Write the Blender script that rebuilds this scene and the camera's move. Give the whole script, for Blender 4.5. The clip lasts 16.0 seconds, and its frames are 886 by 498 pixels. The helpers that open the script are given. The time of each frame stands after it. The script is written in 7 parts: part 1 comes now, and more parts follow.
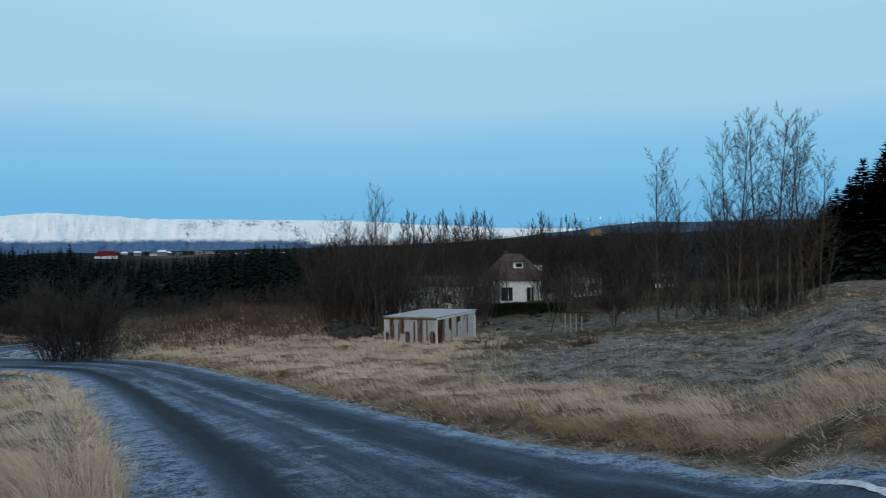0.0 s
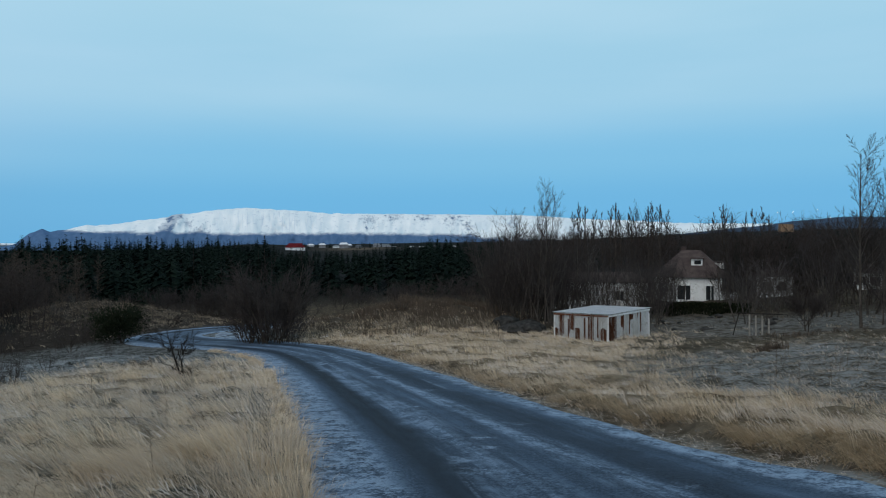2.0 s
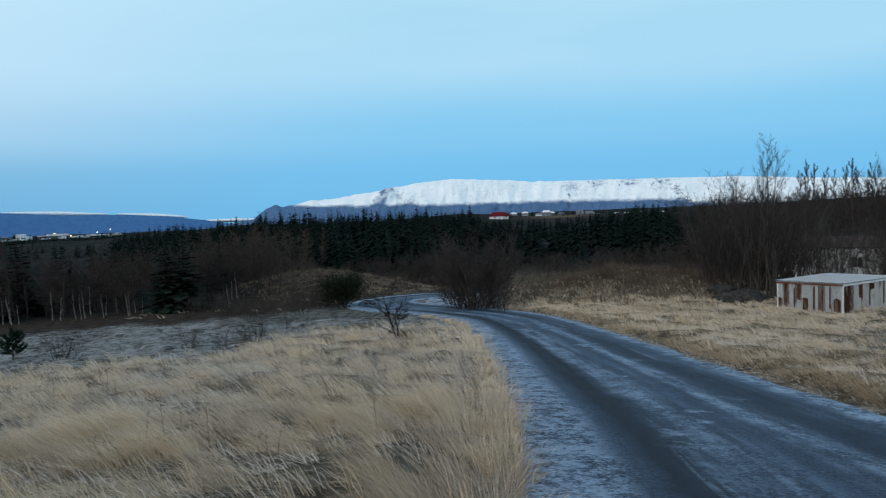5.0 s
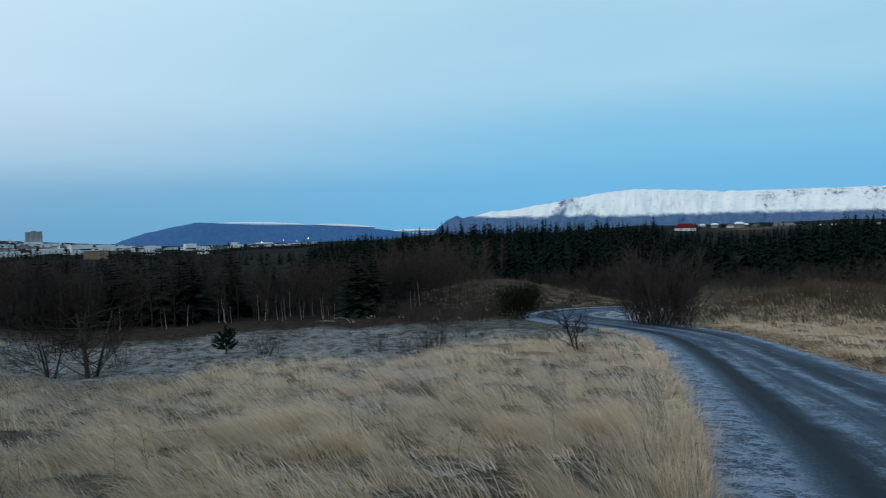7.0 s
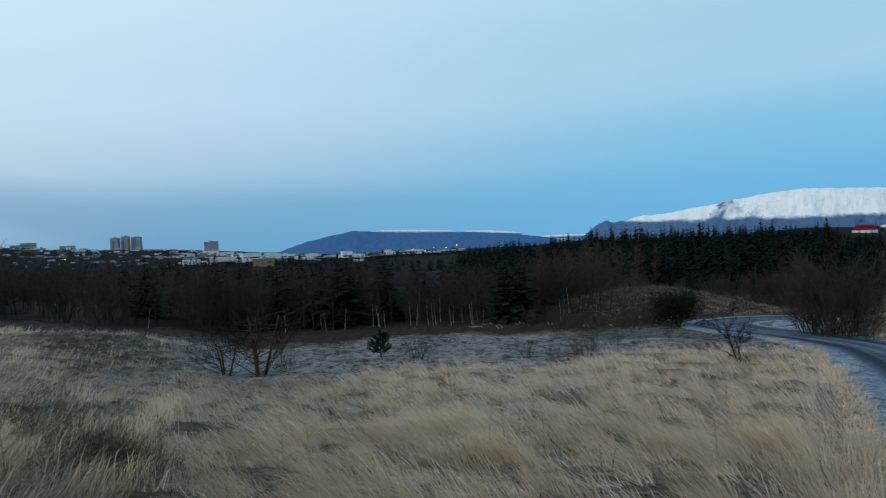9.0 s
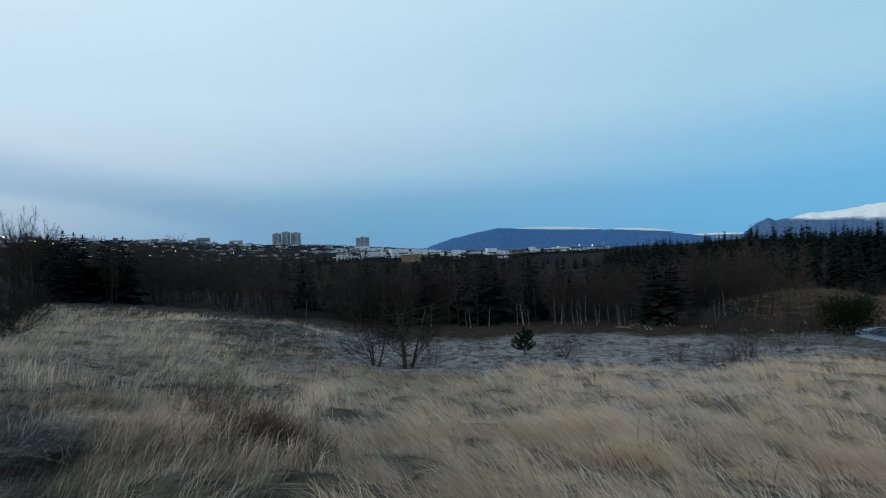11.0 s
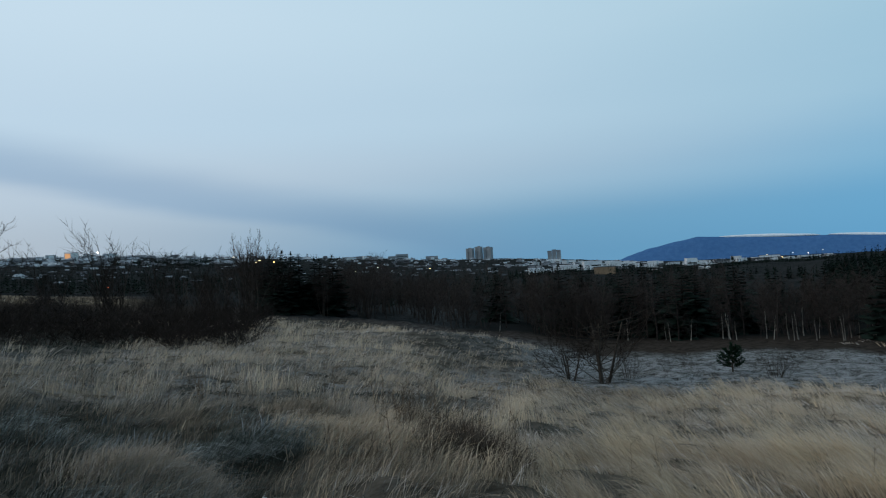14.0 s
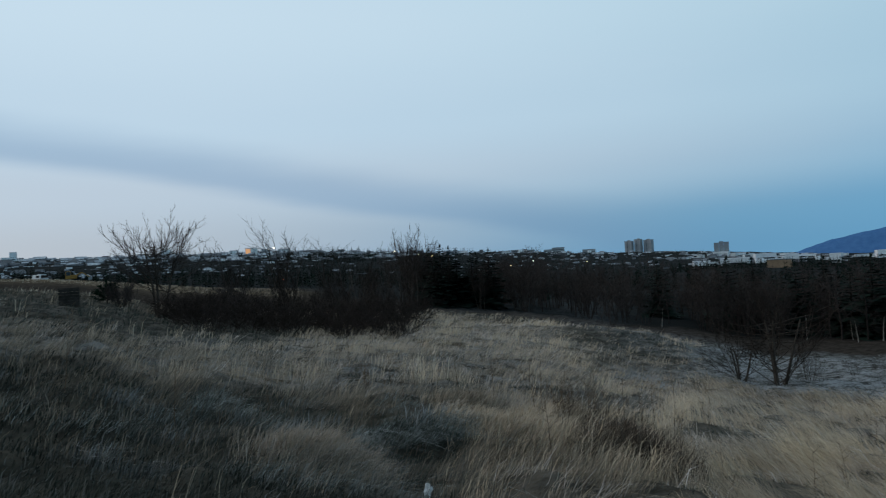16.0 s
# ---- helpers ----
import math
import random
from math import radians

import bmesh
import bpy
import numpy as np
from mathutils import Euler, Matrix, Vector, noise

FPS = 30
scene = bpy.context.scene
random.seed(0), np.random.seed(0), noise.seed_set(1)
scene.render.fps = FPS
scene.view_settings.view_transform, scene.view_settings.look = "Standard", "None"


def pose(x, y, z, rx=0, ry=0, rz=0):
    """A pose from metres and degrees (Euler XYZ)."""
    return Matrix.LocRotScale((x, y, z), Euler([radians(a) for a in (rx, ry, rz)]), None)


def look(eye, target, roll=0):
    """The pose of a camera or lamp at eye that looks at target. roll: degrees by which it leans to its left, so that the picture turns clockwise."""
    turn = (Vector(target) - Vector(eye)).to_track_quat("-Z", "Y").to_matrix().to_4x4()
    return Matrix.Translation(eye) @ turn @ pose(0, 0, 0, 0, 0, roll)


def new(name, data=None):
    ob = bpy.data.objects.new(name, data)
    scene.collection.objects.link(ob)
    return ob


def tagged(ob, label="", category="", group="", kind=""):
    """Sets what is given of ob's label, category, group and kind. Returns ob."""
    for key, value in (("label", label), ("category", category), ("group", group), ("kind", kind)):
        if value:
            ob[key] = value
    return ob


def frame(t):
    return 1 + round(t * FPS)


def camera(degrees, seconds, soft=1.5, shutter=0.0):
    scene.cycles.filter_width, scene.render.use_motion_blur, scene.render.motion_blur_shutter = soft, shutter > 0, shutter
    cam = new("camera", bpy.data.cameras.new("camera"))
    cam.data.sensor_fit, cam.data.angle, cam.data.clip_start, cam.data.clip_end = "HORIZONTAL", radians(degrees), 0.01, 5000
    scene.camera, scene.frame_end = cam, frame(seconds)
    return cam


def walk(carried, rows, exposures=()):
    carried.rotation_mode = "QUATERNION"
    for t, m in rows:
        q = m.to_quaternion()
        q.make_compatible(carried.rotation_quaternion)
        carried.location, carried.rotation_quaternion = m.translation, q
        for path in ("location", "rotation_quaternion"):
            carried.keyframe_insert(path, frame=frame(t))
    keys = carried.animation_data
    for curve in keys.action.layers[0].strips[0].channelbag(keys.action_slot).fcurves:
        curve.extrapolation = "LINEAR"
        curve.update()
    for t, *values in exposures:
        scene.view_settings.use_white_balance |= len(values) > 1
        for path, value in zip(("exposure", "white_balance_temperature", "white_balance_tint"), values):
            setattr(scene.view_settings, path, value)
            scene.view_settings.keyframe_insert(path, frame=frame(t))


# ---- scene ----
# ---- camera: turns on the spot at the road's edge ----
cam = camera(63.95, 16.0, soft=1.1, shutter=0.3)


def eye(tilt, lean, yaw):
    a = math.radians(yaw)
    return pose(-0.12 * math.sin(a), 0.12 * math.cos(a), 1.65, tilt, lean, yaw)


PATH = [
    (0.0, eye(89.46, 0.79, 0.00)), (0.5, eye(89.44, 0.43, 3.83)), (1.0, eye(89.39, 0.21, 7.55)), (1.5, eye(89.26, 0.36, 10.98)),
    (2.0, eye(89.15, 0.33, 13.64)), (2.5, eye(89.07, 0.20, 14.94)), (3.0, eye(88.72, -0.09, 17.14)), (3.5, eye(88.33, 0.00, 18.91)),
    (4.0, eye(87.78, 0.65, 22.47)), (6.5, eye(87.47, 2.04, 40.60)), (7.0, eye(88.19, 1.67, 44.23)), (7.5, eye(88.27, 1.67, 46.81)),
    (8.0, eye(88.62, 1.94, 49.67)), (8.5, eye(89.00, 2.12, 53.00)), (9.0, eye(89.11, 2.40, 56.11)), (11.5, eye(89.48, 2.12, 70.49)),
    (12.0, eye(89.71, 2.49, 73.18)), (12.5, eye(90.01, 2.65, 75.99)), (13.0, eye(90.77, 2.75, 78.96)), (13.5, eye(91.06, 3.04, 80.91)),
    (14.0, eye(91.08, 3.23, 83.13)), (14.5, eye(91.32, 3.39, 85.56)), (15.0, eye(91.46, 3.33, 88.46)), (15.5, eye(91.65, 3.33, 92.20)),
    (16.0, eye(91.28, 3.39, 95.67)),
]
walk(cam, PATH, exposures=[(0, 0.0), (3, 0.0), (4, 0.14), (6.5, 0.2), (7, 0.03), (9, 0.0), (12.5, -0.12), (14.5, -0.25), (16, -0.25)])
# ---- sky and sun: dusk under thin high cloud ----
def link(tree, a, b):
    tree.links.new(a, b)


def node(tree, kind, **inputs):
    n = tree.nodes.new(kind)
    for key, value in inputs.items():
        n.inputs[key].default_value = value
    return n


def calc(tree, op, a, b=None, c=None, clamp=False):
    n = tree.nodes.new("ShaderNodeMath")
    n.operation, n.use_clamp = op, clamp
    for k, v in enumerate((a, b, c)):
        if v is None:
            continue
        if isinstance(v, (int, float)):
            n.inputs[k].default_value = v
        else:
            tree.links.new(v, n.inputs[k])
    return n.outputs[0]


def steps(tree, fac, stops, mode="EASE"):
    n = tree.nodes.new("ShaderNodeValToRGB")
    n.color_ramp.interpolation = mode
    e = n.color_ramp.elements
    while len(e) < len(stops):
        e.new(0.5)
    for el, (pos, col) in zip(e, stops):
        el.position, el.color = pos, (*col, 1)
    tree.links.new(fac, n.inputs[0])
    return n.outputs[0]


def blend(tree, fac, a, b, mode="MIX"):
    n = tree.nodes.new("ShaderNodeMix")
    n.data_type, n.blend_type = "RGBA", mode
    for key, v in ((0, fac), (6, a), (7, b)):
        if isinstance(v, (int, float)):
            n.inputs[key].default_value = v
        elif isinstance(v, tuple):
            n.inputs[key].default_value = (*v, 1)
        else:
            tree.links.new(v, n.inputs[key])
    return n.outputs[2]


def remap(tree, v, a, b, c=0.0, d=1.0):
    n = tree.nodes.new("ShaderNodeMapRange")
    n.interpolation_type = "SMOOTHSTEP"
    tree.links.new(v, n.inputs[0])
    for k, val in enumerate((a, b, c, d)):
        n.inputs[k + 1].default_value = val
    return n.outputs[0]


world = bpy.data.worlds.new("dusk_sky")
scene.world = world
world.use_nodes = True
wt = world.node_tree
wt.nodes.clear()
coord = wt.nodes.new("ShaderNodeTexCoord")
split = wt.nodes.new("ShaderNodeSeparateXYZ")
link(wt, coord.outputs["Generated"], split.inputs[0])
sx, sy, sz = split.outputs
side = calc(wt, "ADD", calc(wt, "MULTIPLY", sx, -0.5), calc(wt, "MULTIPLY", sy, -0.866))     # towards the paler part of the sky
pale_low, pale_high = remap(wt, side, 0.2, 1.03), remap(wt, side, -0.55, 1.0)
lift_up = remap(wt, sz, 0.03, 0.15)
pale = calc(wt, "ADD", pale_low, calc(wt, "MULTIPLY", lift_up, calc(wt, "SUBTRACT", pale_high, pale_low)))
blue_sky = steps(wt, sz, [(0.0, (0.14, 0.44, 0.74)), (0.05, (0.145, 0.455, 0.755)), (0.11, (0.195, 0.505, 0.77)), (0.20, (0.33, 0.60, 0.79)),
                          (0.34, (0.38, 0.64, 0.80)), (1.0, (0.27, 0.34, 0.42))])
pale_sky = steps(wt, sz, [(0.0, (0.46, 0.56, 0.67)), (0.04, (0.55, 0.63, 0.72)), (0.11, (0.58, 0.70, 0.83)), (0.20, (0.60, 0.78, 0.94)),
                          (0.34, (0.67, 0.855, 1.0)), (1.0, (0.27, 0.34, 0.42))])
dull_sky = steps(wt, sz, [(0.0, (0.15, 0.37, 0.59)), (0.05, (0.17, 0.40, 0.62)), (0.11, (0.27, 0.51, 0.71)), (0.20, (0.39, 0.62, 0.78)),
                          (0.34, (0.43, 0.67, 0.82)), (1.0, (0.27, 0.34, 0.42))])
blue_sky = blend(wt, remap(wt, side, -0.5, 0.35), blue_sky, dull_sky)
sky = blend(wt, pale, blue_sky, pale_sky)
# long cloud bank that climbs towards the pale side
bank_noise = node(wt, "ShaderNodeTexNoise", Scale=1.6, Detail=4.0, Roughness=0.5)
squash = node(wt, "ShaderNodeMapping")
squash.inputs["Scale"].default_value = (1.0, 1.0, 6.0)
link(wt, coord.outputs["Generated"], squash.inputs["Vector"])
link(wt, squash.outputs[0], bank_noise.inputs["Vector"])
wob = calc(wt, "MULTIPLY_ADD", bank_noise.outputs[0], 0.06, -0.03)
bank = calc(wt, "ADD", calc(wt, "SUBTRACT", sz, calc(wt, "MULTIPLY_ADD", side, 0.265, -0.071)), wob)
bank_mask = calc(wt, "MULTIPLY", calc(wt, "MULTIPLY", remap(wt, bank, -0.035, -0.008), remap(wt, bank, 0.06, -0.005)), remap(wt, side, 0.10, 0.50))
bank_tone = blend(wt, remap(wt, side, 0.3, 0.85), (0.17, 0.345, 0.55), (0.28, 0.45, 0.66))
sky = blend(wt, calc(wt, "MULTIPLY", bank_mask, 0.6), sky, bank_tone)
veil = calc(wt, "MULTIPLY", remap(wt, bank_noise.outputs[0], 0.4, 0.7), remap(wt, sz, 0.08, 0.25))
sky = blend(wt, calc(wt, "MULTIPLY", veil, 0.14), sky, (0.66, 0.82, 0.96))
air = wt.nodes.new("ShaderNodeTexSky")
air.sky_type, air.sun_disc = "NISHITA", False
air.sun_elevation, air.sun_rotation = radians(3), radians(200)
sky = blend(wt, 0.006, sky, air.outputs[0])
bg = node(wt, "ShaderNodeBackground", Strength=1.0)
link(wt, sky, bg.inputs[0])
out = wt.nodes.new("ShaderNodeOutputWorld")
link(wt, bg.outputs[0], out.inputs[0])

sun_data = bpy.data.lights.new("sun", "SUN")
sun_data.energy, sun_data.angle, sun_data.color = 0.8, radians(50), (1.0, 0.88, 0.74)
sun = new("sun", sun_data)
sun.matrix_world = look((0, 0, 0), (0.14, 0.80, -0.58))
# ---- materials ----
def surface(name, rough=0.85, spec=0.25):
    m = bpy.data.materials.new(name)
    m.use_nodes = True
    t = m.node_tree
    b = t.nodes["Principled BSDF"]
    b.inputs["Roughness"].default_value = rough
    b.inputs["Specular IOR Level"].default_value = spec
    return m, t, b


def grain(t, scale, detail=4.0, rough=0.55, stretch=None, object_space=True):
    n = node(t, "ShaderNodeTexNoise", Scale=scale, Detail=detail, Roughness=rough)
    c = t.nodes.new("ShaderNodeTexCoord")
    src = c.outputs["Object"] if object_space else c.outputs["UV"]
    if stretch:
        mp = node(t, "ShaderNodeMapping")
        mp.inputs["Scale"].default_value = stretch
        link(t, src, mp.inputs["Vector"])
        src = mp.outputs[0]
    link(t, src, n.inputs["Vector"])
    return n.outputs[0]


def relief(t, b, height, strength=0.4, dist=0.02):
    n = node(t, "ShaderNodeBump", Strength=strength, Distance=dist)
    link(t, height, n.inputs["Height"])
    link(t, n.outputs[0], b.inputs["Normal"])


def paint(name, dark, light, scale=3.0, rough=0.85, stain=None, bump=0.3, spec=0.04, stretch=None, vary=0.0, metal=0.0):
    """Two-scale mottled surface from dark to light, with an optional stain colour."""
    m, t, b = surface(name, rough, spec)
    fine, broad = grain(t, scale * 9, stretch=stretch), grain(t, scale, 3.0, stretch=stretch)
    col = blend(t, remap(t, broad, 0.3, 0.7), dark, light)
    col = blend(t, calc(t, "MULTIPLY", remap(t, fine, 0.35, 0.7), 0.5), col, tuple(0.72 * c for c in dark))
    if stain:
        col = blend(t, remap(t, grain(t, scale * 2.3, 5.0, 0.65, stretch), 0.52, 0.68), col, stain)
    if vary:
        info = t.nodes.new("ShaderNodeObjectInfo")
        hue = node(t, "ShaderNodeHueSaturation")
        link(t, calc(t, "MULTIPLY_ADD", info.outputs["Random"], vary, 1 - vary / 2), hue.inputs["Value"])
        link(t, col, hue.inputs["Color"])
        col = hue.outputs[0]
    link(t, col, b.inputs["Base Color"])
    b.inputs["Metallic"].default_value = metal
    if bump:
        relief(t, b, fine, bump)
    return m


def glow(name, colour, strength):
    m, t, b = surface(name)
    b.inputs["Base Color"].default_value = (*colour, 1)
    b.inputs["Emission Color"].default_value = (*colour, 1)
    b.inputs["Emission Strength"].default_value = strength
    return m


def tinted(name, a, b_col, rough=0.8, frost=None, dark_tone=None):
    """Blades and leaves: each takes its colour from the mesh's tint layer."""
    m, t, b = surface(name, rough, 0.03)
    at_node = t.nodes.new("ShaderNodeAttribute")
    at_node.attribute_name = "tint"
    sep = t.nodes.new("ShaderNodeSeparateColor")
    link(t, at_node.outputs["Color"], sep.inputs[0])
    col = blend(t, sep.outputs[0], a, b_col)
    if frost:
        col = blend(t, sep.outputs[1], col, frost)
    if dark_tone:
        col = blend(t, sep.outputs[2], col, dark_tone)
    link(t, col, b.inputs["Base Color"])
    return m


STRAW, STRAW2, FROST = (0.34, 0.23, 0.125), (0.78, 0.595, 0.385), (0.72, 0.645, 0.60)
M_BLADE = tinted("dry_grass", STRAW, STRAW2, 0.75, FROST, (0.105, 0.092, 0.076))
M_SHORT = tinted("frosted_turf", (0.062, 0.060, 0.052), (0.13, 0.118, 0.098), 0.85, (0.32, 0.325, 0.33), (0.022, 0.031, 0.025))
M_WEED = paint("dead_stalk", (0.09, 0.06, 0.04), (0.17, 0.12, 0.08), 8, 0.9)
M_BARK = paint("grey_brown_bark", (0.04, 0.032, 0.027), (0.085, 0.07, 0.058), 4, 0.9, stretch=(1, 1, 0.25), vary=0.3)
M_TWIG = paint("dark_twig", (0.033, 0.028, 0.027), (0.068, 0.058, 0.055), 3, 0.9, vary=0.3)
M_TWIG_GREY = paint("grey_twig", (0.060, 0.053, 0.051), (0.115, 0.102, 0.097), 3, 0.9, vary=0.3)
M_TWIG_MID = paint("wood_twig", (0.034, 0.027, 0.0245), (0.068, 0.055, 0.050), 3, 0.9, vary=0.3)
# darker copy of the twig colour, with the thickets' shade put into it
M_TWIG_DARK = paint("shade_dark_twig", (0.018, 0.014, 0.012), (0.036, 0.028, 0.025), 3, 0.9, vary=0.3)
M_TWIG_RED = paint("reddish_twig", (0.066, 0.05, 0.041), (0.115, 0.089, 0.073), 3, 0.9, vary=0.3)
M_TWIG_PALE = paint("poplar_twig", (0.036, 0.031, 0.029), (0.068, 0.06, 0.056), 3, 0.9, vary=0.2)
M_NEEDLE = paint("spruce_needles", (0.008, 0.015, 0.012), (0.020, 0.033, 0.025), 2, 0.85, vary=0.4, bump=0)
M_PINE = paint("pine_needles", (0.009, 0.022, 0.013), (0.022, 0.045, 0.026), 3, 0.85, vary=0.3, bump=0)
M_EVERGREEN = paint("dark_bush_leaf", (0.013, 0.019, 0.011), (0.034, 0.04, 0.022), 3, 0.85, vary=0.3, bump=0)
M_WHITE = paint("weathered_white_paint", (0.74, 0.75, 0.75), (0.88, 0.89, 0.89), 1.5, 0.7, (0.58, 0.57, 0.54))
M_RUST = paint("rusted_sheet", (0.10, 0.04, 0.024), (0.20, 0.085, 0.05), 2.5, 0.9, (0.34, 0.28, 0.25), stretch=(1, 1, 0.4))
M_STREAK = paint("streaked_sheet", (0.66, 0.66, 0.64), (0.84, 0.85, 0.84), 1.2, 0.8, (0.19, 0.085, 0.045), stretch=(2.5, 2.5, 0.3))
M_FROSTROOF = paint("frosted_roof", (0.74, 0.75, 0.80), (0.88, 0.88, 0.90), 1.5, 0.8)
M_ROOF = paint("brown_roof_sheet", (0.065, 0.048, 0.045), (0.11, 0.085, 0.078), 1.2, 0.7)
M_ROOF_RED = paint("red_roof_sheet", (0.10, 0.010, 0.014), (0.15, 0.018, 0.022), 0.5, 0.7)
M_ROOF_GREY = paint("grey_roof_sheet", (0.10, 0.11, 0.12), (0.22, 0.23, 0.25), 0.05, 0.7, vary=0.8)
M_CITYWALL = paint("city_wall", (0.09, 0.095, 0.11), (0.30, 0.30, 0.32), 0.05, 0.8, vary=1.0)
M_HALL = paint("white_hall_wall", (0.64, 0.66, 0.69), (0.80, 0.82, 0.84), 0.05, 0.8, vary=0.5)
M_TOWNROOF = paint("pale_town_roof", (0.24, 0.27, 0.31), (0.52, 0.56, 0.60), 0.04, 0.8, vary=0.7)
M_TOWERWALL = paint("tower_wall", (0.27, 0.28, 0.30), (0.40, 0.41, 0.42), 0.05, 0.8)
M_TAN = paint("tan_wall", (0.26, 0.17, 0.11), (0.34, 0.23, 0.15), 0.1, 0.8)
M_DARK = paint("dark_timber", (0.025, 0.022, 0.02), (0.05, 0.045, 0.04), 2, 0.85)
M_POST = paint("pale_post", (0.22, 0.20, 0.175), (0.36, 0.33, 0.30), 4, 0.85)
M_STONE = paint("dark_stone", (0.022, 0.021, 0.02), (0.07, 0.066, 0.062), 3, 0.9)
M_STEEL = paint("galvanised_steel", (0.22, 0.23, 0.24), (0.34, 0.35, 0.36), 3, 0.5, metal=0.6)
M_RUBBER = paint("black_rubber", (0.015, 0.015, 0.015), (0.03, 0.03, 0.03), 3, 0.8)
M_YELLOW = paint("machine_yellow", (0.24, 0.13, 0.035), (0.34, 0.20, 0.06), 1.5, 0.6, (0.16, 0.10, 0.05))
M_VAN = paint("white_car_paint", (0.55, 0.57, 0.58), (0.66, 0.68, 0.69), 1.0, 0.35, spec=0.5, bump=0)
M_PLASTIC = paint("white_plastic", (0.62, 0.64, 0.66), (0.78, 0.80, 0.82), 6, 0.5)
M_CLOUD = paint("low_cloud", (0.86, 0.90, 0.94), (0.93, 0.95, 0.97), 0.01, 0.95, bump=0)
M_TRODDEN = paint("trodden_ice", (0.16, 0.20, 0.26), (0.36, 0.42, 0.49), 1.3, 0.7, (0.045, 0.06, 0.085))
M_OLDSNOW = paint("old_snow", (0.46, 0.52, 0.60), (0.70, 0.75, 0.80), 6, 0.8, (0.20, 0.23, 0.27))
M_LAMP = glow("lamp_warm", (1.0, 0.55, 0.22), 22)
M_LAMPRED = glow("lamp_red", (1.0, 0.12, 0.05), 12)
M_LAMPW = glow("lamp_white", (1.0, 0.85, 0.65), 10)
M_FACADE_GLOW = glow("lit_facade", (1.0, 0.45, 0.2), 0.55)
m_, t_, b_ = surface("window_glass", 0.08, 0.5)
b_.inputs["Base Color"].default_value = (0.02, 0.023, 0.026, 1)
M_GLASS = m_

# ground: turf under the blades, with frost, straw and soil by cover
M_GROUND, t_, b_ = surface("ground_cover", 0.95, 0.0)
cov = t_.nodes.new("ShaderNodeAttribute")
cov.attribute_name = "cover"
cs = t_.nodes.new("ShaderNodeSeparateColor")
link(t_, cov.outputs["Color"], cs.inputs[0])
n_a, n_b, n_c = grain(t_, 0.35, 5), grain(t_, 1.8, 6, 0.65), grain(t_, 14, 4)
turf = blend(t_, remap(t_, n_b, 0.35, 0.65), (0.026, 0.026, 0.022), (0.065, 0.058, 0.046))
straw = blend(t_, remap(t_, n_b, 0.3, 0.7), (0.09, 0.068, 0.047), (0.25, 0.195, 0.138))
straw = blend(t_, calc(t_, "MULTIPLY", remap(t_, n_c, 0.45, 0.7), 0.6), straw, (0.11, 0.08, 0.045))
soil = blend(t_, remap(t_, n_b, 0.3, 0.7), (0.026, 0.022, 0.019), (0.055, 0.046, 0.039))
g_col = blend(t_, cs.outputs[1], turf, straw)
g_col = blend(t_, cs.outputs[2], g_col, soil)
# near-black floor: dead leaves and the trees' shade in one colour
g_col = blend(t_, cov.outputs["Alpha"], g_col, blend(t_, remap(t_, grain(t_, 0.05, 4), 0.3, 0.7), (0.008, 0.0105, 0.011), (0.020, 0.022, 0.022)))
f_mask = calc(t_, "MULTIPLY", cs.outputs[0], remap(t_, calc(t_, "ADD", calc(t_, "ADD", calc(t_, "MULTIPLY", n_b, 0.38), calc(t_, "MULTIPLY", n_a, 0.2)), calc(t_, "MULTIPLY", n_c, 0.42)), 0.43, 0.57), clamp=True)
g_col = blend(t_, f_mask, g_col, (0.33, 0.345, 0.36))
link(t_, g_col, b_.inputs["Base Color"])
relief(t_, b_, calc(t_, "ADD", n_b, calc(t_, "MULTIPLY", n_c, 0.4)), 0.8, 0.12)

# road: dark icy gravel with frosty margins, ridges between the wheel tracks
M_ROAD, t_, b_ = surface("icy_gravel_road", 0.85, 0.08)
uvn = t_.nodes.new("ShaderNodeUVMap")
uvn.uv_map = "lane"
us = t_.nodes.new("ShaderNodeSeparateXYZ")
link(t_, uvn.outputs[0], us.inputs[0])
r_b, r_c = grain(t_, 1.1, 5, 0.6), grain(t_, 22, 4, 0.6)
streak = node(t_, "ShaderNodeTexNoise", Scale=1.0, Detail=5.0, Roughness=0.62)
mp = node(t_, "ShaderNodeMapping")
mp.inputs["Scale"].default_value = (2.2, 0.10, 1)
link(t_, uvn.outputs[0], mp.inputs["Vector"])
link(t_, mp.outputs[0], streak.inputs["Vector"])
wander = calc(t_, "ADD", us.outputs[0], calc(t_, "MULTIPLY_ADD", r_b, 0.5, -0.25))
r_f = grain(t_, 45, 5, 0.7)
rock = blend(t_, remap(t_, calc(t_, "ADD", calc(t_, "MULTIPLY", r_c, 0.45), calc(t_, "MULTIPLY", r_f, 0.55)), 0.40, 0.62), (0.030, 0.045, 0.070), (0.082, 0.116, 0.168))
rock = blend(t_, calc(t_, "MULTIPLY", remap(t_, calc(t_, "ADD", calc(t_, "MULTIPLY", streak.outputs[0], 0.75), calc(t_, "MULTIPLY", r_b, 0.25)), 0.42, 0.62), 0.7), rock, (0.092, 0.138, 0.212))
edge_l = remap(t_, wander, -1.7, -2.1)
edge_r = remap(t_, wander, 2.1, 2.5)


def band(centre, half):
    return remap(t_, calc(t_, "ABSOLUTE", calc(t_, "ADD", wander, -centre)), half, half * 0.25)


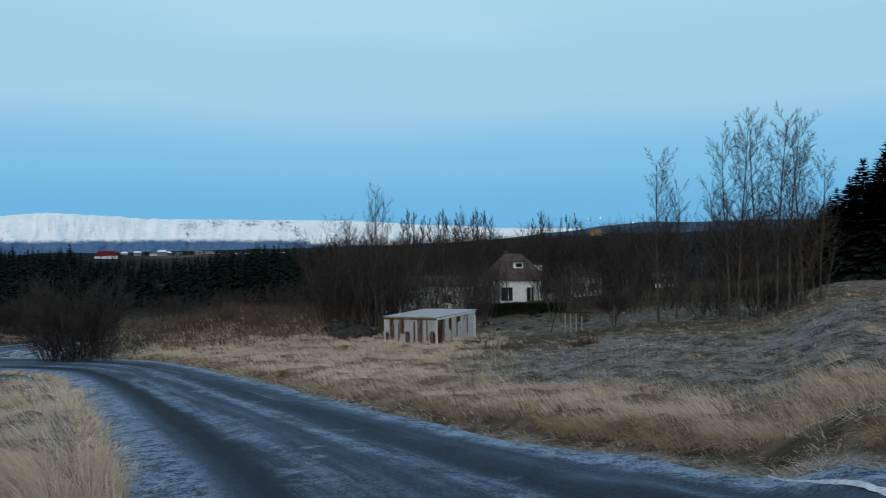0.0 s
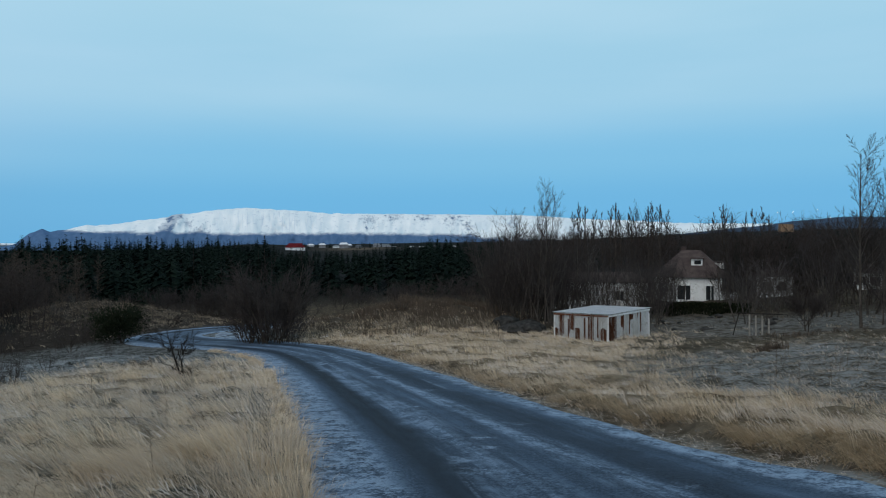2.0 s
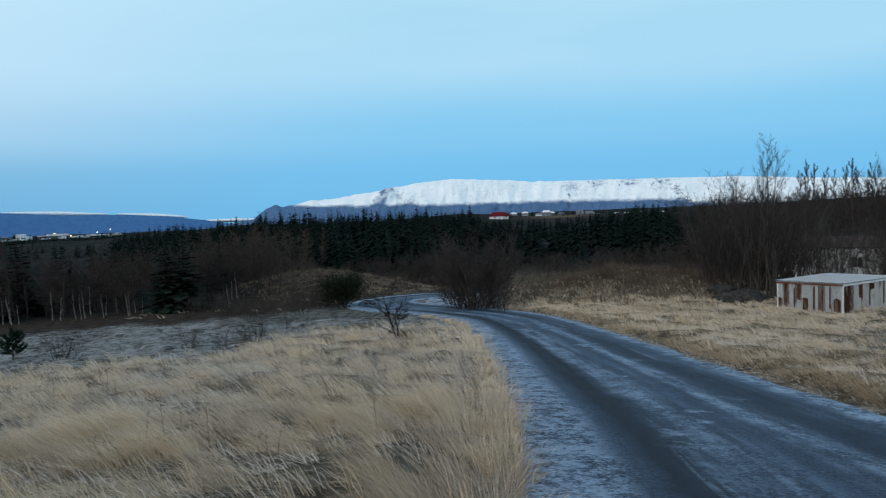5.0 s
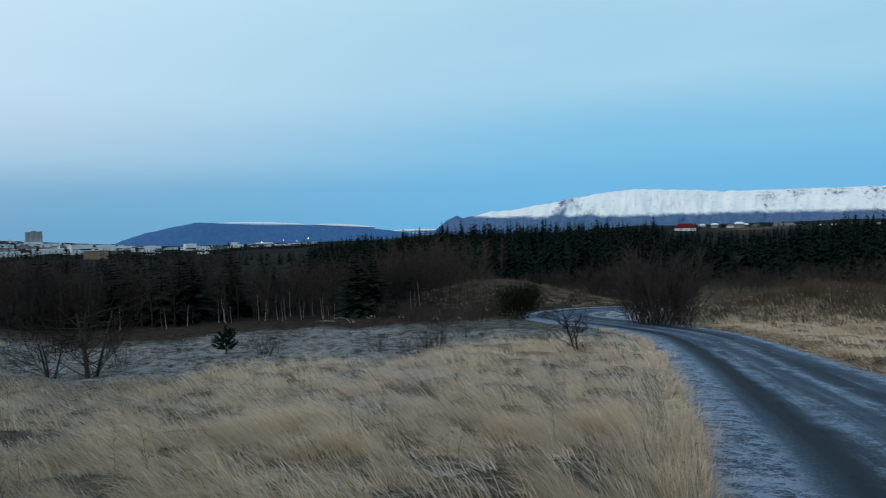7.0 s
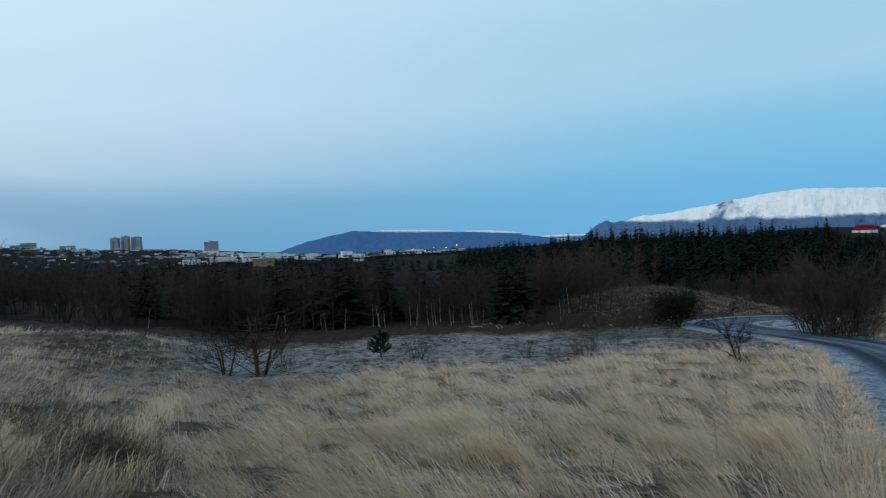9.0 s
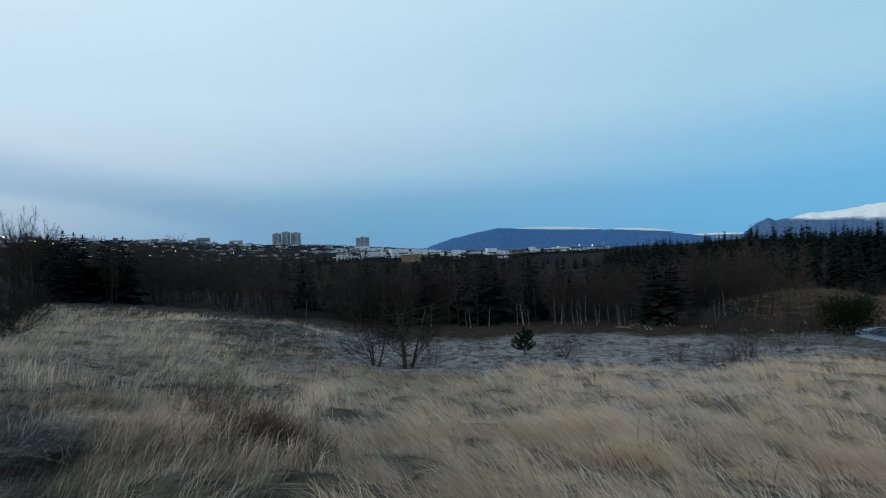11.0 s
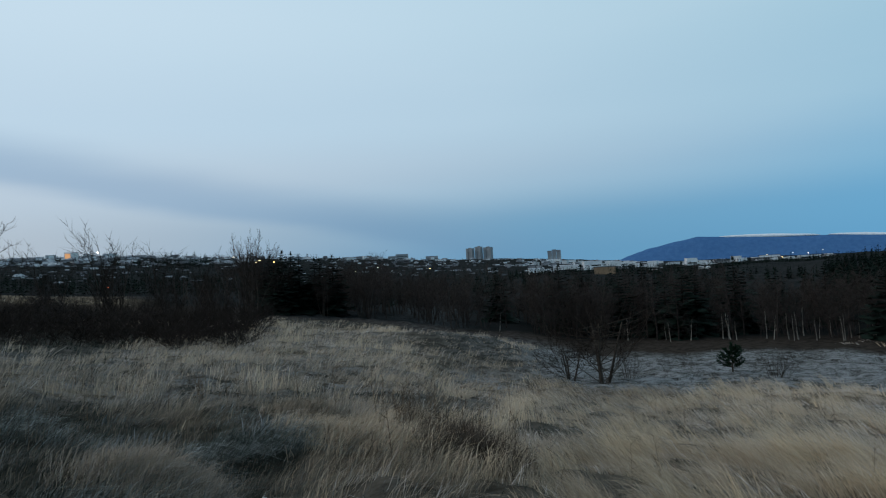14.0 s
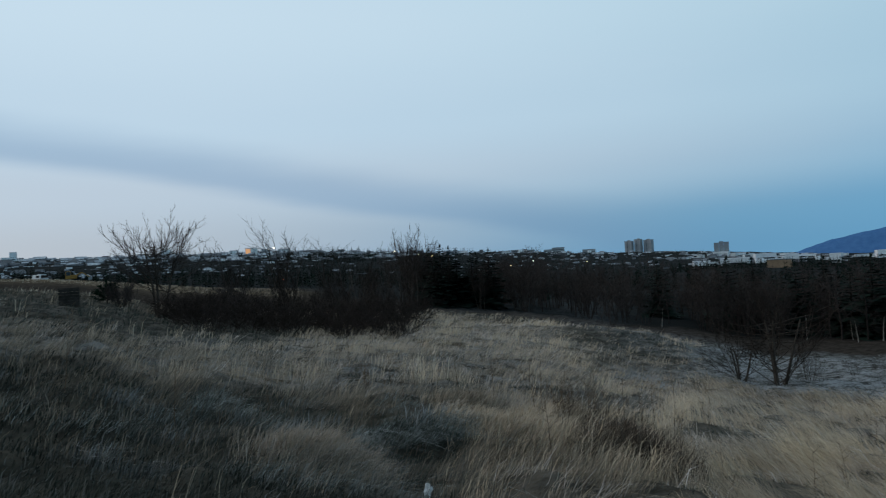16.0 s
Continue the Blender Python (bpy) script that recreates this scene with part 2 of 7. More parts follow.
patchy = remap(t_, streak.outputs[0], 0.40, 0.62)
mask = calc(t_, "MAXIMUM", calc(t_, "MULTIPLY", edge_l, 0.84), calc(t_, "MULTIPLY", edge_r, 1.0))
mask = calc(t_, "MAXIMUM", mask, calc(t_, "MULTIPLY", calc(t_, "MULTIPLY", band(-0.5, 0.62), patchy), 0.6))
mask = calc(t_, "MAXIMUM", mask, calc(t_, "MULTIPLY", calc(t_, "MULTIPLY", band(0.75, 0.45), patchy), 0.85))
mask = calc(t_, "MAXIMUM", mask, calc(t_, "MULTIPLY", remap(t_, streak.outputs[0], 0.58, 0.68), 0.5))
ice = calc(t_, "MULTIPLY", remap(t_, grain(t_, 0.75, 3, 0.5, (1, 1, 1)), 0.60, 0.68), band(0.1, 1.5))
mask = calc(t_, "MAXIMUM", mask, ice)
r_m = grain(t_, 5.0, 5, 0.65)
mask = calc(t_, "MULTIPLY", mask, remap(t_, calc(t_, "ADD", calc(t_, "MULTIPLY", r_c, 0.35), calc(t_, "ADD", calc(t_, "MULTIPLY", r_b, 0.25), calc(t_, "MULTIPLY", r_m, 0.4))), 0.435, 0.55), clamp=True)
rock = blend(t_, calc(t_, "MULTIPLY", calc(t_, "MAXIMUM", band(-1.25, 0.5), calc(t_, "MULTIPLY", band(1.45, 0.45), 0.7)), 0.75), rock, (0.014, 0.016, 0.02))
link(t_, blend(t_, calc(t_, "MULTIPLY", mask, remap(t_, r_f, 0.36, 0.56, 0.6, 1.0)), rock, (0.33, 0.43, 0.565)), b_.inputs["Base Color"])
link(t_, remap(t_, mask, 0.0, 1.0, 0.75, 0.9), b_.inputs["Roughness"])
relief(t_, b_, calc(t_, "ADD", calc(t_, "ADD", r_c, r_f), calc(t_, "MULTIPLY", r_b, 1.5)), 0.8, 0.03)

# mountains: distance haze painted blue into the rock below, snow above, rock ribs and gullies in the snow
def mountain_stuff(name, snowy, hazy_rock_a=(0.075, 0.14, 0.26), hazy_rock_b=(0.105, 0.185, 0.32)):
    m, t, b = surface(name, 0.9, 0.0)
    uv = t.nodes.new("ShaderNodeUVMap")
    uv.uv_map = "slope"

    def across(sb, ss, detail=4.0, rough=0.6, twist=0.0):
        mp = node(t, "ShaderNodeMapping")
        mp.inputs["Scale"].default_value = (sb, ss, 1)
        mp.inputs["Rotation"].default_value = (0, 0, twist)
        link(t, uv.outputs[0], mp.inputs["Vector"])
        n = node(t, "ShaderNodeTexNoise", Scale=1.0, Detail=detail, Roughness=rough)
        link(t, mp.outputs[0], n.inputs["Vector"])
        return n.outputs[0]

    def fact(key):
        n = t.nodes.new("ShaderNodeAttribute")
        n.attribute_name = key
        return n.outputs["Fac"]

    broad, rough_n = across(0.7, 4.5), across(3.0, 14, 6, 0.7)
    hazy_rock = blend(t, remap(t, rough_n, 0.3, 0.7), hazy_rock_a, hazy_rock_b)
    col = hazy_rock
    if snowy:
        crag = fact("crag")
        edge = calc(t, "ADD", fact("above"), calc(t, "ADD", calc(t, "MULTIPLY_ADD", broad, 16, -8), calc(t, "MULTIPLY_ADD", across(0.9, 13, 6, 0.75), 46, -23)))
        snow = remap(t, calc(t, "ADD", edge, calc(t, "MULTIPLY", crag, -18)), -12, 12)
        shelf = remap(t, across(1.6, 22, 4, 0.6), 0.47, 0.62)                      # level bands of rock
        bare = calc(t, "MULTIPLY", remap(t, calc(t, "ADD", crag, calc(t, "MULTIPLY_ADD", rough_n, 1.6, -0.8)), 0.34, 0.62), calc(t, "MULTIPLY_ADD", shelf, 0.55, 0.42))
        # shaded sides of the gullies, painted into the snow as blue-grey streaks
        gully_shade = calc(t, "MULTIPLY", remap(t, across(6.5, 5.0, 4, 0.55, 0.6), 0.52, 0.64), fact("gully_shade"))
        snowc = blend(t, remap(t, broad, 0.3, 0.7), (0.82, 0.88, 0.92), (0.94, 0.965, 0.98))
        snowc = blend(t, calc(t, "MULTIPLY", gully_shade, 0.42), snowc, (0.40, 0.51, 0.66))
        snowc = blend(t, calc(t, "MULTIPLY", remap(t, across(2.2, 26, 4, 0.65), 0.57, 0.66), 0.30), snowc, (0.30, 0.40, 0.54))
        col = blend(t, calc(t, "MULTIPLY", snow, calc(t, "SUBTRACT", 1.0, bare, clamp=True)), hazy_rock, snowc)
    link(t, col, b.inputs["Base Color"])
    relief(t, b, across(2.2, 9, 5, 0.6), 0.3, 12)
    return m


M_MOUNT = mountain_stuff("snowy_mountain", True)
M_LOWRIDGE = mountain_stuff("haze_blue_ridge", False, (0.05, 0.082, 0.13), (0.068, 0.105, 0.16))
M_MESA = mountain_stuff("haze_blue_mountain", False, (0.055, 0.14, 0.31), (0.075, 0.18, 0.375))
# ---- the lie of the land, in bearings (degrees, left of the first view) and metres from the viewer ----
BEAR = (-40, -30, -24, -17, -10, 0, 25, 60, 71, 80, 90, 97, 107, 117, 124, 130, 200, 320)
FALL = (0.03, 0.05, 0.105, 0.12, 0.145, 0.158, 0.16, 0.17, 0.172, 0.135, 0.09, 0.066, 0.052, 0.015, -0.03, -0.05, -0.03, 0.03)
FAR_D = (150, 400, 900, 2000, 4900)
FAR_B = (-40, -15, 10, 25, 45, 65, 80, 93, 110, 127, 200, 320)
FAR_Z = ((0, 2, 6, 24, 40), (-4, -4, -1, 18, 30), (-6.5, -6, -8, -14, -20), (-7, -6, -6, -20, -30), (-7.5, -5, -14, -40, -70),
         (-8, -12, -22, -34, -70), (-7, -11, -18, 2, 8), (-5, -9, -8, 30, 38), (-1.5, -2, 6, 62, 75), (3.5, 5, 14, 68, 85),
         (3, 5, 10, 20, 30), (0, 3, 10, 34, 60))


def ease(t):
    t = min(1.0, max(0.0, t))
    return t * t * (3 - 2 * t)


def span(v, a, b):
    return ease((v - a) / (b - a))


def table(v, xs, ys):
    """Soft steps between the values ys at xs."""
    if v <= xs[0]:
        return ys[0]
    for k in range(1, len(xs)):
        if v <= xs[k]:
            t = (v - xs[k - 1]) / (xs[k] - xs[k - 1])
            return ys[k - 1] + (ys[k] - ys[k - 1]) * (0.5 * t + 0.5 * ease(t))
    return ys[-1]


def bell(b, d, b0, d0, wb, wd):
    return math.exp(-((b - b0) / wb) ** 2 - ((d - d0) / wd) ** 2)


def polar(x, y):
    b = math.degrees(math.atan2(-x, y))
    return (b + 360 if b < -40 else b), math.hypot(x, y)


def at(b, d):
    """The place x, y at bearing b and distance d."""
    return -d * math.sin(math.radians(b)), d * math.cos(math.radians(b))


def smooth_land(b, d):
    near = -table(b, BEAR, FALL) * 55 * (1 - math.exp(-d / 55))
    if d < 80:
        far = 0.0
        mix = 0.0
    else:
        col = [table(b, FAR_B, [row[k] for row in FAR_Z]) for k in range(5)]
        far = table(math.log(d), [math.log(v) for v in FAR_D], col)
        mix = span(d, 80, 150)
    z = near * (1 - mix) + far * mix
    z += 2.3 * bell(b, d, 40.5, 78, 6.5, 8)                 # hummock behind the road
    z += 1.9 * bell(b, d, 15, 58, 8, 6.5)                   # weedy bank
    z -= 0.55 * bell(b, d, 80, 27, 5, 6)                    # hollow
    z += 0.9 * bell(b, d, 82, 44, 6, 6)                     # frosty knoll
    z -= 0.45 * bell(b, d, 101, 8.5, 9, 2.2)                # ditch
    z += 0.24 * bell(b, d, 99, 9.9, 4, 0.5)                 # combed lip of the ditch
    z += 0.22 * bell(b, d, 106.5, 8.3, 4, 0.7)              # grassy hump in the ditch
    return z
# ---- the road's line ----
ROAD = [(5.2, -30), (4.0, -10), (2.6, 0), (1.75, 3.2), (0.05, 6.95), (-1.75, 10.75), (-4.8, 16.5), (-8.4, 23.0), (-12.8, 30.3), (-17.6, 36.6),
        (-23.5, 41.0), (-29.0, 43.6), (-33.2, 47.0), (-34.4, 51.0), (-32.6, 55.2), (-28.5, 58.5), (-22.0, 62.0), (-14, 68), (-8, 80)]


def curve_points(pts, step=0.5):
    out = []
    for k in range(1, len(pts) - 2):
        p0, p1, p2, p3 = (Vector(p) for p in pts[k - 1:k + 3])
        n = max(2, int((p2 - p1).length / step))
        for j in range(n):
            t = j / n
            out.append(0.5 * (2 * p1 + (p2 - p0) * t + (2 * p0 - 5 * p1 + 4 * p2 - p3) * t * t + (3 * p1 - p0 - 3 * p2 + p3) * t ** 3))
    return out


LINE = curve_points(ROAD)
LINE_XY = np.array([(p.x, p.y) for p in LINE])
HALF = 2.75


def from_road(x, y):
    if math.hypot(x, y) > 95:
        return 50.0
    q = (LINE_XY[:, 0] - x) ** 2 + (LINE_XY[:, 1] - y) ** 2
    return math.sqrt(q.min())


def land(x, y):
    b, d = polar(x, y)
    z = smooth_land(b, d)
    if d < 130:
        off = span(from_road(x, y), HALF + 0.1, HALF + 1.7)
        v = Vector((x, y, 0))
        z += off * (0.20 * noise.noise(v * 0.35) + 0.17 * noise.noise(v * 1.1 + Vector((7, 3, 0))) + 0.05 * noise.noise(v * 2.7))
        bank = 0.10 + 0.20 * (1 - span(b, 18, 24)) * (0.7 + 0.6 * noise.noise(v * 0.5 + Vector((2, 9, 1))))      # the far verge stands higher
        z += bank * off * span(from_road(x, y), HALF + (0.55 if b < 21 else 0.25), HALF + 1.1)
    else:
        z += min(6.0, 0.008 * d) * noise.noise(Vector((x, y, 0)) * 0.012)
    return z


def cover(b, d, road):
    """How much frost, tall straw and brown soil the ground has."""
    wob = 3.0 * math.sin(b * 0.35) + 1.6 * math.sin(b * 0.93 + 1.2)
    frost = straw = soil = 0.0
    if b < 25:                                    # far side of the road
        straw = 1 - span(road, 5.8, 8.8) * span(d, 9, 13) * (1 - span(b, -6, 3))
        straw = max(straw * (1 - span(d, 48, 54)), 0.55 * bell(b, d, -14, 37, 9, 5))
        straw = max(straw, 0.3 * (1 - span(b, -6, 4)))
        frost = 0.5 * span(road, 5.8, 8.8) * span(d, 9, 14) * (1 - span(d, 30 + wob, 40 + wob)) * (1 - span(b, -6, 4))
        frost = max(frost, 0.5 * span(road, 5.5, 8) * span(d, 9, 12) * (1 - span(d, 26, 32)) * (1 - span(b, -22, -12)))
        straw = max(straw, 0.6 * span(d, 28, 34) * (1 - span(b, -24, -18)))
        soil = span(d, 44, 54) * 0.25 * span(b, -28, -20)
        straw = max(straw, 0.4 * span(d, 40, 48) * (1 - span(d, 90, 100)))
        frost = max(frost, 0.3 * span(d, 42, 48) * (1 - span(d, 62, 75)) * (1 - span(b, 0, 6)))
    else:
        a, e = 29 + wob * 0.5 + 7 * (1 - span(b, 36, 50)), 52 + wob * 0.6
        near = 1 - span(d, a - 2, a + 2)
        open_l = span(b, 74, 82)
        straw = near * (1 - open_l) + open_l * (1 - span(d, 50, 60)) * 0.9
        frost = 0.8 * (1 - near) * (1 - span(d, e - 2, e + 4)) * (1 - open_l) + (0.08 + 0.14 * span(d, 12, 18)) * near
        frost = max(frost, 0.8 * bell(b, d, 80, 47, 5, 12), 0.8 * bell(b, d, 80, 28, 4, 5))
        soil = span(d, e, e + 4) * (1 - span(d, 95, 140)) * (1 - 0.6 * span(b, 84, 92) * (1 - span(d, 62, 68)))
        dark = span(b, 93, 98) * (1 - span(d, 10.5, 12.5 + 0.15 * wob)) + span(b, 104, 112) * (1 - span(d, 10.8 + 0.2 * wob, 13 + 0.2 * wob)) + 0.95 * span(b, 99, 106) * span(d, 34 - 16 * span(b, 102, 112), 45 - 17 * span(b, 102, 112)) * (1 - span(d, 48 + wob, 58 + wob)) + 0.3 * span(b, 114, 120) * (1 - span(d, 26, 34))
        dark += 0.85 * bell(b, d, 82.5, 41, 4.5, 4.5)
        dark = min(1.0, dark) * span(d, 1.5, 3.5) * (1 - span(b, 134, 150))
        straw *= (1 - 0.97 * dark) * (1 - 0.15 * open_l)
        straw *= (1 - 0.9 * bell(b, d, 82.5, 6.0, 6, 1.3)) * (1 - 0.7 * bell(b, d, 66, 5.0, 9, 0.8))
        soil = max(soil, 0.55 * bell(b, d, 82.5, 6.0, 6, 1.3))
        straw *= 1 - 0.85 * bell(b, d, 81.5, 43, 5.5, 15)
        frost = max(frost, 0.45 * span(b, 78, 92) * span(d, 10, 17)) * (1 - 0.75 * dark)
        frost *= 1 - 0.8 * span(b, 83, 88) * span(d, 44, 52)
        frost *= (1 - 0.8 * bell(b, d, 106, 44, 9, 9)) * (1 - 0.85 * span(b, 100, 106) * span(d, 48, 60))
        straw = max(straw, 0.15 * bell(b, d, 46, 66, 8, 6), 0.85 * span(b, 103, 109) * span(d, 52, 66), 0.7 * span(b, 96, 101) * span(d, 56, 64) * (1 - span(d, 95, 110)))
    if 5 < b < 48 and 45 < d < 95:
        soil = max(soil, 0.7 * bell(b, d, 15, 60, 9, 8), 0.6 * bell(b, d, 40.5, 77, 6, 8))
        frost = max(0.5 * frost, 0.85 * bell(b, d, 30, 56, 4, 7))
        soil *= 1 - bell(b, d, 30, 56, 4, 7)
    edge = 1 - span(road, HALF + 0.1, HALF + 0.8)
    frost = max(frost, (0.7 if b < 24.5 else 0.35) * edge)
    if b < 24.5:
        brink = 1 - span(road, HALF + 0.9, HALF + 1.5)
        straw, soil = straw * (1 - 0.4 * brink), max(soil, 0.3 * brink * (1 - edge))
    if d > 140:
        straw = 0.85 * span(b, 104, 110) * (1 - span(d, 180, 215)) + 0.8 * bell(b, d, 20.5, 540, 3.5, 150)
        straw, frost, soil = min(1, straw), 0.08, 1 - min(1, straw)
    return frost, straw, soil


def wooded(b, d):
    """How far the floor of the woods and the town's gardens is painted near black, for litter and tree shade."""
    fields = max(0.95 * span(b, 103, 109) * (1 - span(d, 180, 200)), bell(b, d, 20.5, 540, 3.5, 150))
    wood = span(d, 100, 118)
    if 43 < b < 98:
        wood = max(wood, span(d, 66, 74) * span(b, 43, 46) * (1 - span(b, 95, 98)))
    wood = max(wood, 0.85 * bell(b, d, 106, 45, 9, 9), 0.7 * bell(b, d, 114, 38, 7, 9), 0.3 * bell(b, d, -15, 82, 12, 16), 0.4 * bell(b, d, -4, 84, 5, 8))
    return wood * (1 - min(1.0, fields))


def mesh_object(name, verts, faces, mat, parent=None, label="", smooth=True):
    me = bpy.data.meshes.new(name)
    me.from_pydata(verts, [], faces)
    me.materials.append(mat)
    if smooth:
        me.shade_smooth()
    ob = new(name, me)
    if parent:
        ob.parent = parent
    if label:
        ob["label"] = label
    return ob


def tussock(x, y):
    """Noise of the clumps, from about -1 to 1, and of the larger patches."""
    v = Vector((x, y, 0))
    clump = noise.noise(v * 0.75 + Vector((5, 2, 9))) + 0.6 * noise.noise(v * 1.7 + Vector((1, 8, 3)))
    return clump * 1.3, noise.noise(v * 0.17 + Vector((0, 0, 4))) * 1.4


def build_ground():
    bears = [(-40 + 0.6 * k) for k in range(300)]
    bears += [140 + 6 * k for k in range(30)]
    rings = [0.8]
    while rings[-1] < 4900:
        rings.append(rings[-1] * (1.022 if rings[-1] < 120 else 1.05) + 0.12)
    rings[-1] = 4950
    verts, cols = [(0, 0, land(0, 0))], [(0.3, 0.3, 0.3, 0)]
    for d in rings:
        for b in bears:
            x, y = at(b, d)
            verts.append((x, y, land(x, y)))
            frost, straw, soil = cover(b, d, from_road(x, y))
            if d < 24 and b > 24.5:                         # shade between the tussocks, put into the ground as dark turf
                straw *= 0.25 + 0.75 * span(tussock(x, y)[0], -0.3 + 0.4 * (1 - span(d, 7, 13)), 0.5)
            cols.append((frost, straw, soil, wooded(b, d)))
    n = len(bears)
    faces = [(0, 1 + k, 1 + (k + 1) % n) for k in range(n)]
    faces = [(a, b, c) for a, b, c in faces]
    for r in range(len(rings) - 1):
        p, q = 1 + r * n, 1 + (r + 1) * n
        faces += [(p + k, q + k, q + (k + 1) % n, p + (k + 1) % n) for k in range(n)]
    ob = mesh_object("ground", verts, faces, M_GROUND)
    lay = ob.data.color_attributes.new("cover", "FLOAT_COLOR", "POINT")
    lay.data.foreach_set("color", np.array(cols, dtype=np.float32).ravel())
    tagged(ob, "rough frosty heath of dry grass sloping into a valley", "ground", kind="structure")


build_ground()


def road_top(x, y, a):
    rut = -0.035 * (math.exp(-((a + 0.75) / 0.3) ** 2) + math.exp(-((a - 1.1) / 0.3) ** 2))
    return land(x, y) + 0.075 + rut + 0.012 * noise.noise(Vector((x, y, 0)) * 2)


def build_road():
    across = [-HALF - 0.2] + [-HALF + 2 * HALF * k / 16 for k in range(17)] + [HALF + 0.2]
    verts, uvs, faces, run = [], [], [], 0.0
    for k, p in enumerate(LINE):
        q = LINE[min(k + 1, len(LINE) - 1)]
        o = LINE[max(k - 1, 0)]
        t = (q - o).normalized()
        side_v = Vector((t.y, -t.x))
        run += (p - o).length if k else 0
        for a in across:
            wavy = a + (0.22 * noise.noise(Vector((run * 0.4, a, 3))) if abs(a) > HALF - 0.1 else 0)
            skirt = -0.16 if abs(a) > HALF + 0.1 else 0.0
            c = p + side_v * wavy
            drop = skirt - 0.02 * max(0.0, abs(a) - HALF + 0.5)
            z = road_top(c.x, c.y, a) + drop
            verts.append((c.x, c.y, z))
            uvs.append((a, run))
    n = len(across)
    for k in range(len(LINE) - 1):
        faces += [(k * n + j, k * n + j + 1, (k + 1) * n + j + 1, (k + 1) * n + j) for j in range(n - 1)]
    ob = mesh_object("road", verts, faces, M_ROAD)
    lay = ob.data.uv_layers.new(name="lane")
    for loop in ob.data.loops:
        lay.data[loop.index].uv = uvs[loop.vertex_index]
    tagged(ob, "icy gravel road with dark wheel tracks and frosty edges", "road", kind="structure")


build_road()
# ---- mountains ----
def ridge_mesh(name, bears, tops, dist, depth, foot, mat, rough, label, seed, cliffs=(), crag_spots=()):
    """A mountain whose crest stands at the elevations tops (degrees) over the bearings, with gullied flanks."""
    nb, nd = (640, 48) if rough > 20 else (140, 24)
    verts, faces, crags, aboves, gully_shades, uvs = [], [], [], [], [], []
    for k in range(nb):
        b = bears[0] + (bears[-1] - bears[0]) * k / (nb - 1)
        crest = 1.65 + dist * math.tan(math.radians(table(b, bears, tops)))
        crest += rough * 0.12 * noise.noise(Vector((b * 1.7, seed, 0)))
        for j in range(nd):
            u = j / (nd - 1)
            if u < 0.7:
                d = dist - depth * (1 - u / 0.7)
                s = u / 0.7
                prof = 0.42 * s ** 0.9 + 0.58 * ease((s - 0.35) / 0.62)
                z = foot + (crest - foot) * prof
                gully = noise.fractal(Vector((b * 0.9 + s * 1.2, s * 4.5, seed)), 0.8, 2.2, 3)
                z += rough * gully * math.sin(math.pi * min(1, s)) * 0.25
                for cb, cw, ct in cliffs:
                    near_c = math.exp(-((b - cb) / cw) ** 2)
                    z += near_c * ct * 0.35 * noise.noise(Vector((b * 4, s * 7, 2))) * math.sin(math.pi * s)
                d += rough * 1.6 * gully * math.sin(math.pi * min(1, s))
                spine = math.sin(math.pi * min(1, max(0, s * 1.3 - 0.3))) ** 0.5
                d += rough * 0.6 * spine * noise.noise(Vector((b * 1.7 + s * 2.5, s * 4.0, seed + 4)))
                for cb, cw, cu in crag_spots[:3]:
                    d -= 45 * (rough > 20) * math.exp(-((b - cb) / cw) ** 2 - ((s - cu) / 0.3) ** 2)
            else:
                d = dist + depth * 0.5 * (u - 0.7) / 0.3
                z = crest - (crest - foot) * 1.4 * ((u - 0.7) / 0.3) ** 2
            x, y = at(b, d)
            verts.append((x, y, z))
            uvs.append((b, u / 0.7))
            aboves.append(z - (1.65 + d * math.tan(math.radians(table(b, (-14, 0, 8, 14, 22, 30, 36, 40, 41.5, 43), (-0.5, -0.4, -0.1, 0.3, 0.45, 0.45, 0.5, 0.6, 0.7, 1.1))))))
            gully_shades.append(math.exp(-((b - 27) / 3.6) ** 2 - ((u / 0.7 - 0.78) / 0.22) ** 2) + 0.12 * math.exp(-((b - 13) / 9.0) ** 2 - ((u / 0.7 - 0.8) / 0.2) ** 2))
            crags.append(max([0.0] + [(1.0 if 34 < cb < 36 else 0.5) * math.exp(-((b - cb) / cw) ** 2 - ((u / 0.7 - cu) / 0.2) ** 2) for cb, cw, cu in crag_spots]))
    for k in range(nb - 1):
        faces += [(k * nd + j, k * nd + j + 1, (k + 1) * nd + j + 1, (k + 1) * nd + j) for j in range(nd - 1)]
    ob = mesh_object(name, verts, faces, mat)
    for key, values in (("crag", crags), ("above", aboves), ("gully_shade", gully_shades)):
        lay = ob.data.attributes.new(key, "FLOAT", "POINT")
        lay.data.foreach_set("value", values)
    lay = ob.data.uv_layers.new(name="slope")
    lay.data.foreach_set("uv", np.array([uvs[loop.vertex_index] for loop in ob.data.loops], dtype=np.float32).ravel())
    tagged(ob, label, "mountain", kind="structure")


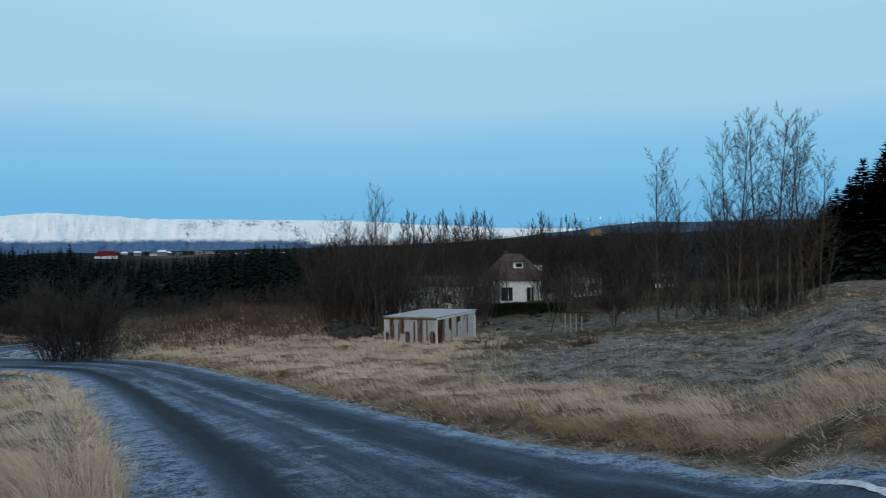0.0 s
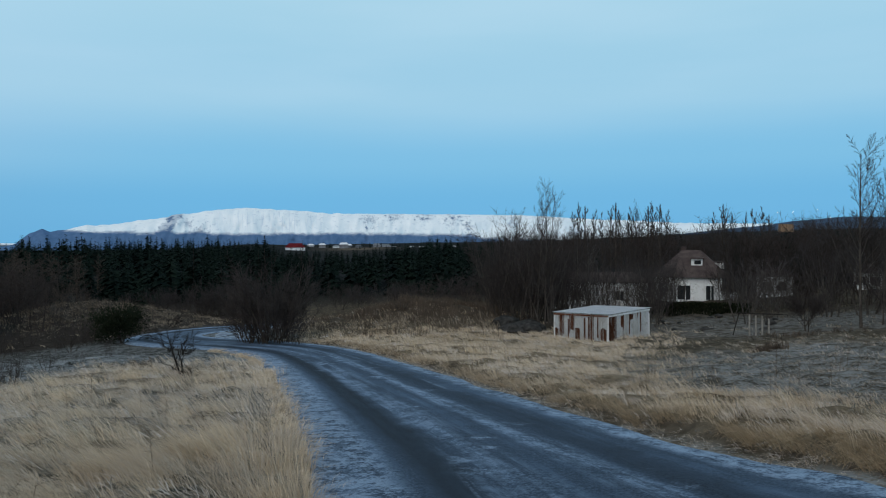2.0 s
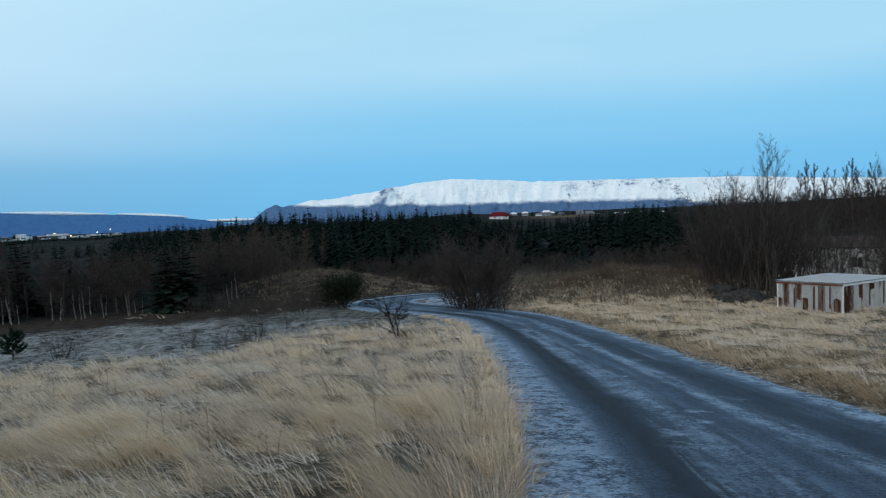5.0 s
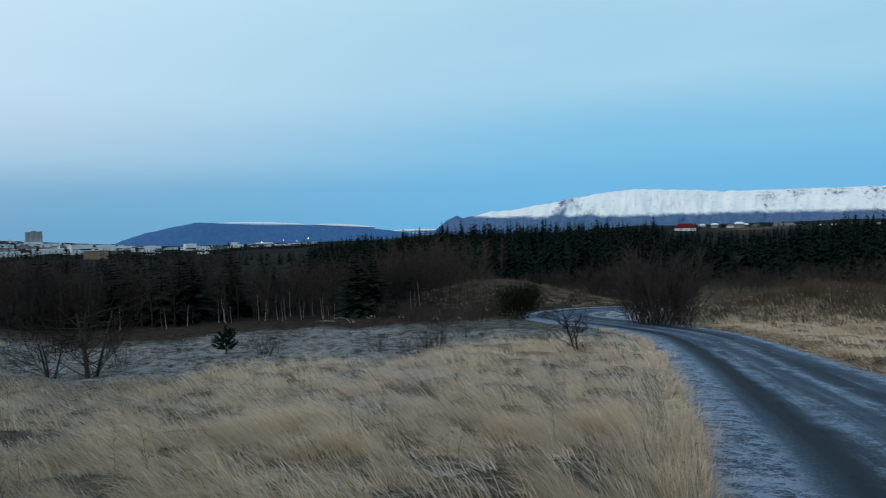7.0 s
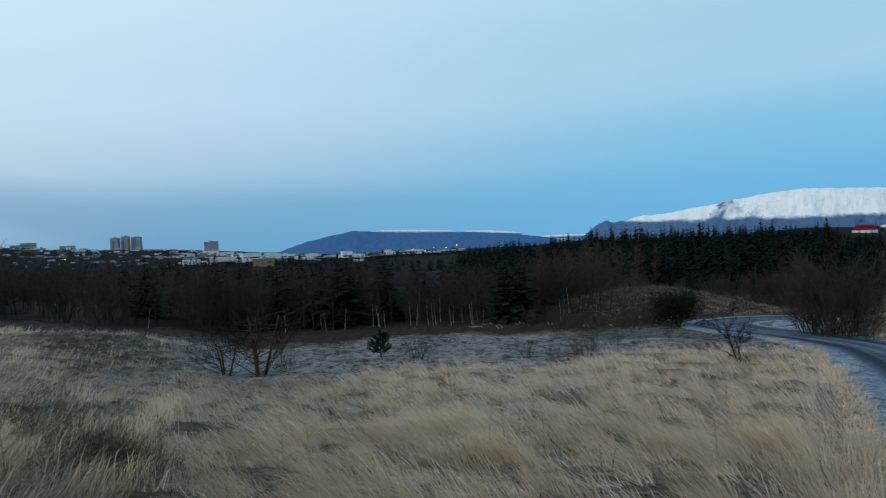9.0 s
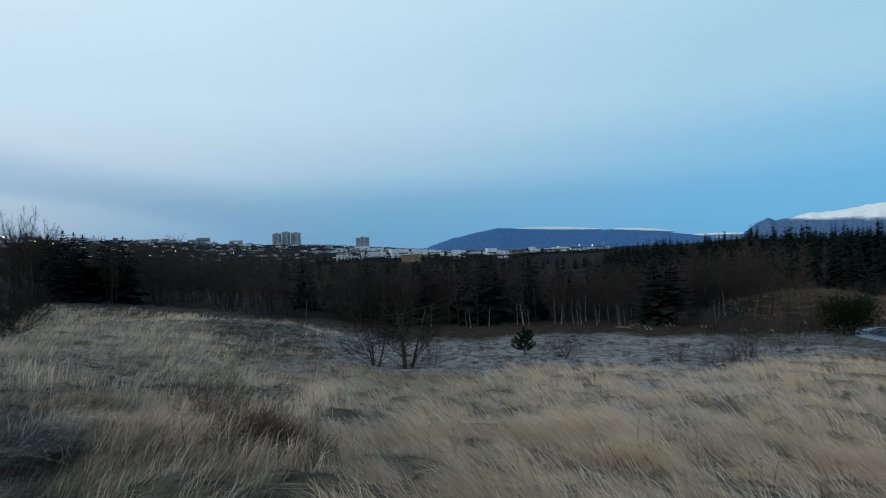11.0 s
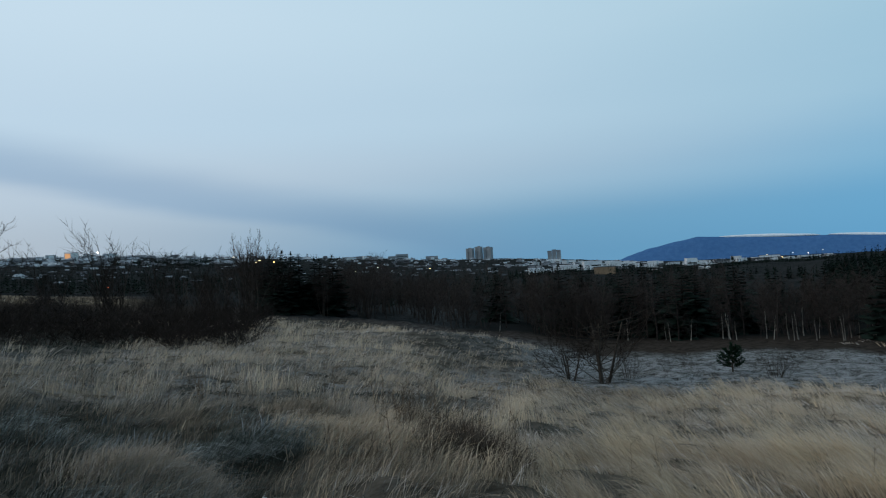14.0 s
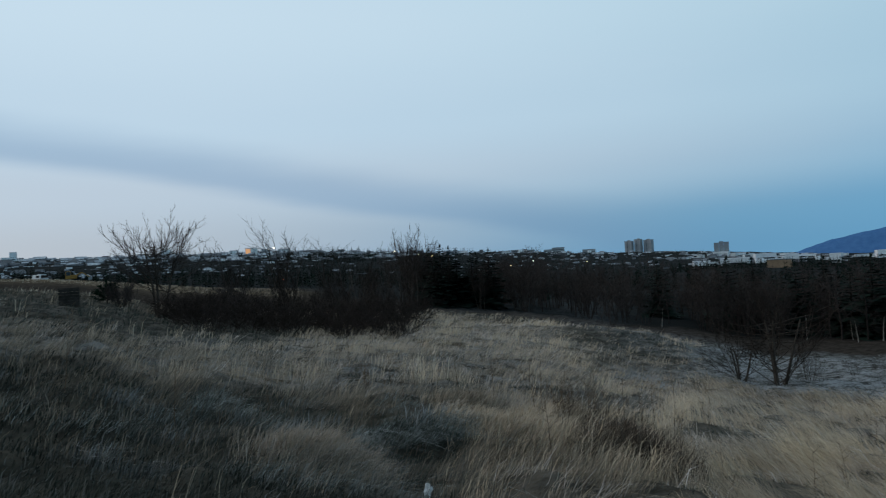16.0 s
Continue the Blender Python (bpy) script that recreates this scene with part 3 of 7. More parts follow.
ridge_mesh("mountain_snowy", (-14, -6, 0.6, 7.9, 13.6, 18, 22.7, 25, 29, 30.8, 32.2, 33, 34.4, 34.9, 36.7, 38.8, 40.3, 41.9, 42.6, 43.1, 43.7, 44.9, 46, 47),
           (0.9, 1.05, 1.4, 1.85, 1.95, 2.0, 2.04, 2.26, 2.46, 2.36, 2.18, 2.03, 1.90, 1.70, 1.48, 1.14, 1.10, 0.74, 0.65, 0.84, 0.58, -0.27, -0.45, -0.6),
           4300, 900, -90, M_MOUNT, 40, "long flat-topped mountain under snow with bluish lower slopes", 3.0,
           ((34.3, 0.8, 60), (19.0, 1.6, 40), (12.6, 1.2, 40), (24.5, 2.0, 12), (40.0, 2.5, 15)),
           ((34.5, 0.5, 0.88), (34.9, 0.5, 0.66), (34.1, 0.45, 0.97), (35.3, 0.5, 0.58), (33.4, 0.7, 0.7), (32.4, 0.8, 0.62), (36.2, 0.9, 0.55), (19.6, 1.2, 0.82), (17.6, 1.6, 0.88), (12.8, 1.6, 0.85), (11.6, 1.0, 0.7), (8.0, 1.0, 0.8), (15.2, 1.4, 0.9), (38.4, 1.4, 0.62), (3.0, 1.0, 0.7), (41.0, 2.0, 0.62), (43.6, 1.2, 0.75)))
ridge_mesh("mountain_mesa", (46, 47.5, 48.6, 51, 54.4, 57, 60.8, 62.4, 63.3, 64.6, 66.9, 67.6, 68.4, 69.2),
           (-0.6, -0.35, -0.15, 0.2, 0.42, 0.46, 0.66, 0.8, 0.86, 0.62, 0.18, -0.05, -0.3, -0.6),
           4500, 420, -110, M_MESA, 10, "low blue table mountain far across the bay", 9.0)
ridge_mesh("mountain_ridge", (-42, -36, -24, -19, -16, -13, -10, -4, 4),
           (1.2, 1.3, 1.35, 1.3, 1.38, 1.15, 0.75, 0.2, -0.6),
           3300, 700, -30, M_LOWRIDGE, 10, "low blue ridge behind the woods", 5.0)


def cloud_strip(b0, b1, e0, e1, thick):
    """A thin bank of low white cloud lying on the far ridge."""
    verts, faces, n, m = [], [], 40, 8
    dist = 4800
    for k in range(n + 1):
        u = k / n
        b, e = b0 + (b1 - b0) * u, e0 + (e1 - e0) * u
        half = thick * math.sin(math.pi * u) ** 0.6 * (1 + 0.25 * noise.noise(Vector((b * 0.8, 1, 1))))
        for j in range(m):
            a = 2 * math.pi * j / m
            x, y = at(b, dist + 25 * math.cos(a))
            verts.append((x, y, 1.65 + dist * math.tan(math.radians(e)) + half * math.sin(a)))
    for k in range(n):
        faces += [(k * m + j, (k + 1) * m + j, (k + 1) * m + (j + 1) % m, k * m + (j + 1) % m) for j in range(m)]
    ob = mesh_object("cloud_bank", verts, faces, M_CLOUD)
    tagged(ob, "thin white cloud lying along the blue mountain", "cloud", "low clouds", "structure")


cloud_strip(55.0, 61.9, 0.46, 0.75, 13.0)
cloud_strip(49.6, 54.6, 0.10, 0.46, 13.0)
cloud_strip(44.0, 48.9, -0.28, -0.25, 12.0)
# ---- plant builders ----
class Shape:
    """Collects vertices and faces of one mesh."""

    def __init__(self):
        self.v, self.f = [], []

    def tube(self, pts, radii, sides=3):
        base = len(self.v)
        for k, p in enumerate(pts):
            d = (pts[min(k + 1, len(pts) - 1)] - pts[max(k - 1, 0)])
            d = d.normalized() if d.length > 1e-6 else Vector((0, 0, 1))
            a = d.orthogonal().normalized()
            c = d.cross(a)
            for j in range(sides):
                t = 2 * math.pi * j / sides
                self.v.append(tuple(p + (a * math.cos(t) + c * math.sin(t)) * radii[k]))
        for k in range(len(pts) - 1):
            for j in range(sides):
                i, m = base + k * sides + j, base + k * sides + (j + 1) % sides
                self.f.append((i, m, m + sides, i + sides))

    def spike(self, p, q, r):
        """A pointed twig."""
        d = (q - p).normalized()
        a = d.orthogonal().normalized()
        c = d.cross(a)
        i = len(self.v)
        for t in (0.0, 2.094, 4.189):
            self.v.append(tuple(p + (a * math.cos(t) + c * math.sin(t)) * r))
        self.v.append(tuple(q))
        self.f += [(i, i + 1, i + 3), (i + 1, i + 2, i + 3), (i + 2, i, i + 3)]

    def leaf(self, p, along, side, length, width):
        """A spray of needles: a bent diamond."""
        i = len(self.v)
        tip = p + along * length
        mid = p + along * length * 0.45
        self.v += [tuple(p), tuple(mid + side * width), tuple(tip), tuple(mid - side * width)]
        self.f.append((i, i + 1, i + 2, i + 3))

    def mesh(self, name, mat, smooth=True):
        me = bpy.data.meshes.new(name)
        me.from_pydata(self.v, [], self.f)
        me.materials.append(mat)
        if smooth:
            me.shade_smooth()
        return me


def rand_dir(rng):
    return Vector((rng.gauss(0, 1), rng.gauss(0, 1), rng.gauss(0, 1))).normalized()


def branch(wood, twig, rng, p, d, length, r, level, spec):
    """Grows one limb and, along it, the limbs of the next level."""
    if level + 1 >= len(spec["segs"]):
        d = (d + rand_dir(rng) * spec["wander"][level] + Vector((0, 0, 1)) * spec["lift"][level] * 2).normalized()
        twig.spike(p, p + d * length, spec["thin"])
        return
    n = spec["segs"][level]
    pts, radii = [p.copy()], [r]
    q = p.copy()
    for k in range(n):
        d = (d + rand_dir(rng) * spec["wander"][level] + Vector((0, 0, 1)) * spec["lift"][level]).normalized()
        q = q + d * (length / n)
        pts.append(q.copy())
        radii.append(r * (1 - (k + 1) / n * 0.8))
    (wood if level < spec["wood"] else twig).tube(pts, radii, 4 if level == 0 else 3)
    count = spec["kids"][level]
    for k in range(count):
        u = spec["from"][level] + (1 - spec["from"][level]) * (k + rng.random()) / count
        i = min(n - 1, int(u * n))
        at_p = pts[i].lerp(pts[i + 1], u * n - i)
        par = (pts[i + 1] - pts[i]).normalized()
        out = (rand_dir(rng).cross(par)).normalized()
        ang = math.radians(spec["angle"][level] + rng.uniform(-12, 12))
        nd = par * math.cos(ang) + out * math.sin(ang)
        ln = length * spec["ratio"][level] * (1.15 - spec["taper"] * u) * rng.uniform(0.7, 1.25)
        branch(wood, twig, rng, at_p, nd, ln, max(spec["thin"], r * (1 - u * 0.75) * spec["rr"]), level + 1, spec)


def bare_tree(seed, height, r, spec, stems=1, spread=0.0, foot=0.25):
    rng = random.Random(seed)
    wood, twig = Shape(), Shape()
    for s in range(stems):
        a = 2 * math.pi * (s + rng.random() * 0.7) / stems
        lean = spread * (rng.uniform(0.4, 1.2) if stems > 1 else 0.15)
        d = Vector((math.cos(a) * lean, math.sin(a) * lean, 1)).normalized()
        p = Vector((math.cos(a), math.sin(a), 0)) * (foot * rng.random() if stems > 1 else 0)
        p.z = -0.25
        h = height * (rng.uniform(0.65, 1.05) if stems > 1 else 1)
        branch(wood, twig, rng, p, d, h, r * (rng.uniform(0.6, 1) if stems > 1 else 1), 0, spec)
    return wood, twig


POPLAR = dict(segs=(9, 6, 2, 1), wander=(0.03, 0.09, 0.18, 0.3), lift=(0.05, 0.09, 0.09, 0.06), kids=(32, 10, 7), angle=(44, 38, 40),
              ratio=(0.27, 0.30, 0.42), rr=0.42, thin=0.0115, taper=0.6, wood=2, **{"from": (0.24, 0.25, 0.2)})
BIRCH = dict(segs=(6, 3, 1), wander=(0.10, 0.18, 0.28), lift=(0.06, 0.08, 0.03), kids=(18, 10), angle=(48, 42), ratio=(0.34, 0.45), rr=0.36,
             thin=0.016, taper=0.6, wood=1, **{"from": (0.2, 0.1)})
BUSH = dict(segs=(4, 2, 1), wander=(0.16, 0.22, 0.3), lift=(0.06, 0.10, 0.06), kids=(10, 8), angle=(36, 38), ratio=(0.42, 0.5), rr=0.5,
            thin=0.007, taper=0.45, wood=1, **{"from": (0.2, 0.12)})
OPEN = dict(segs=(3, 6, 3, 1), wander=(0.06, 0.12, 0.2, 0.3), lift=(0.04, 0.12, 0.08, 0.06), kids=(15, 12, 9), angle=(46, 40, 42),
            ratio=(1.5, 0.36, 0.42), rr=0.45, thin=0.011, taper=0.25, wood=2, **{"from": (0.35, 0.3, 0.2)})
FAN = dict(segs=(6, 6, 3, 1), wander=(0.07, 0.10, 0.16, 0.25), lift=(0.03, 0.05, 0.06, 0.05), kids=(12, 9, 7), angle=(40, 38, 42),
           ratio=(0.52, 0.42, 0.42), rr=0.5, thin=0.0085, taper=0.5, wood=2, **{"from": (0.36, 0.25, 0.2)})
STALK = dict(segs=(4, 1), wander=(0.06, 0.3), lift=(0.0, 0.05), kids=(6,), angle=(45,), ratio=(0.22,), rr=0.6, thin=0.004, taper=0.3, wood=1,
             **{"from": (0.4,)})


def plant_model(name, wood, twig, bark, twig_mat, crown_name="crown"):
    """The first of its kind, kept far below ground; its meshes serve the copies."""
    return name, wood.mesh("trunk", bark), twig.mesh(crown_name, twig_mat), crown_name


def plant(model, x, y, label, category, group="", turn=0.0, size=1.0, wide=1.0, tilt=0.0, sink=0.0, rise=None):
    name, trunk, crown, crown_name = model
    ob = new(name)
    ob.matrix_basis = pose(x, y, (land(x, y) if rise is None else rise) - sink, tilt, 0, turn) @ Matrix.Diagonal((size * wide, size * wide, size, 1))
    for part_name, me in (("trunk", trunk), (crown_name, crown)):
        c = new(part_name, me)
        c.parent = ob
        if part_name == "seed_head":
            c["kind"] = "stuff"
    return tagged(ob, label, category, group)


def fitted(model, b, d, top):
    """The size at which a plant at bearing b and distance d reaches the elevation top."""
    tallest = max(v.co.z for v in model[2].vertices)
    x, y = at(b, d)
    return (1.65 + d * math.tan(math.radians(top)) - land(x, y)) / tallest


def spruce(seed, height, width, whorls, arms, sprays, bark, needle, name="spruce", ragged=0.2):
    rng = random.Random(seed)
    wood, leaf = Shape(), Shape()
    wood.tube([Vector((0, 0, -0.3)), Vector((0, 0, height * 0.5)), Vector((0, 0, height))], [0.018 * height, 0.011 * height, 0.01], 6)
    for w in range(whorls):
        u = (w + 0.3 * rng.random()) / whorls
        z = height * (0.06 + 0.92 * u)
        reach = width * (1 - u) ** 0.85 * rng.uniform(1 - ragged, 1 + ragged) + 0.05 * height * 0.3
        for k in range(arms):
            a = 2 * math.pi * (k + 0.5 * (w % 2)) / arms + rng.uniform(-0.3, 0.3)
            ln = reach * rng.uniform(0.75, 1.2)
            out = Vector((math.cos(a), math.sin(a), 0))
            droop = -0.35 + 0.75 * u
            d = (out + Vector((0, 0, droop + rng.uniform(-0.1, 0.1)))).normalized()
            root = Vector((0, 0, z))
            side_v = Vector((-math.sin(a), math.cos(a), 0))
            for s in range(sprays):
                t = s / max(1, sprays - 1)
                turn = (-1 if s % 2 else 1) * (0.75 - 0.5 * t) * rng.uniform(0.6, 1.2) if sprays > 1 else 0
                dd = (d + side_v * turn + Vector((0, 0, rng.uniform(-0.25, 0.12)))).normalized()
                p = root + d * ln * 0.75 * t
                sv = (side_v - dd * side_v.dot(dd) + Vector((0, 0, rng.uniform(-0.5, 0.5)))).normalized()
                leaf.leaf(p, dd, sv, ln * (0.75 - 0.3 * t) if sprays > 1 else ln, ln * (0.14 if sprays > 5 else 0.24 if sprays > 1 else 0.3))
    top = Vector((0, 0, height * 0.93))
    for k in range(5):
        leaf.leaf(top, Vector((rng.gauss(0, 0.15), rng.gauss(0, 0.15), 1)).normalized(), rand_dir(rng), height * 0.08, height * 0.008)
    return name, wood.mesh("trunk", bark), leaf.mesh("crown", needle, False), "crown"


def crown_tree(seed, height, width, r, limbs, low, mat, thin, name="aspen_tree", foot_r=0.03):
    """A bare tree whose limbs fan out from three close stems to a rounded outline."""
    rng = random.Random(seed)
    wood, twig = Shape(), Shape()
    stems = []
    for k in range(3):
        a = 2.1 * k + rng.uniform(-0.4, 0.4)
        foot = Vector((math.cos(a) * foot_r * width, math.sin(a) * foot_r * width, -0.25))
        top = Vector((math.cos(a) * 0.17 * width, math.sin(a) * 0.17 * width, height * rng.uniform(0.55, 0.7)))
        mid = (foot + top) / 2 + rand_dir(rng) * 0.03 * height
        stems.append((foot, mid, top))
        wood.tube([foot, mid, top], [r, r * 0.7, r * 0.35], 5)
    for k in range(limbs):
        foot, mid, top = stems[k % 3]
        u = rng.uniform(low, 1.0)
        p = foot.lerp(mid, u * 2) if u < 0.5 else mid.lerp(top, u * 2 - 1)
        a, e = 6.283 * (k * 0.618 % 1.0), math.asin(rng.uniform(-0.35, 0.98))
        end = Vector((math.cos(a) * math.cos(e) * width * 0.5, math.sin(a) * math.cos(e) * width * 0.5, height * (0.62 + 0.38 * math.sin(e)))) * rng.uniform(0.82, 1.04)
        bow = p.lerp(end, 0.5) + Vector((end.x - p.x, end.y - p.y, 0)) * 0.22 - Vector((0, 0, 0.05 * height)) + rand_dir(rng) * 0.05 * height
        pts = [p * (1 - t) ** 2 + bow * 2 * t * (1 - t) + end * t * t + rand_dir(rng) * 0.008 * height for t in (0, 0.2, 0.4, 0.6, 0.8, 1)]
        wood.tube(pts, [r * 0.3, r * 0.25, r * 0.2, r * 0.15, r * 0.11, thin], 3)
        for n in range(9):
            t = 0.3 + 0.7 * (n + rng.random()) / 9
            q = p * (1 - t) ** 2 + bow * 2 * t * (1 - t) + end * t * t
            d = ((end - bow).normalized() + rand_dir(rng) * 0.95 + Vector((0, 0, 0.15))).normalized()
            ln = height * rng.uniform(0.07, 0.16) * (1.2 - 0.5 * t)
            twig.tube([q, q + d * ln * 0.55, q + (d + Vector((0, 0, 0.3))).normalized() * ln], [thin * 1.1, thin * 0.85, thin * 0.5], 3)
            for m in range(3):
                twig.spike(q + d * ln * (0.3 + 0.22 * m), q + d * ln * (0.3 + 0.22 * m) + (d + rand_dir(rng) * 0.9 + Vector((0, 0, 0.2))).normalized() * ln * 0.5, thin * 0.6)
    return name, wood.mesh("trunk", M_BARK), twig.mesh("crown", mat), "crown"


def clump_bush(seed, height, width, count, mat, name, leaf_len=0.22):
    """An evergreen bush: short stems and many upturned sprays round an uneven outline."""
    rng = random.Random(seed)
    wood, leaf = Shape(), Shape()
    for s in range(7):
        a = rng.uniform(0, 6.28)
        wood.tube([Vector((0, 0, -0.2)), Vector((math.cos(a) * width * 0.2, math.sin(a) * width * 0.2, height * 0.5)),
                   Vector((math.cos(a) * width * 0.4, math.sin(a) * width * 0.4, height * 0.85))], [0.05, 0.03, 0.01], 4)
    lumps = [(rng.uniform(0, 6.28), rng.uniform(0.15, 0.8), rng.uniform(0.25, 0.85)) for _ in range(14)]
    for k in range(count):
        a, rr, h = lumps[k % 14]
        c = Vector((math.cos(a) * rr * width * 0.6, math.sin(a) * rr * width * 0.6, h * height * (1 - 0.3 * rr)))
        p = c + Vector((rng.gauss(0, width * 0.16), rng.gauss(0, width * 0.16), rng.gauss(0, height * 0.13)))
        p.z = max(0.05, p.z)
        d = (rand_dir(rng) * 0.8 + Vector((p.x, p.y, 0)).normalized() * 0.5 + Vector((0, 0, 0.9))).normalized()
        leaf.leaf(p, d, rand_dir(rng), leaf_len * rng.uniform(0.6, 1.4), leaf_len * 0.22)
    return name, wood.mesh("trunk", M_BARK), leaf.mesh("foliage", mat, False), "foliage"
def young_pine(seed, height, mat, name):
    """A small pine: a stem with whorls of upturned arms, each a row of needle tufts, with gaps between."""
    rng = random.Random(seed)
    wood, leaf = Shape(), Shape()
    wood.tube([Vector((0, 0, -0.2)), Vector((0.02, 0, height * 0.5)), Vector((0, 0.02, height * 0.95))], [0.03 * height, 0.02 * height, 0.008], 6)
    arms = [(Vector((0, 0, height * 0.55)), Vector((0.02, 0, 1)), height * 0.36)]
    for w in range(5):
        u = w / 5
        for k in range(5 if w < 4 else 3):
            a = 6.283 * (k + 0.5 * (w % 2) + rng.uniform(-0.25, 0.25)) / 5
            arms.append((Vector((0, 0, height * (0.14 + 0.62 * u))), Vector((math.cos(a), math.sin(a), 0.35 + 0.5 * u + rng.uniform(-0.1, 0.2))).normalized(), height * (0.55 - 0.34 * u) * rng.uniform(0.7, 1.2)))
    for p, d, ln in arms:
        bend = Vector((0, 0, 0.35))
        mid, tip = p + d * ln * 0.5, p + (d + bend * 0.5).normalized() * ln
        wood.tube([p, mid, tip], [0.012 * height, 0.009 * height, 0.004], 4)
        for k in range(70):
            t = 0.2 + 0.8 * k / 70
            q = p.lerp(mid, t * 2) if t < 0.5 else mid.lerp(tip, t * 2 - 1)
            out_v = (d * 0.9 + rand_dir(rng) * 0.9 + bend).normalized()
            leaf.leaf(q, out_v, rand_dir(rng).cross(out_v).normalized(), 0.12 * height * rng.uniform(0.7, 1.2), 0.013 * height)
    return name, wood.mesh("trunk", M_BARK), leaf.mesh("foliage", mat, False), "foliage"


# ---- woods and single trees ----
R = random.Random(11)
M_PALEBIRCH = paint("white_birch_bark", (0.26, 0.23, 0.20), (0.46, 0.43, 0.39), 2.5, 0.8, (0.09, 0.07, 0.06), stretch=(1, 1, 0.6), vary=0.5)
M_POPBARK = paint("grey_poplar_bark", (0.06, 0.05, 0.044), (0.125, 0.108, 0.095), 4, 0.9, (0.045, 0.038, 0.033), stretch=(1, 1, 0.25), vary=0.3)
POPLARS = [plant_model("poplar_tree", *bare_tree(100 + k, 12.0, 0.11, POPLAR), M_POPBARK, M_TWIG_PALE) for k in range(4)]
PALEBIRCHES = [plant_model("birch_tree", *bare_tree(220 + k, 6.3, 0.075, BIRCH), M_PALEBIRCH, M_TWIG) for k in range(3)]
FARPOPLARS = [plant_model("bare_tree", *bare_tree(140 + k, 10.5, 0.12, dict(POPLAR, kids=(24, 8, 5), angle=(28, 28, 32), ratio=(0.17, 0.32, 0.42), thin=0.042)), M_BARK, M_TWIG_PALE) for k in range(3)]
BIRCHES = [plant_model("birch_tree", *bare_tree(200 + k, 6.5, 0.07, BIRCH), M_TWIG_MID, M_TWIG_MID) for k in range(5)]
LARCHES = [plant_model("larch_tree", *bare_tree(240 + k, 7.5, 0.08, dict(BIRCH, kids=(34, 6), ratio=(0.2, 0.4), angle=(68, 45))), M_BARK, M_TWIG_RED) for k in range(3)]
BUSHES = [plant_model("willow_bush", *bare_tree(300 + k, 3.2, 0.035, dict(BUSH, kids=(9, 7), thin=0.011), 10, 0.5, 0.6), M_BARK, M_TWIG) for k in range(5)]
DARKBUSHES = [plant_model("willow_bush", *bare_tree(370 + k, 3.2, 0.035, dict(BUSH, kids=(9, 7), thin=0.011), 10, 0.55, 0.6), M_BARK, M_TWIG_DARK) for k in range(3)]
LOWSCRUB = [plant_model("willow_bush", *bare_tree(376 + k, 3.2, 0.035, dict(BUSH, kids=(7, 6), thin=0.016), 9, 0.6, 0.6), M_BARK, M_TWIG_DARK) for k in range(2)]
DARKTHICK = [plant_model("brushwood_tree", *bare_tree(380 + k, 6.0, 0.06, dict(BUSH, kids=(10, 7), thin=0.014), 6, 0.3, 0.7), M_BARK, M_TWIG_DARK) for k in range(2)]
FARTHICK = [plant_model("brushwood_tree", *bare_tree(350 + k, 6.0, 0.06, dict(BUSH, kids=(7, 5), thin=0.027), 6, 0.3, 0.7), M_TWIG_MID, M_TWIG_MID) for k in range(3)]
UNDERGROWTH = [("undergrowth_bush", *model[1:]) for model in FARTHICK]
RIDGETREES = [("ridge_tree", *model[1:]) for model in FARTHICK]
THICK = [plant_model("brushwood_tree", *bare_tree(330 + k, 6.0, 0.06, dict(BUSH, kids=(9, 7), thin=0.014), 6, 0.3, 0.7), M_POPBARK, M_TWIG) for k in range(4)]
REDTHICK = [plant_model("brushwood_tree", *bare_tree(395 + k, 6.0, 0.05, dict(BUSH, kids=(9, 8), thin=0.011), 4, 0.28, 0.5), M_POPBARK, M_TWIG_RED) for k in range(2)]
GREYTHICK = [plant_model("brushwood_tree", *bare_tree(345 + k, 6.0, 0.065, dict(BUSH, kids=(8, 7), thin=0.013), 4, 0.34, 0.6), M_POPBARK, M_TWIG_GREY) for k in range(3)]
SHRUBS = [plant_model("bare_shrub", *bare_tree(360 + k, 1.9, 0.022, dict(BUSH, kids=(7, 5), thin=0.005), 8, 0.6, 0.3), M_BARK, M_TWIG) for k in range(4)]
OPENS = [plant_model("aspen_tree", *bare_tree(420 + k, 2.3, 0.10, OPEN, 2, 0.2, 0.4), M_BARK, M_TWIG) for k in range(2)]
FANS = [crown_tree(440 + k, 5.0, 4.9, 0.075, 64, 0.36, M_TWIG, 0.009) for k in range(2)]
SPREADS = [crown_tree(450 + k, 3.0, 3.5, 0.05, 34, 0.06, M_TWIG_DARK, 0.007, "spreading_shrub") for k in range(2)]
SPRUCES = [spruce(500 + k, 9.0, 1.9, 40, 9, 8, M_BARK, M_NEEDLE) for k in range(4)]
FARBUSHES = [plant_model("willow_bush", *bare_tree(310 + k, 3.2, 0.035, dict(BUSH, kids=(8, 6), thin=0.016), 8, 0.5, 0.6), M_BARK, M_TWIG) for k in range(3)]
MIDSPRUCES = [spruce(520 + k, 9.0, 1.9, 24, 8, 3, M_BARK, M_NEEDLE) for k in range(4)]


def place(models, b, d, label, category, group="", size=1.0, wide=1.0, sink=0.0):
    x, y = at(b, d)
    return plant(R.choice(models), x, y, label, category, group, R.uniform(0, 360), size * R.uniform(0.93, 1.07), wide, 0, sink)


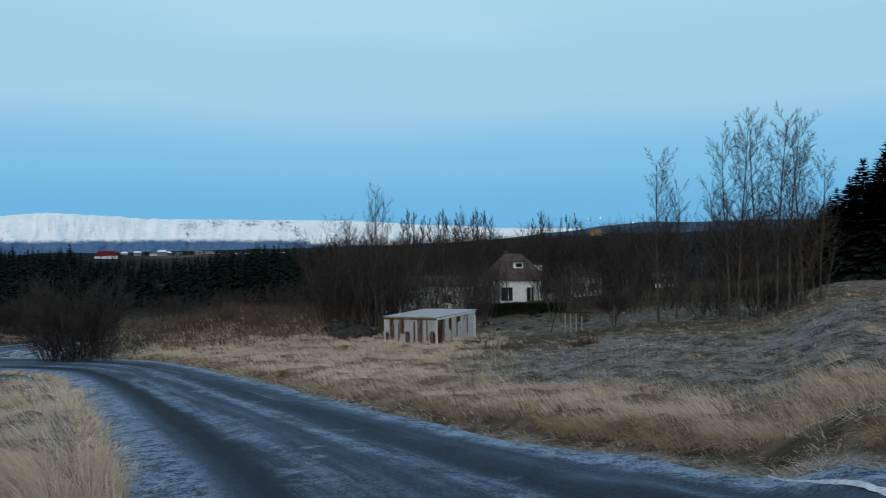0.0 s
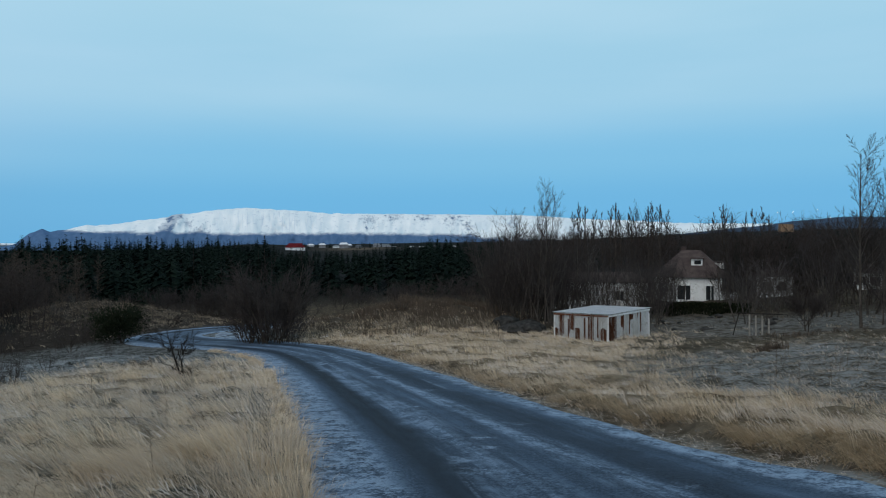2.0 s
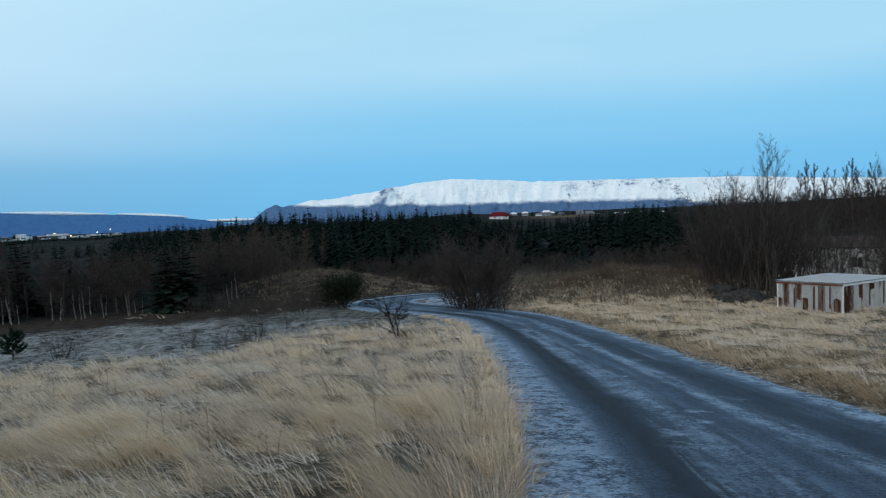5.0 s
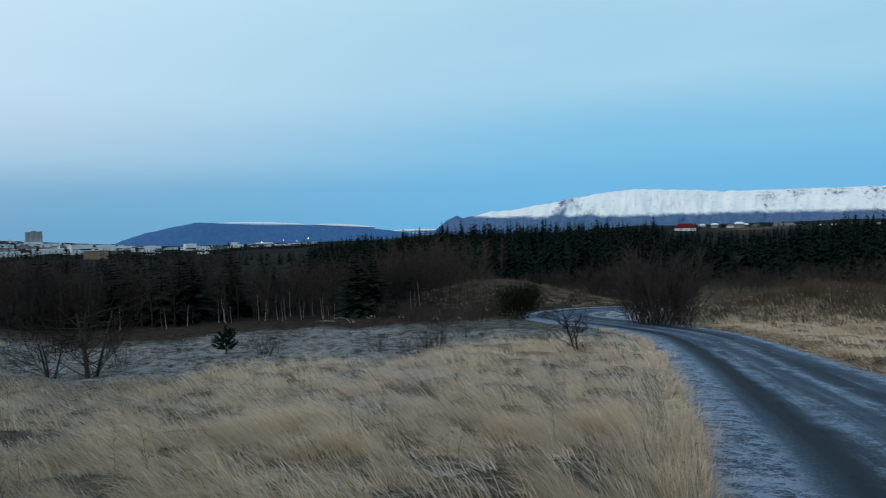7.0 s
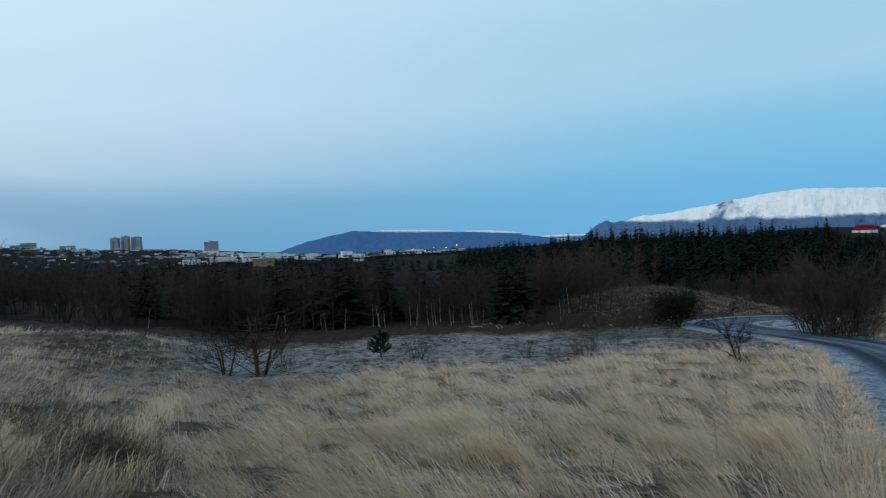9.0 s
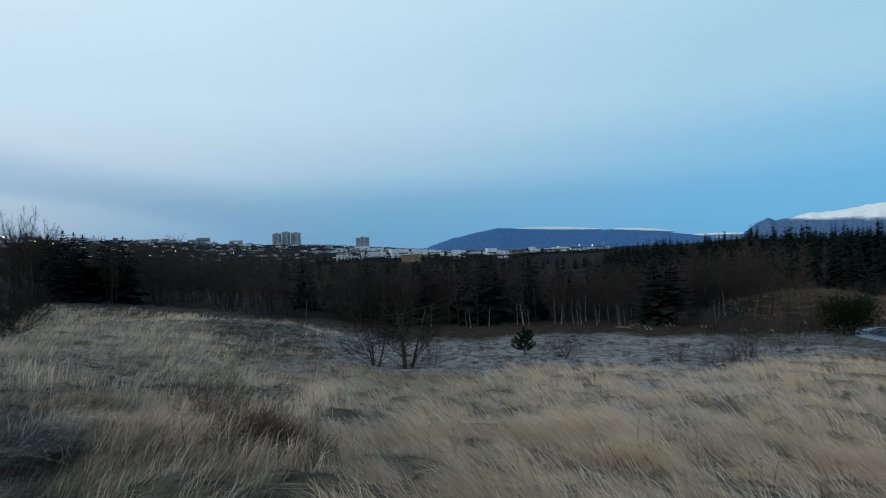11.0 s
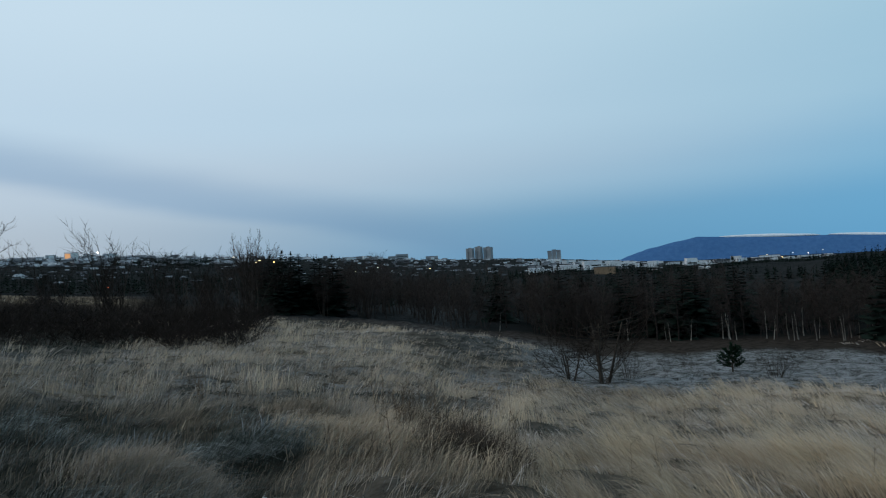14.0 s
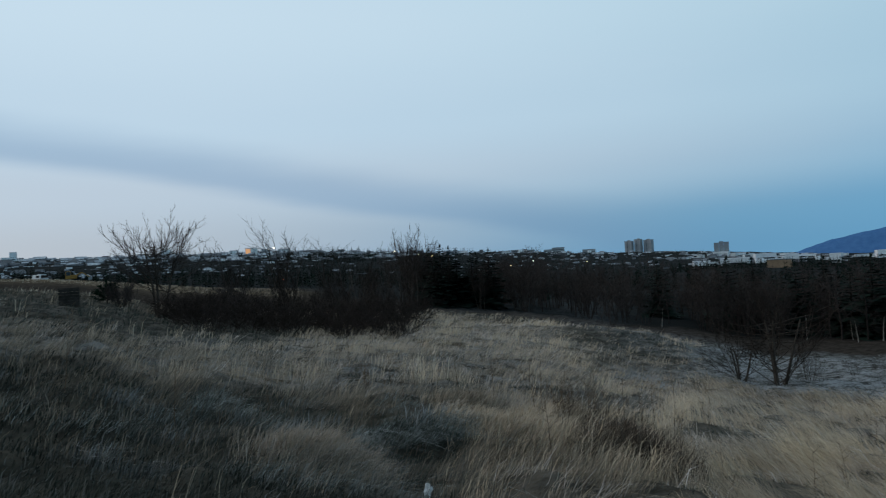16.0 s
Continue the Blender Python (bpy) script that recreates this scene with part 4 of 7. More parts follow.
def rise_to(models, b, d, top, label, category, group="", wide=1.0, turn=None):
    """Places a plant whose tip reaches the elevation top."""
    model = R.choice(models)
    x, y = at(b, d)
    return plant(model, x, y, label, category, group, R.uniform(0, 360) if turn is None else turn, fitted(model, b, d, top), wide)


# tall poplars by the field
for b, d, top, w in ((-16.8, 46, 7.3, 1.0), (-18.1, 49, 4.6, 0.9), (-21.9, 43.5, 8.6, 0.9), (-22.5, 43, 9.5, 0.85), (-23.9, 44, 9.5, 0.9), (-25.1, 43, 9.9, 0.95),
                     (-25.9, 42.5, 9.2, 0.9), (-26.8, 43, 7.9, 1.0), (-27.9, 45, 6.3, 0.9), (-21.2, 47, 5.0, 0.9)):
    rise_to(POPLARS, b, d, top, "tall bare grey poplar with upright twigs", "tree", "poplars by the field", w)
for b, top in ((5.5, 5.0), (5.0, 3.9), (6.1, 3.4)):
    rise_to(POPLARS, b, 53, top, "slim bare tree rising above the brushwood", "tree", "", 0.8)
rise_to(POPLARS, 7.6, 60, 2.5, "slim bare tree rising above the brushwood", "tree", "", 0.9)
place(OPENS, -13.5, 47, "crooked bare tree beside the posts", "tree", "", 0.6)
# row of bare trees far behind the house
for b, top in ((3.2, 2.1), (2.7, 2.8), (2.3, 2.6), (1.8, 2.2), (0.9, 2.0), (0.4, 2.3), (0.0, 2.7), (-0.4, 2.2), (-1.2, 2.5), (-1.5, 2.1), (-2.5, 2.5), (-2.9, 2.85), (-3.3, 2.6), (-3.7, 2.2),
               (-7.3, 1.9), (-7.8, 2.5), (-8.2, 2.3), (-8.6, 2.0), (-9.4, 1.8), (-9.9, 2.1), (-10.4, 2.2), (-11.0, 1.6)):
    rise_to(FARPOPLARS, b, R.uniform(104, 114), top + R.uniform(-0.1, 0.1), "bare tree in a distant row", "tree", "distant row of trees", 0.9)
for k in range(46):
    rise_to(RIDGETREES, 9.0 - 0.5 * k + R.uniform(-0.3, 0.3), R.uniform(150, 200), R.uniform(0.55, 0.95), "leafless tree on the low ridge", "tree", "trees on the low ridge", 1.2)
for k in range(7):
    place(REDTHICK, -21.5 - 1.05 * k, R.uniform(43, 49), "tangled brown brushwood under the poplars", "tree", "brushwood under the poplars", R.uniform(0.85, 1.15), 0.8)
for k in range(36):
    place(RIDGETREES, R.uniform(-30, 8), R.uniform(140, 230), "leafless tree on the low ridge", "tree", "trees on the low ridge", R.uniform(1.2, 1.9))
# spruces at the field's far edge
for b, d, s in ((-27.3, 66, 0.62), (-28.1, 68, 0.8), (-29.0, 66, 0.78), (-29.8, 65, 0.95), (-30.6, 66, 1.1), (-31.4, 64, 1.05), (-32.2, 65, 1.2), (-33.4, 64, 1.15), (-34.8, 66, 1.1), (-28.6, 72, 0.8), (-30.2, 73, 1.0), (-31.9, 73, 1.15)):
    place(SPRUCES, b, d, "dark green spruce at the edge of the field", "tree", "spruces by the field", s, 1.25)
# brushwood round the house
for k in range(40):
    b = R.uniform(-2.9, 10.4) if k % 3 == 0 else R.uniform(4.2, 10.4)
    if -1.5 < b < 3.8 and k % 2:
        continue
    place(GREYTHICK if k % 4 == 0 else THICK, b, R.uniform(52, 66), "dense dark leafless brushwood", "tree", "brushwood by the shed", R.uniform(0.7, 1.12) if b > 0 else R.uniform(0.6, 0.95))
for k in range(12):
    place(DARKTHICK, R.uniform(3.5, 9), R.uniform(68, 84), "dense dark leafless brushwood", "tree", "brushwood by the shed", R.uniform(0.8, 1.1))
# back row in the darker twig, its shade carried by the colour
for k in range(30):
    place(DARKTHICK, R.uniform(-28.5, -8.2), R.uniform(72, 94), "dense blackish leafless brushwood", "tree", "brushwood by the house", R.uniform(0.8, 1.3))
for k in range(17):
    place(GREYTHICK if k % 3 else THICK, R.uniform(-20.5, -8.4), R.uniform(58, 74), "grey leafless garden tree", "tree", "trees by the house", R.uniform(0.55, 1.05), 1.15)
for k in range(16):
    place(FARTHICK, R.uniform(-29, -8), R.uniform(95, 130), "dense dark leafless brushwood", "tree", "brushwood by the house", R.uniform(1.2, 1.6))
for k in range(12):
    place(FARTHICK, R.uniform(-8, -2), R.uniform(112, 135), "dense dark leafless brushwood", "tree", "brushwood by the house", R.uniform(1.2, 1.5))
for k in range(10):
    place(BUSHES, R.uniform(-28, -19), R.uniform(46, 52), "low leafless bush under the poplars", "bush", "bushes under the poplars", 0.75)
for b, d, s in ((-3.9, 74, 0.95), (-4.5, 72, 0.8), (-3.4, 70, 1.0), (-4.1, 79, 1.0), (-3.0, 68, 0.9), (-8.2, 73, 0.8), (-2.9, 78, 0.95), (-3.6, 80, 0.9), (-2.4, 76, 1.0), (-8.6, 82, 0.85), (-9.4, 80, 1.0), (-10.4, 78, 0.9), (-11.5, 84, 1.0), (-12.6, 80, 0.9), (-8.0, 78, 0.6)):
    place(THICK, b, d, "bare garden tree beside the white house", "tree", "garden trees", s * 0.92)
for b, d, s in ((-2.6, 60, 0.8), (-1.4, 56, 0.75), (0.2, 62, 0.85), (1.5, 57, 0.85), (2.5, 61, 0.95), (3.1, 60, 0.95), (3.8, 55, 0.9), (3.4, 67, 0.95), (-0.4, 66, 0.85), (0.9, 64, 0.8), (1.9, 66, 0.9)):
    place(THICK, b, d, "dense dark leafless brushwood", "tree", "brushwood by the shed", s)
# bush at the bend
for b, d, s in ((28.7, 48.5, 1.05), (27.7, 47, 1.55), (27.1, 47.5, 1.75), (26.3, 46.5, 1.1), (27.4, 49, 1.8), (29.4, 49, 0.8), (28.1, 48.8, 1.4), (25.8, 47.5, 0.8)):
    place(BUSHES, b, d, "large dark leafless willow bush by the bend", "bush", "willow bush at the bend", 1.1 * s, 0.95)
place(SHRUBS, 25.3, 44.5, "small crooked leafless shrub beside the willow bush", "bush", "", 0.85, 1.0)
for k in range(10):
    place(FARBUSHES, R.uniform(28, 33), R.uniform(72, 84), "leafless bush beside the far road", "bush", "bushes by the far road", R.uniform(0.8, 1.3))
for k in range(26):
    place(FARBUSHES, R.uniform(8, 25), R.uniform(84, 106), "grey leafless bush before the spruces", "bush", "bushes before the spruces", R.uniform(0.6, 1.15), 1.2)
for k in range(18):
    place(FARBUSHES, R.uniform(29, 46), R.uniform(74, 104), "grey leafless bush before the spruces", "bush", "bushes before the spruces", R.uniform(0.6, 1.1), 1.2)
for k in range(16):
    place(REDTHICK, R.uniform(8.5, 24), R.uniform(53, 62), "low reddish leafless scrub on the bank", "bush", "scrub on the bank", R.uniform(0.12, 0.26), R.uniform(1.6, 2.6))
for k in range(18):
    place(REDTHICK if k % 3 else GREYTHICK, R.uniform(36.2, 45), R.uniform(69, 77), "low brown leafless scrub on the hummock", "bush", "scrub on the hummock", R.uniform(0.14, 0.3), R.uniform(1.3, 2.2))
# evergreen bush beside the road, small crooked tree in the grass
DARKBUSH = clump_bush(7, 3.0, 2.7, 5200, M_EVERGREEN, "evergreen_bush", 0.2)
x, y = at(38.0, 56)
plant(DARKBUSH, x, y, "dark evergreen bush beside the road", "bush", "", 40, 1.0, 1.18)
x, y = at(28.8, 92)
plant(DARKBUSH, x, y, "dark evergreen bush in front of the spruces", "bush", "", 140, 0.9)
CROOKED = plant_model("crooked_sapling", *bare_tree(77, 1.55, 0.05, dict(FAN, kids=(8, 7, 6), wander=(0.22, 0.2, 0.25, 0.3), angle=(50, 44, 44), thin=0.007), 2, 0.35, 0.1), M_TWIG_DARK, M_TWIG_DARK)
x, y = at(33.8, 29.3)
plant(CROOKED, x, y, "small crooked leafless tree in the dry grass", "tree", "", 20, 1.55, 1.05)
# frosty meadow: pine sapling, shrubs, weeds
PINE = young_pine(9, 1.5, M_PINE, "pine_sapling")
x, y = at(61.5, 37.5)
plant(PINE, x, y, "small dark green pine sapling in the frost", "tree", "", 10)
x, y = at(121.0, 46)
plant(PINE, x, y, "dark green dwarf pine on the heath", "tree", "", 70, 0.95, 1.25)
rise_to(SPREADS, 71.0, 33, -2.6, "bare spreading small tree at the meadow's edge", "tree", "shrubs in the meadow", 1.05)
rise_to(SPREADS, 73.5, 33, -5.6, "bare spreading shrub at the meadow's edge", "bush", "shrubs in the meadow", 1.2)
for b, d, s in ((69.0, 34.5, 0.8), (66.2, 37, 0.5), (58.6, 35.5, 0.8), (57.9, 36, 0.7), (64.8, 42, 0.45), (46.1, 30.5, 0.7), (45.3, 31, 0.75), (44.7, 33, 0.6), (47.4, 31, 0.6),
                (49.8, 32.5, 0.6), (42.8, 38, 0.55), (40.8, 41, 0.4), (38.9, 42, 0.5)):
    place(SHRUBS, b, d, "thin leafless shrub in the frosty meadow", "bush", "shrubs in the meadow", s)
for k in range(22):
    place(SHRUBS, R.uniform(40, 50), R.uniform(48, 60), "grey leafless shrub before the wood", "bush", "shrubs before the wood", R.uniform(0.7, 1.1))
# near wood: birches with a few spruces
for k in range(180):
    b = R.uniform(42.5, 92)
    d = 64 + 9 * R.random() + (R.random() ** 1.5) * 38 + 5 * span(b, 60, 75)
    place(BIRCHES, b, d, "slender leafless birch with a pale trunk", "tree", "birch wood", R.uniform(0.72, 0.98) * (1.08 if b > 60 else 0.88), 1.25)
for k in range(95):
    b = R.uniform(43, 93)
    place(UNDERGROWTH, b, R.uniform(68, 100), "dark undergrowth of the birch wood", "bush", "undergrowth of the birch wood", R.uniform(0.7, 0.95), 1.25)
for b, d, s in ((64.7, 70, 0.8), (66.0, 72, 0.74), (63.8, 73, 0.68), (69.4, 74, 0.78), (74.0, 78, 0.8), (51.35, 66, 0.66), (50.1, 65, 0.69), (61.0, 76, 0.8), (67.6, 80, 0.85), (58.2, 82, 0.75),
                (72.2, 86, 0.85), (79.0, 86, 0.75), (55.0, 84, 0.7), (47.5, 78, 0.55)):
    place(MIDSPRUCES, b, d, "dark spruce among leafless birches", "tree", "spruces in the birch wood", s, 1.5)
for k in range(46):
    place(LARCHES, R.uniform(39.5, 49.5), R.uniform(88, 120), "reddish leafless larch in the valley", "tree", "larch stand", R.uniform(0.85, 1.1))
for k in range(34):
    b = R.uniform(45, 80) if k % 4 == 0 else R.uniform(45, 62)
    place(PALEBIRCHES, b, R.uniform(64, 70) + 4 * span(b, 60, 75), "young birch with a white trunk", "tree", "white birches", R.uniform(0.22, 0.42), 1.7)
# thickets on the open side
for b, d, s in ((92.0, 76, 0.78), (93.4, 77, 0.72), (94.6, 75, 0.66), (95.9, 76, 0.8), (96.8, 77, 0.72), (95.2, 80, 0.74), (93.0, 81, 0.7), (96.3, 73, 0.6)):
    place(MIDSPRUCES, b, d, "dark spruce in a small group", "tree", "spruce group on the heath", s, 1.55)
rise_to(FANS, 98.4, 78, 3.6, "bare aspen above the thicket", "tree", "aspens on the heath", 0.85)
rise_to(FANS, 97.5, 82, 2.6, "bare aspen above the thicket", "tree", "aspens on the heath", 0.75)
rise_to(FANS, 117.5, 42, 5.75, "bare aspen with a round open crown", "tree", "aspens on the heath", 1.0)
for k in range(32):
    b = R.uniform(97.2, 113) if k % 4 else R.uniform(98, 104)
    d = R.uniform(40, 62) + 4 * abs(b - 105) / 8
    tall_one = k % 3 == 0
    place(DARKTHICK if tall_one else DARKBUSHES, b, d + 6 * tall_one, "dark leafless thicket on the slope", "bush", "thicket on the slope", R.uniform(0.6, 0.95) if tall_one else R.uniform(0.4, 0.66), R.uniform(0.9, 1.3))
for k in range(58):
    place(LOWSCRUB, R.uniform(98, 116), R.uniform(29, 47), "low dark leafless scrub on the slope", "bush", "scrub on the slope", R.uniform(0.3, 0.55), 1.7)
for b, d, top, w in ((112.9, 42, 0.8, 0.75), (111.8, 45, 0.4, 0.7), (110.4, 50, -0.1, 0.7), (107.9, 47, 0.8, 0.7), (107.2, 52, 0.3, 0.6), (105.5, 54, 0.5, 0.7), (104.2, 50, 0.2, 0.7), (102.6, 56, 0.3, 0.9), (101.2, 58, 0.5, 0.9), (99.8, 60, 0.6, 0.9), (115.4, 46, 0.7, 0.7)):
    rise_to(REDTHICK if b < 104 else DARKTHICK, b, d, top, "thin dark bare tree in the thicket", "tree", "trees of the thicket", w)
for k in range(9):
    place(BUSHES, R.uniform(110, 121), R.uniform(38, 48), "sparse leafless bush under the aspen", "bush", "bushes under the aspen", R.uniform(0.45, 0.75))
for k in range(9):
    place(DARKTHICK, R.uniform(88.5, 97), R.uniform(72, 84), "dark undergrowth beside the spruces", "bush", "thicket on the slope", R.uniform(0.7, 0.9))
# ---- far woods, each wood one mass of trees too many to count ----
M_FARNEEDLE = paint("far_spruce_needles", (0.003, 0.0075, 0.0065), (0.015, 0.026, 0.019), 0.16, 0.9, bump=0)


def far_wood(name, label, spots, mat, low=8):
    """Many small conifers joined in one mesh; spots: (bearing, distance, height)."""
    rng = random.Random(len(spots))
    s = Shape()
    for b, d, h in spots:
        x, y = at(b, d)
        z0 = land(x, y)
        w = h * rng.uniform(0.22, 0.32)
        for tier in range(low):
            u = tier / low
            z = z0 + h * (0.05 + 0.9 * u)
            reach = w * (1 - u) * rng.uniform(0.8, 1.2) + 0.12
            arms = 7 if low > 3 else 5
            for k in range(arms):
                a = 6.283 * (k + rng.random() * 0.8) / arms
                out_v = Vector((math.cos(a), math.sin(a), 0.1 * rng.uniform(-3, 1)))
                s.leaf(Vector((x, y, z + h * rng.uniform(0.03, 0.14))), (out_v + Vector((0, 0, -0.35))).normalized(), Vector((-math.sin(a), math.cos(a), 0.2)), reach * 1.15, reach * 0.3)
        s.tube([Vector((x, y, z0 - 0.3)), Vector((x, y, z0 + h * 0.85))], [0.02 * h, 0.008 * h], 3)
    ob = new(name, s.mesh(name, mat, False))
    tagged(ob, label, "wood", kind="stuff")


W = random.Random(5)
spots = []
for k in range(1700):
    b = W.uniform(8.5, 55)
    top = table(b, (8, 14, 17, 20, 24, 26.6, 27.6, 33, 40, 46, 50, 55), (0.25, -0.05, -0.6, -1.1, -1.1, -0.95, -0.1, 0.25, 0.3, 0.0, -0.5, -1.3))
    d = 108 + 215 * W.random() ** 1.1
    x, y = at(b, d)
    lim = 1.65 + d * math.tan(radians(top)) - land(x, y)
    h = W.choice((3.5, 5.0, 6.5, 7.5, 9.5)) * W.uniform(0.85, 1.15) * (0.75 + 0.45 * span(d, 120, 260))
    h = min(h, lim + W.choice((-2.6, -1.6, -0.8, -0.2, 0.5, 1.7)) * W.uniform(0.6, 1.2))
    if h > 2:
        spots.append((b, d, h))
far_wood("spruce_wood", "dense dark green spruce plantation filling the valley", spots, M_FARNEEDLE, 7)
spots = [(27.75, 120, 9.6), (27.2, 118, 7.6), (28.2, 122, 7.4), (25.0, 116, 6.0), (31.0, 118, 7.5), (33, 117, 7.8)]
for b, d, h in spots:
    place(MIDSPRUCES, b, d, "tall dark spruce standing above the plantation", "tree", "tall spruces in the valley", h / 9.0)
# woods behind the brushwood and towards the town
spots = [(W.uniform(-30, 9), W.uniform(170, 330), W.uniform(5, 9)) for _ in range(230)]
far_wood("mixed_wood", "dark trees on the low ridge behind the house", spots, M_FARNEEDLE, 5)
spots = [(W.uniform(48, 98), W.uniform(115, 420), W.uniform(4.5, 7.0)) for _ in range(420)]
spots = [(b, d, min(h, 1.65 + d * math.tan(radians(-1.55 + 0.5 * span(b, 70, 84))) - land(*at(b, d)))) for b, d, h in spots]
far_wood("valley_wood", "dark woods between the birches and the town", [s for s in spots if s[2] > 1.5], M_FARNEEDLE, 5)
spots = [(W.uniform(118, 131), W.uniform(235, 260), W.uniform(3.5, 5.5)) for _ in range(110)]
spots += [(W.uniform(11, 25), W.uniform(570, 720), W.uniform(3.0, 5.5)) for _ in range(60)]
far_wood("shelter_belt", "dark belt of trees behind the yellow field", spots, M_FARNEEDLE, 5)
# ---- buildings and made things ----
def box(bm, cx, cy, cz, sx, sy, sz, bevel=0.0):
    r = bmesh.ops.create_cube(bm, size=1.0)
    bmesh.ops.scale(bm, vec=(sx, sy, sz), verts=r["verts"])
    bmesh.ops.translate(bm, vec=(cx, cy, cz), verts=r["verts"])
    if bevel:
        es = list({e for v in r["verts"] for e in v.link_edges})
        bmesh.ops.bevel(bm, geom=es, offset=bevel, segments=1, affect="EDGES")


def part(name, bm, mat, parent, label=""):
    me = bpy.data.meshes.new(name)
    bm.to_mesh(me)
    bm.free()
    me.materials.append(mat)
    ob = new(name, me)
    ob.parent = parent
    if label:
        ob["label"] = label
    return ob


def box_part(name, dims, mat, parent, label="", bevel=0.01):
    bm = bmesh.new()
    box(bm, *dims, bevel)
    return part(name, bm, mat, parent, label)


def shed():
    ob = new("shed")
    ob.matrix_basis = pose(-0.9, 46.4, -5.05, 0, 0, 0)
    a, b = Vector((-3.4, 2.5, 0)).normalized(), Vector((2.5, 3.4, 0)).normalized()
    corner = Vector((0.45, -2.9, 0))
    wide, deep, tall = 4.2, 4.2, 2.05
    yaw = math.degrees(math.atan2(a.y, a.x))

    rise = {(0, 0): 0.0, (1, 0): -0.16, (0, 1): 0.13, (1, 1): -0.03}       # the roof's four corners, along a and b
    rng = random.Random(4)

    def wall(origin, along, n, mats, rise_a, rise_b, patches=(), proud=0.012):
        step = wide / n
        turn = math.atan2(along.y, along.x)
        m = Matrix.Translation(origin) @ Matrix.Rotation(turn, 4, "Z")

        def sheet(u0, u1, z0, z1, out, mat, name, label=""):
            bm = bmesh.new()
            bmesh.ops.create_grid(bm, x_segments=8, y_segments=1, size=0.5)
            for v in bm.verts:
                u = u0 + (u1 - u0) * (v.co.x + 0.5)
                rib = 0.016 * math.cos(u * 8 * math.pi / step)
                ragged = 0.35 * noise.noise(Vector((u * 6, origin.x, z0 * 3 + z1))) * (1 if v.co.y < 0 else -0.4) if name == "rust_patch" else 0.0
                v.co = Vector((u, rib + out, max(0.02, z0 + (z1 - z0) * (v.co.y + 0.5) + ragged)))
            bmesh.ops.solidify(bm, geom=bm.faces[:], thickness=0.004)
            bmesh.ops.transform(bm, matrix=m, verts=bm.verts)
            part(name, bm, mat, ob, label)

        for k in range(n):
            h = tall + rise_a + (rise_b - rise_a) * (k + 0.5) / n
            mat = mats[k % len(mats)]
            sheet(step * k, step * (k + 1), 0, h, 0.003 * (k % 2), mat, "panel", "rusted brown sheet" if mat == M_RUST else "")
        for u, w, z0, z1 in patches:
            sheet(u, u + w, z0, z1, proud, M_RUST, "rust_patch", "rusted brown sheet")

    W_, S_ = M_WHITE, M_STREAK
    wall(corner, a, 12, [W_, S_, W_, W_, W_, S_, W_, W_, W_, W_, S_, W_], 0.0, -0.16,
         ((3.84, 0.3, 0.03, 1.0), (3.38, 0.4, 0.45, 1.88), (2.56, 0.4, 0.85, 1.88), (2.14, 0.36, 0.05, 1.1), (1.05, 0.44, 0.05, 1.9), (0.12, 0.4, 0.05, 1.2), (1.7, 0.12, 0.3, 1.8), (0.7, 0.12, 0.6, 1.9), (3.0, 0.1, 0.3, 1.6)))
    wall(corner, b, 10, [S_, S_, W_, S_, S_, W_, S_, S_, W_, W_], 0.0, 0.13, ((0.05, 0.8, 0.5, 1.95), (1.25, 0.3, 1.2, 1.95), (2.05, 0.1, 0.7, 2.0), (2.2, 0.3, 1.55, 2.0), (3.2, 0.14, 0.9, 2.0)), -0.012)
    wall(corner + b * deep, a, 8, [W_, S_], 0.13, -0.03)
    wall(corner + a * wide, b, 8, [W_, S_], -0.16, -0.03)
    bm = bmesh.new()
    ring = []
    for i, j in ((0, 0), (1, 0), (1, 1), (0, 1)):
        p = corner + a * wide * (-0.03 + 1.06 * i) + b * deep * (-0.03 + 1.06 * j)
        ring.append(bm.verts.new((p.x, p.y, tall + rise[(i, j)] + 0.07)))
    bm.faces.new(ring)
    bmesh.ops.solidify(bm, geom=bm.faces[:], thickness=0.06)
    bmesh.ops.recalc_face_normals(bm, faces=bm.faces[:])
    part("roof", bm, M_FROSTROOF, ob, "frosted flat roof")
    for o, along, ln in ((corner - b * 0.05, a, wide), (corner - a * 0.05, b, deep)):
        bm = bmesh.new()
        box(bm, ln / 2, 0, 0, ln, 0.05, 0.10)
        tilt = math.atan2(0.13 if along is b else -0.16, deep)
        bmesh.ops.transform(bm, matrix=Matrix.Translation(o + Vector((0, 0, tall - 0.06))) @ Matrix.Rotation(math.atan2(along.y, along.x), 4, "Z") @ Matrix.Rotation(-tilt, 4, "Y"), verts=bm.verts)
        part("fascia", bm, M_RUST if along is a else M_WHITE, ob)
    for p in (corner, corner + a * wide, corner + b * deep):
        bm = bmesh.new()
        box(bm, p.x, p.y, tall / 2 - 0.1, 0.07, 0.07, tall - 0.1, 0.01)
        part("corner_post", bm, M_WHITE, ob)
    tagged(ob, "low white sheet-metal shed with rusty panels and frosted roof", "shed")


shed()


def hip_roof(bm, sx, sy, rise, ridge, z):
    v = [bm.verts.new(c) for c in ((-sx, -sy, z), (sx, -sy, z), (sx, sy, z), (-sx, sy, z), (-ridge, 0, z + rise), (ridge, 0, z + rise))]
    for f in ((0, 1, 5, 4), (1, 2, 5), (2, 3, 4, 5), (3, 0, 4), (3, 2, 1, 0)):
        bm.faces.new([v[i] for i in f])


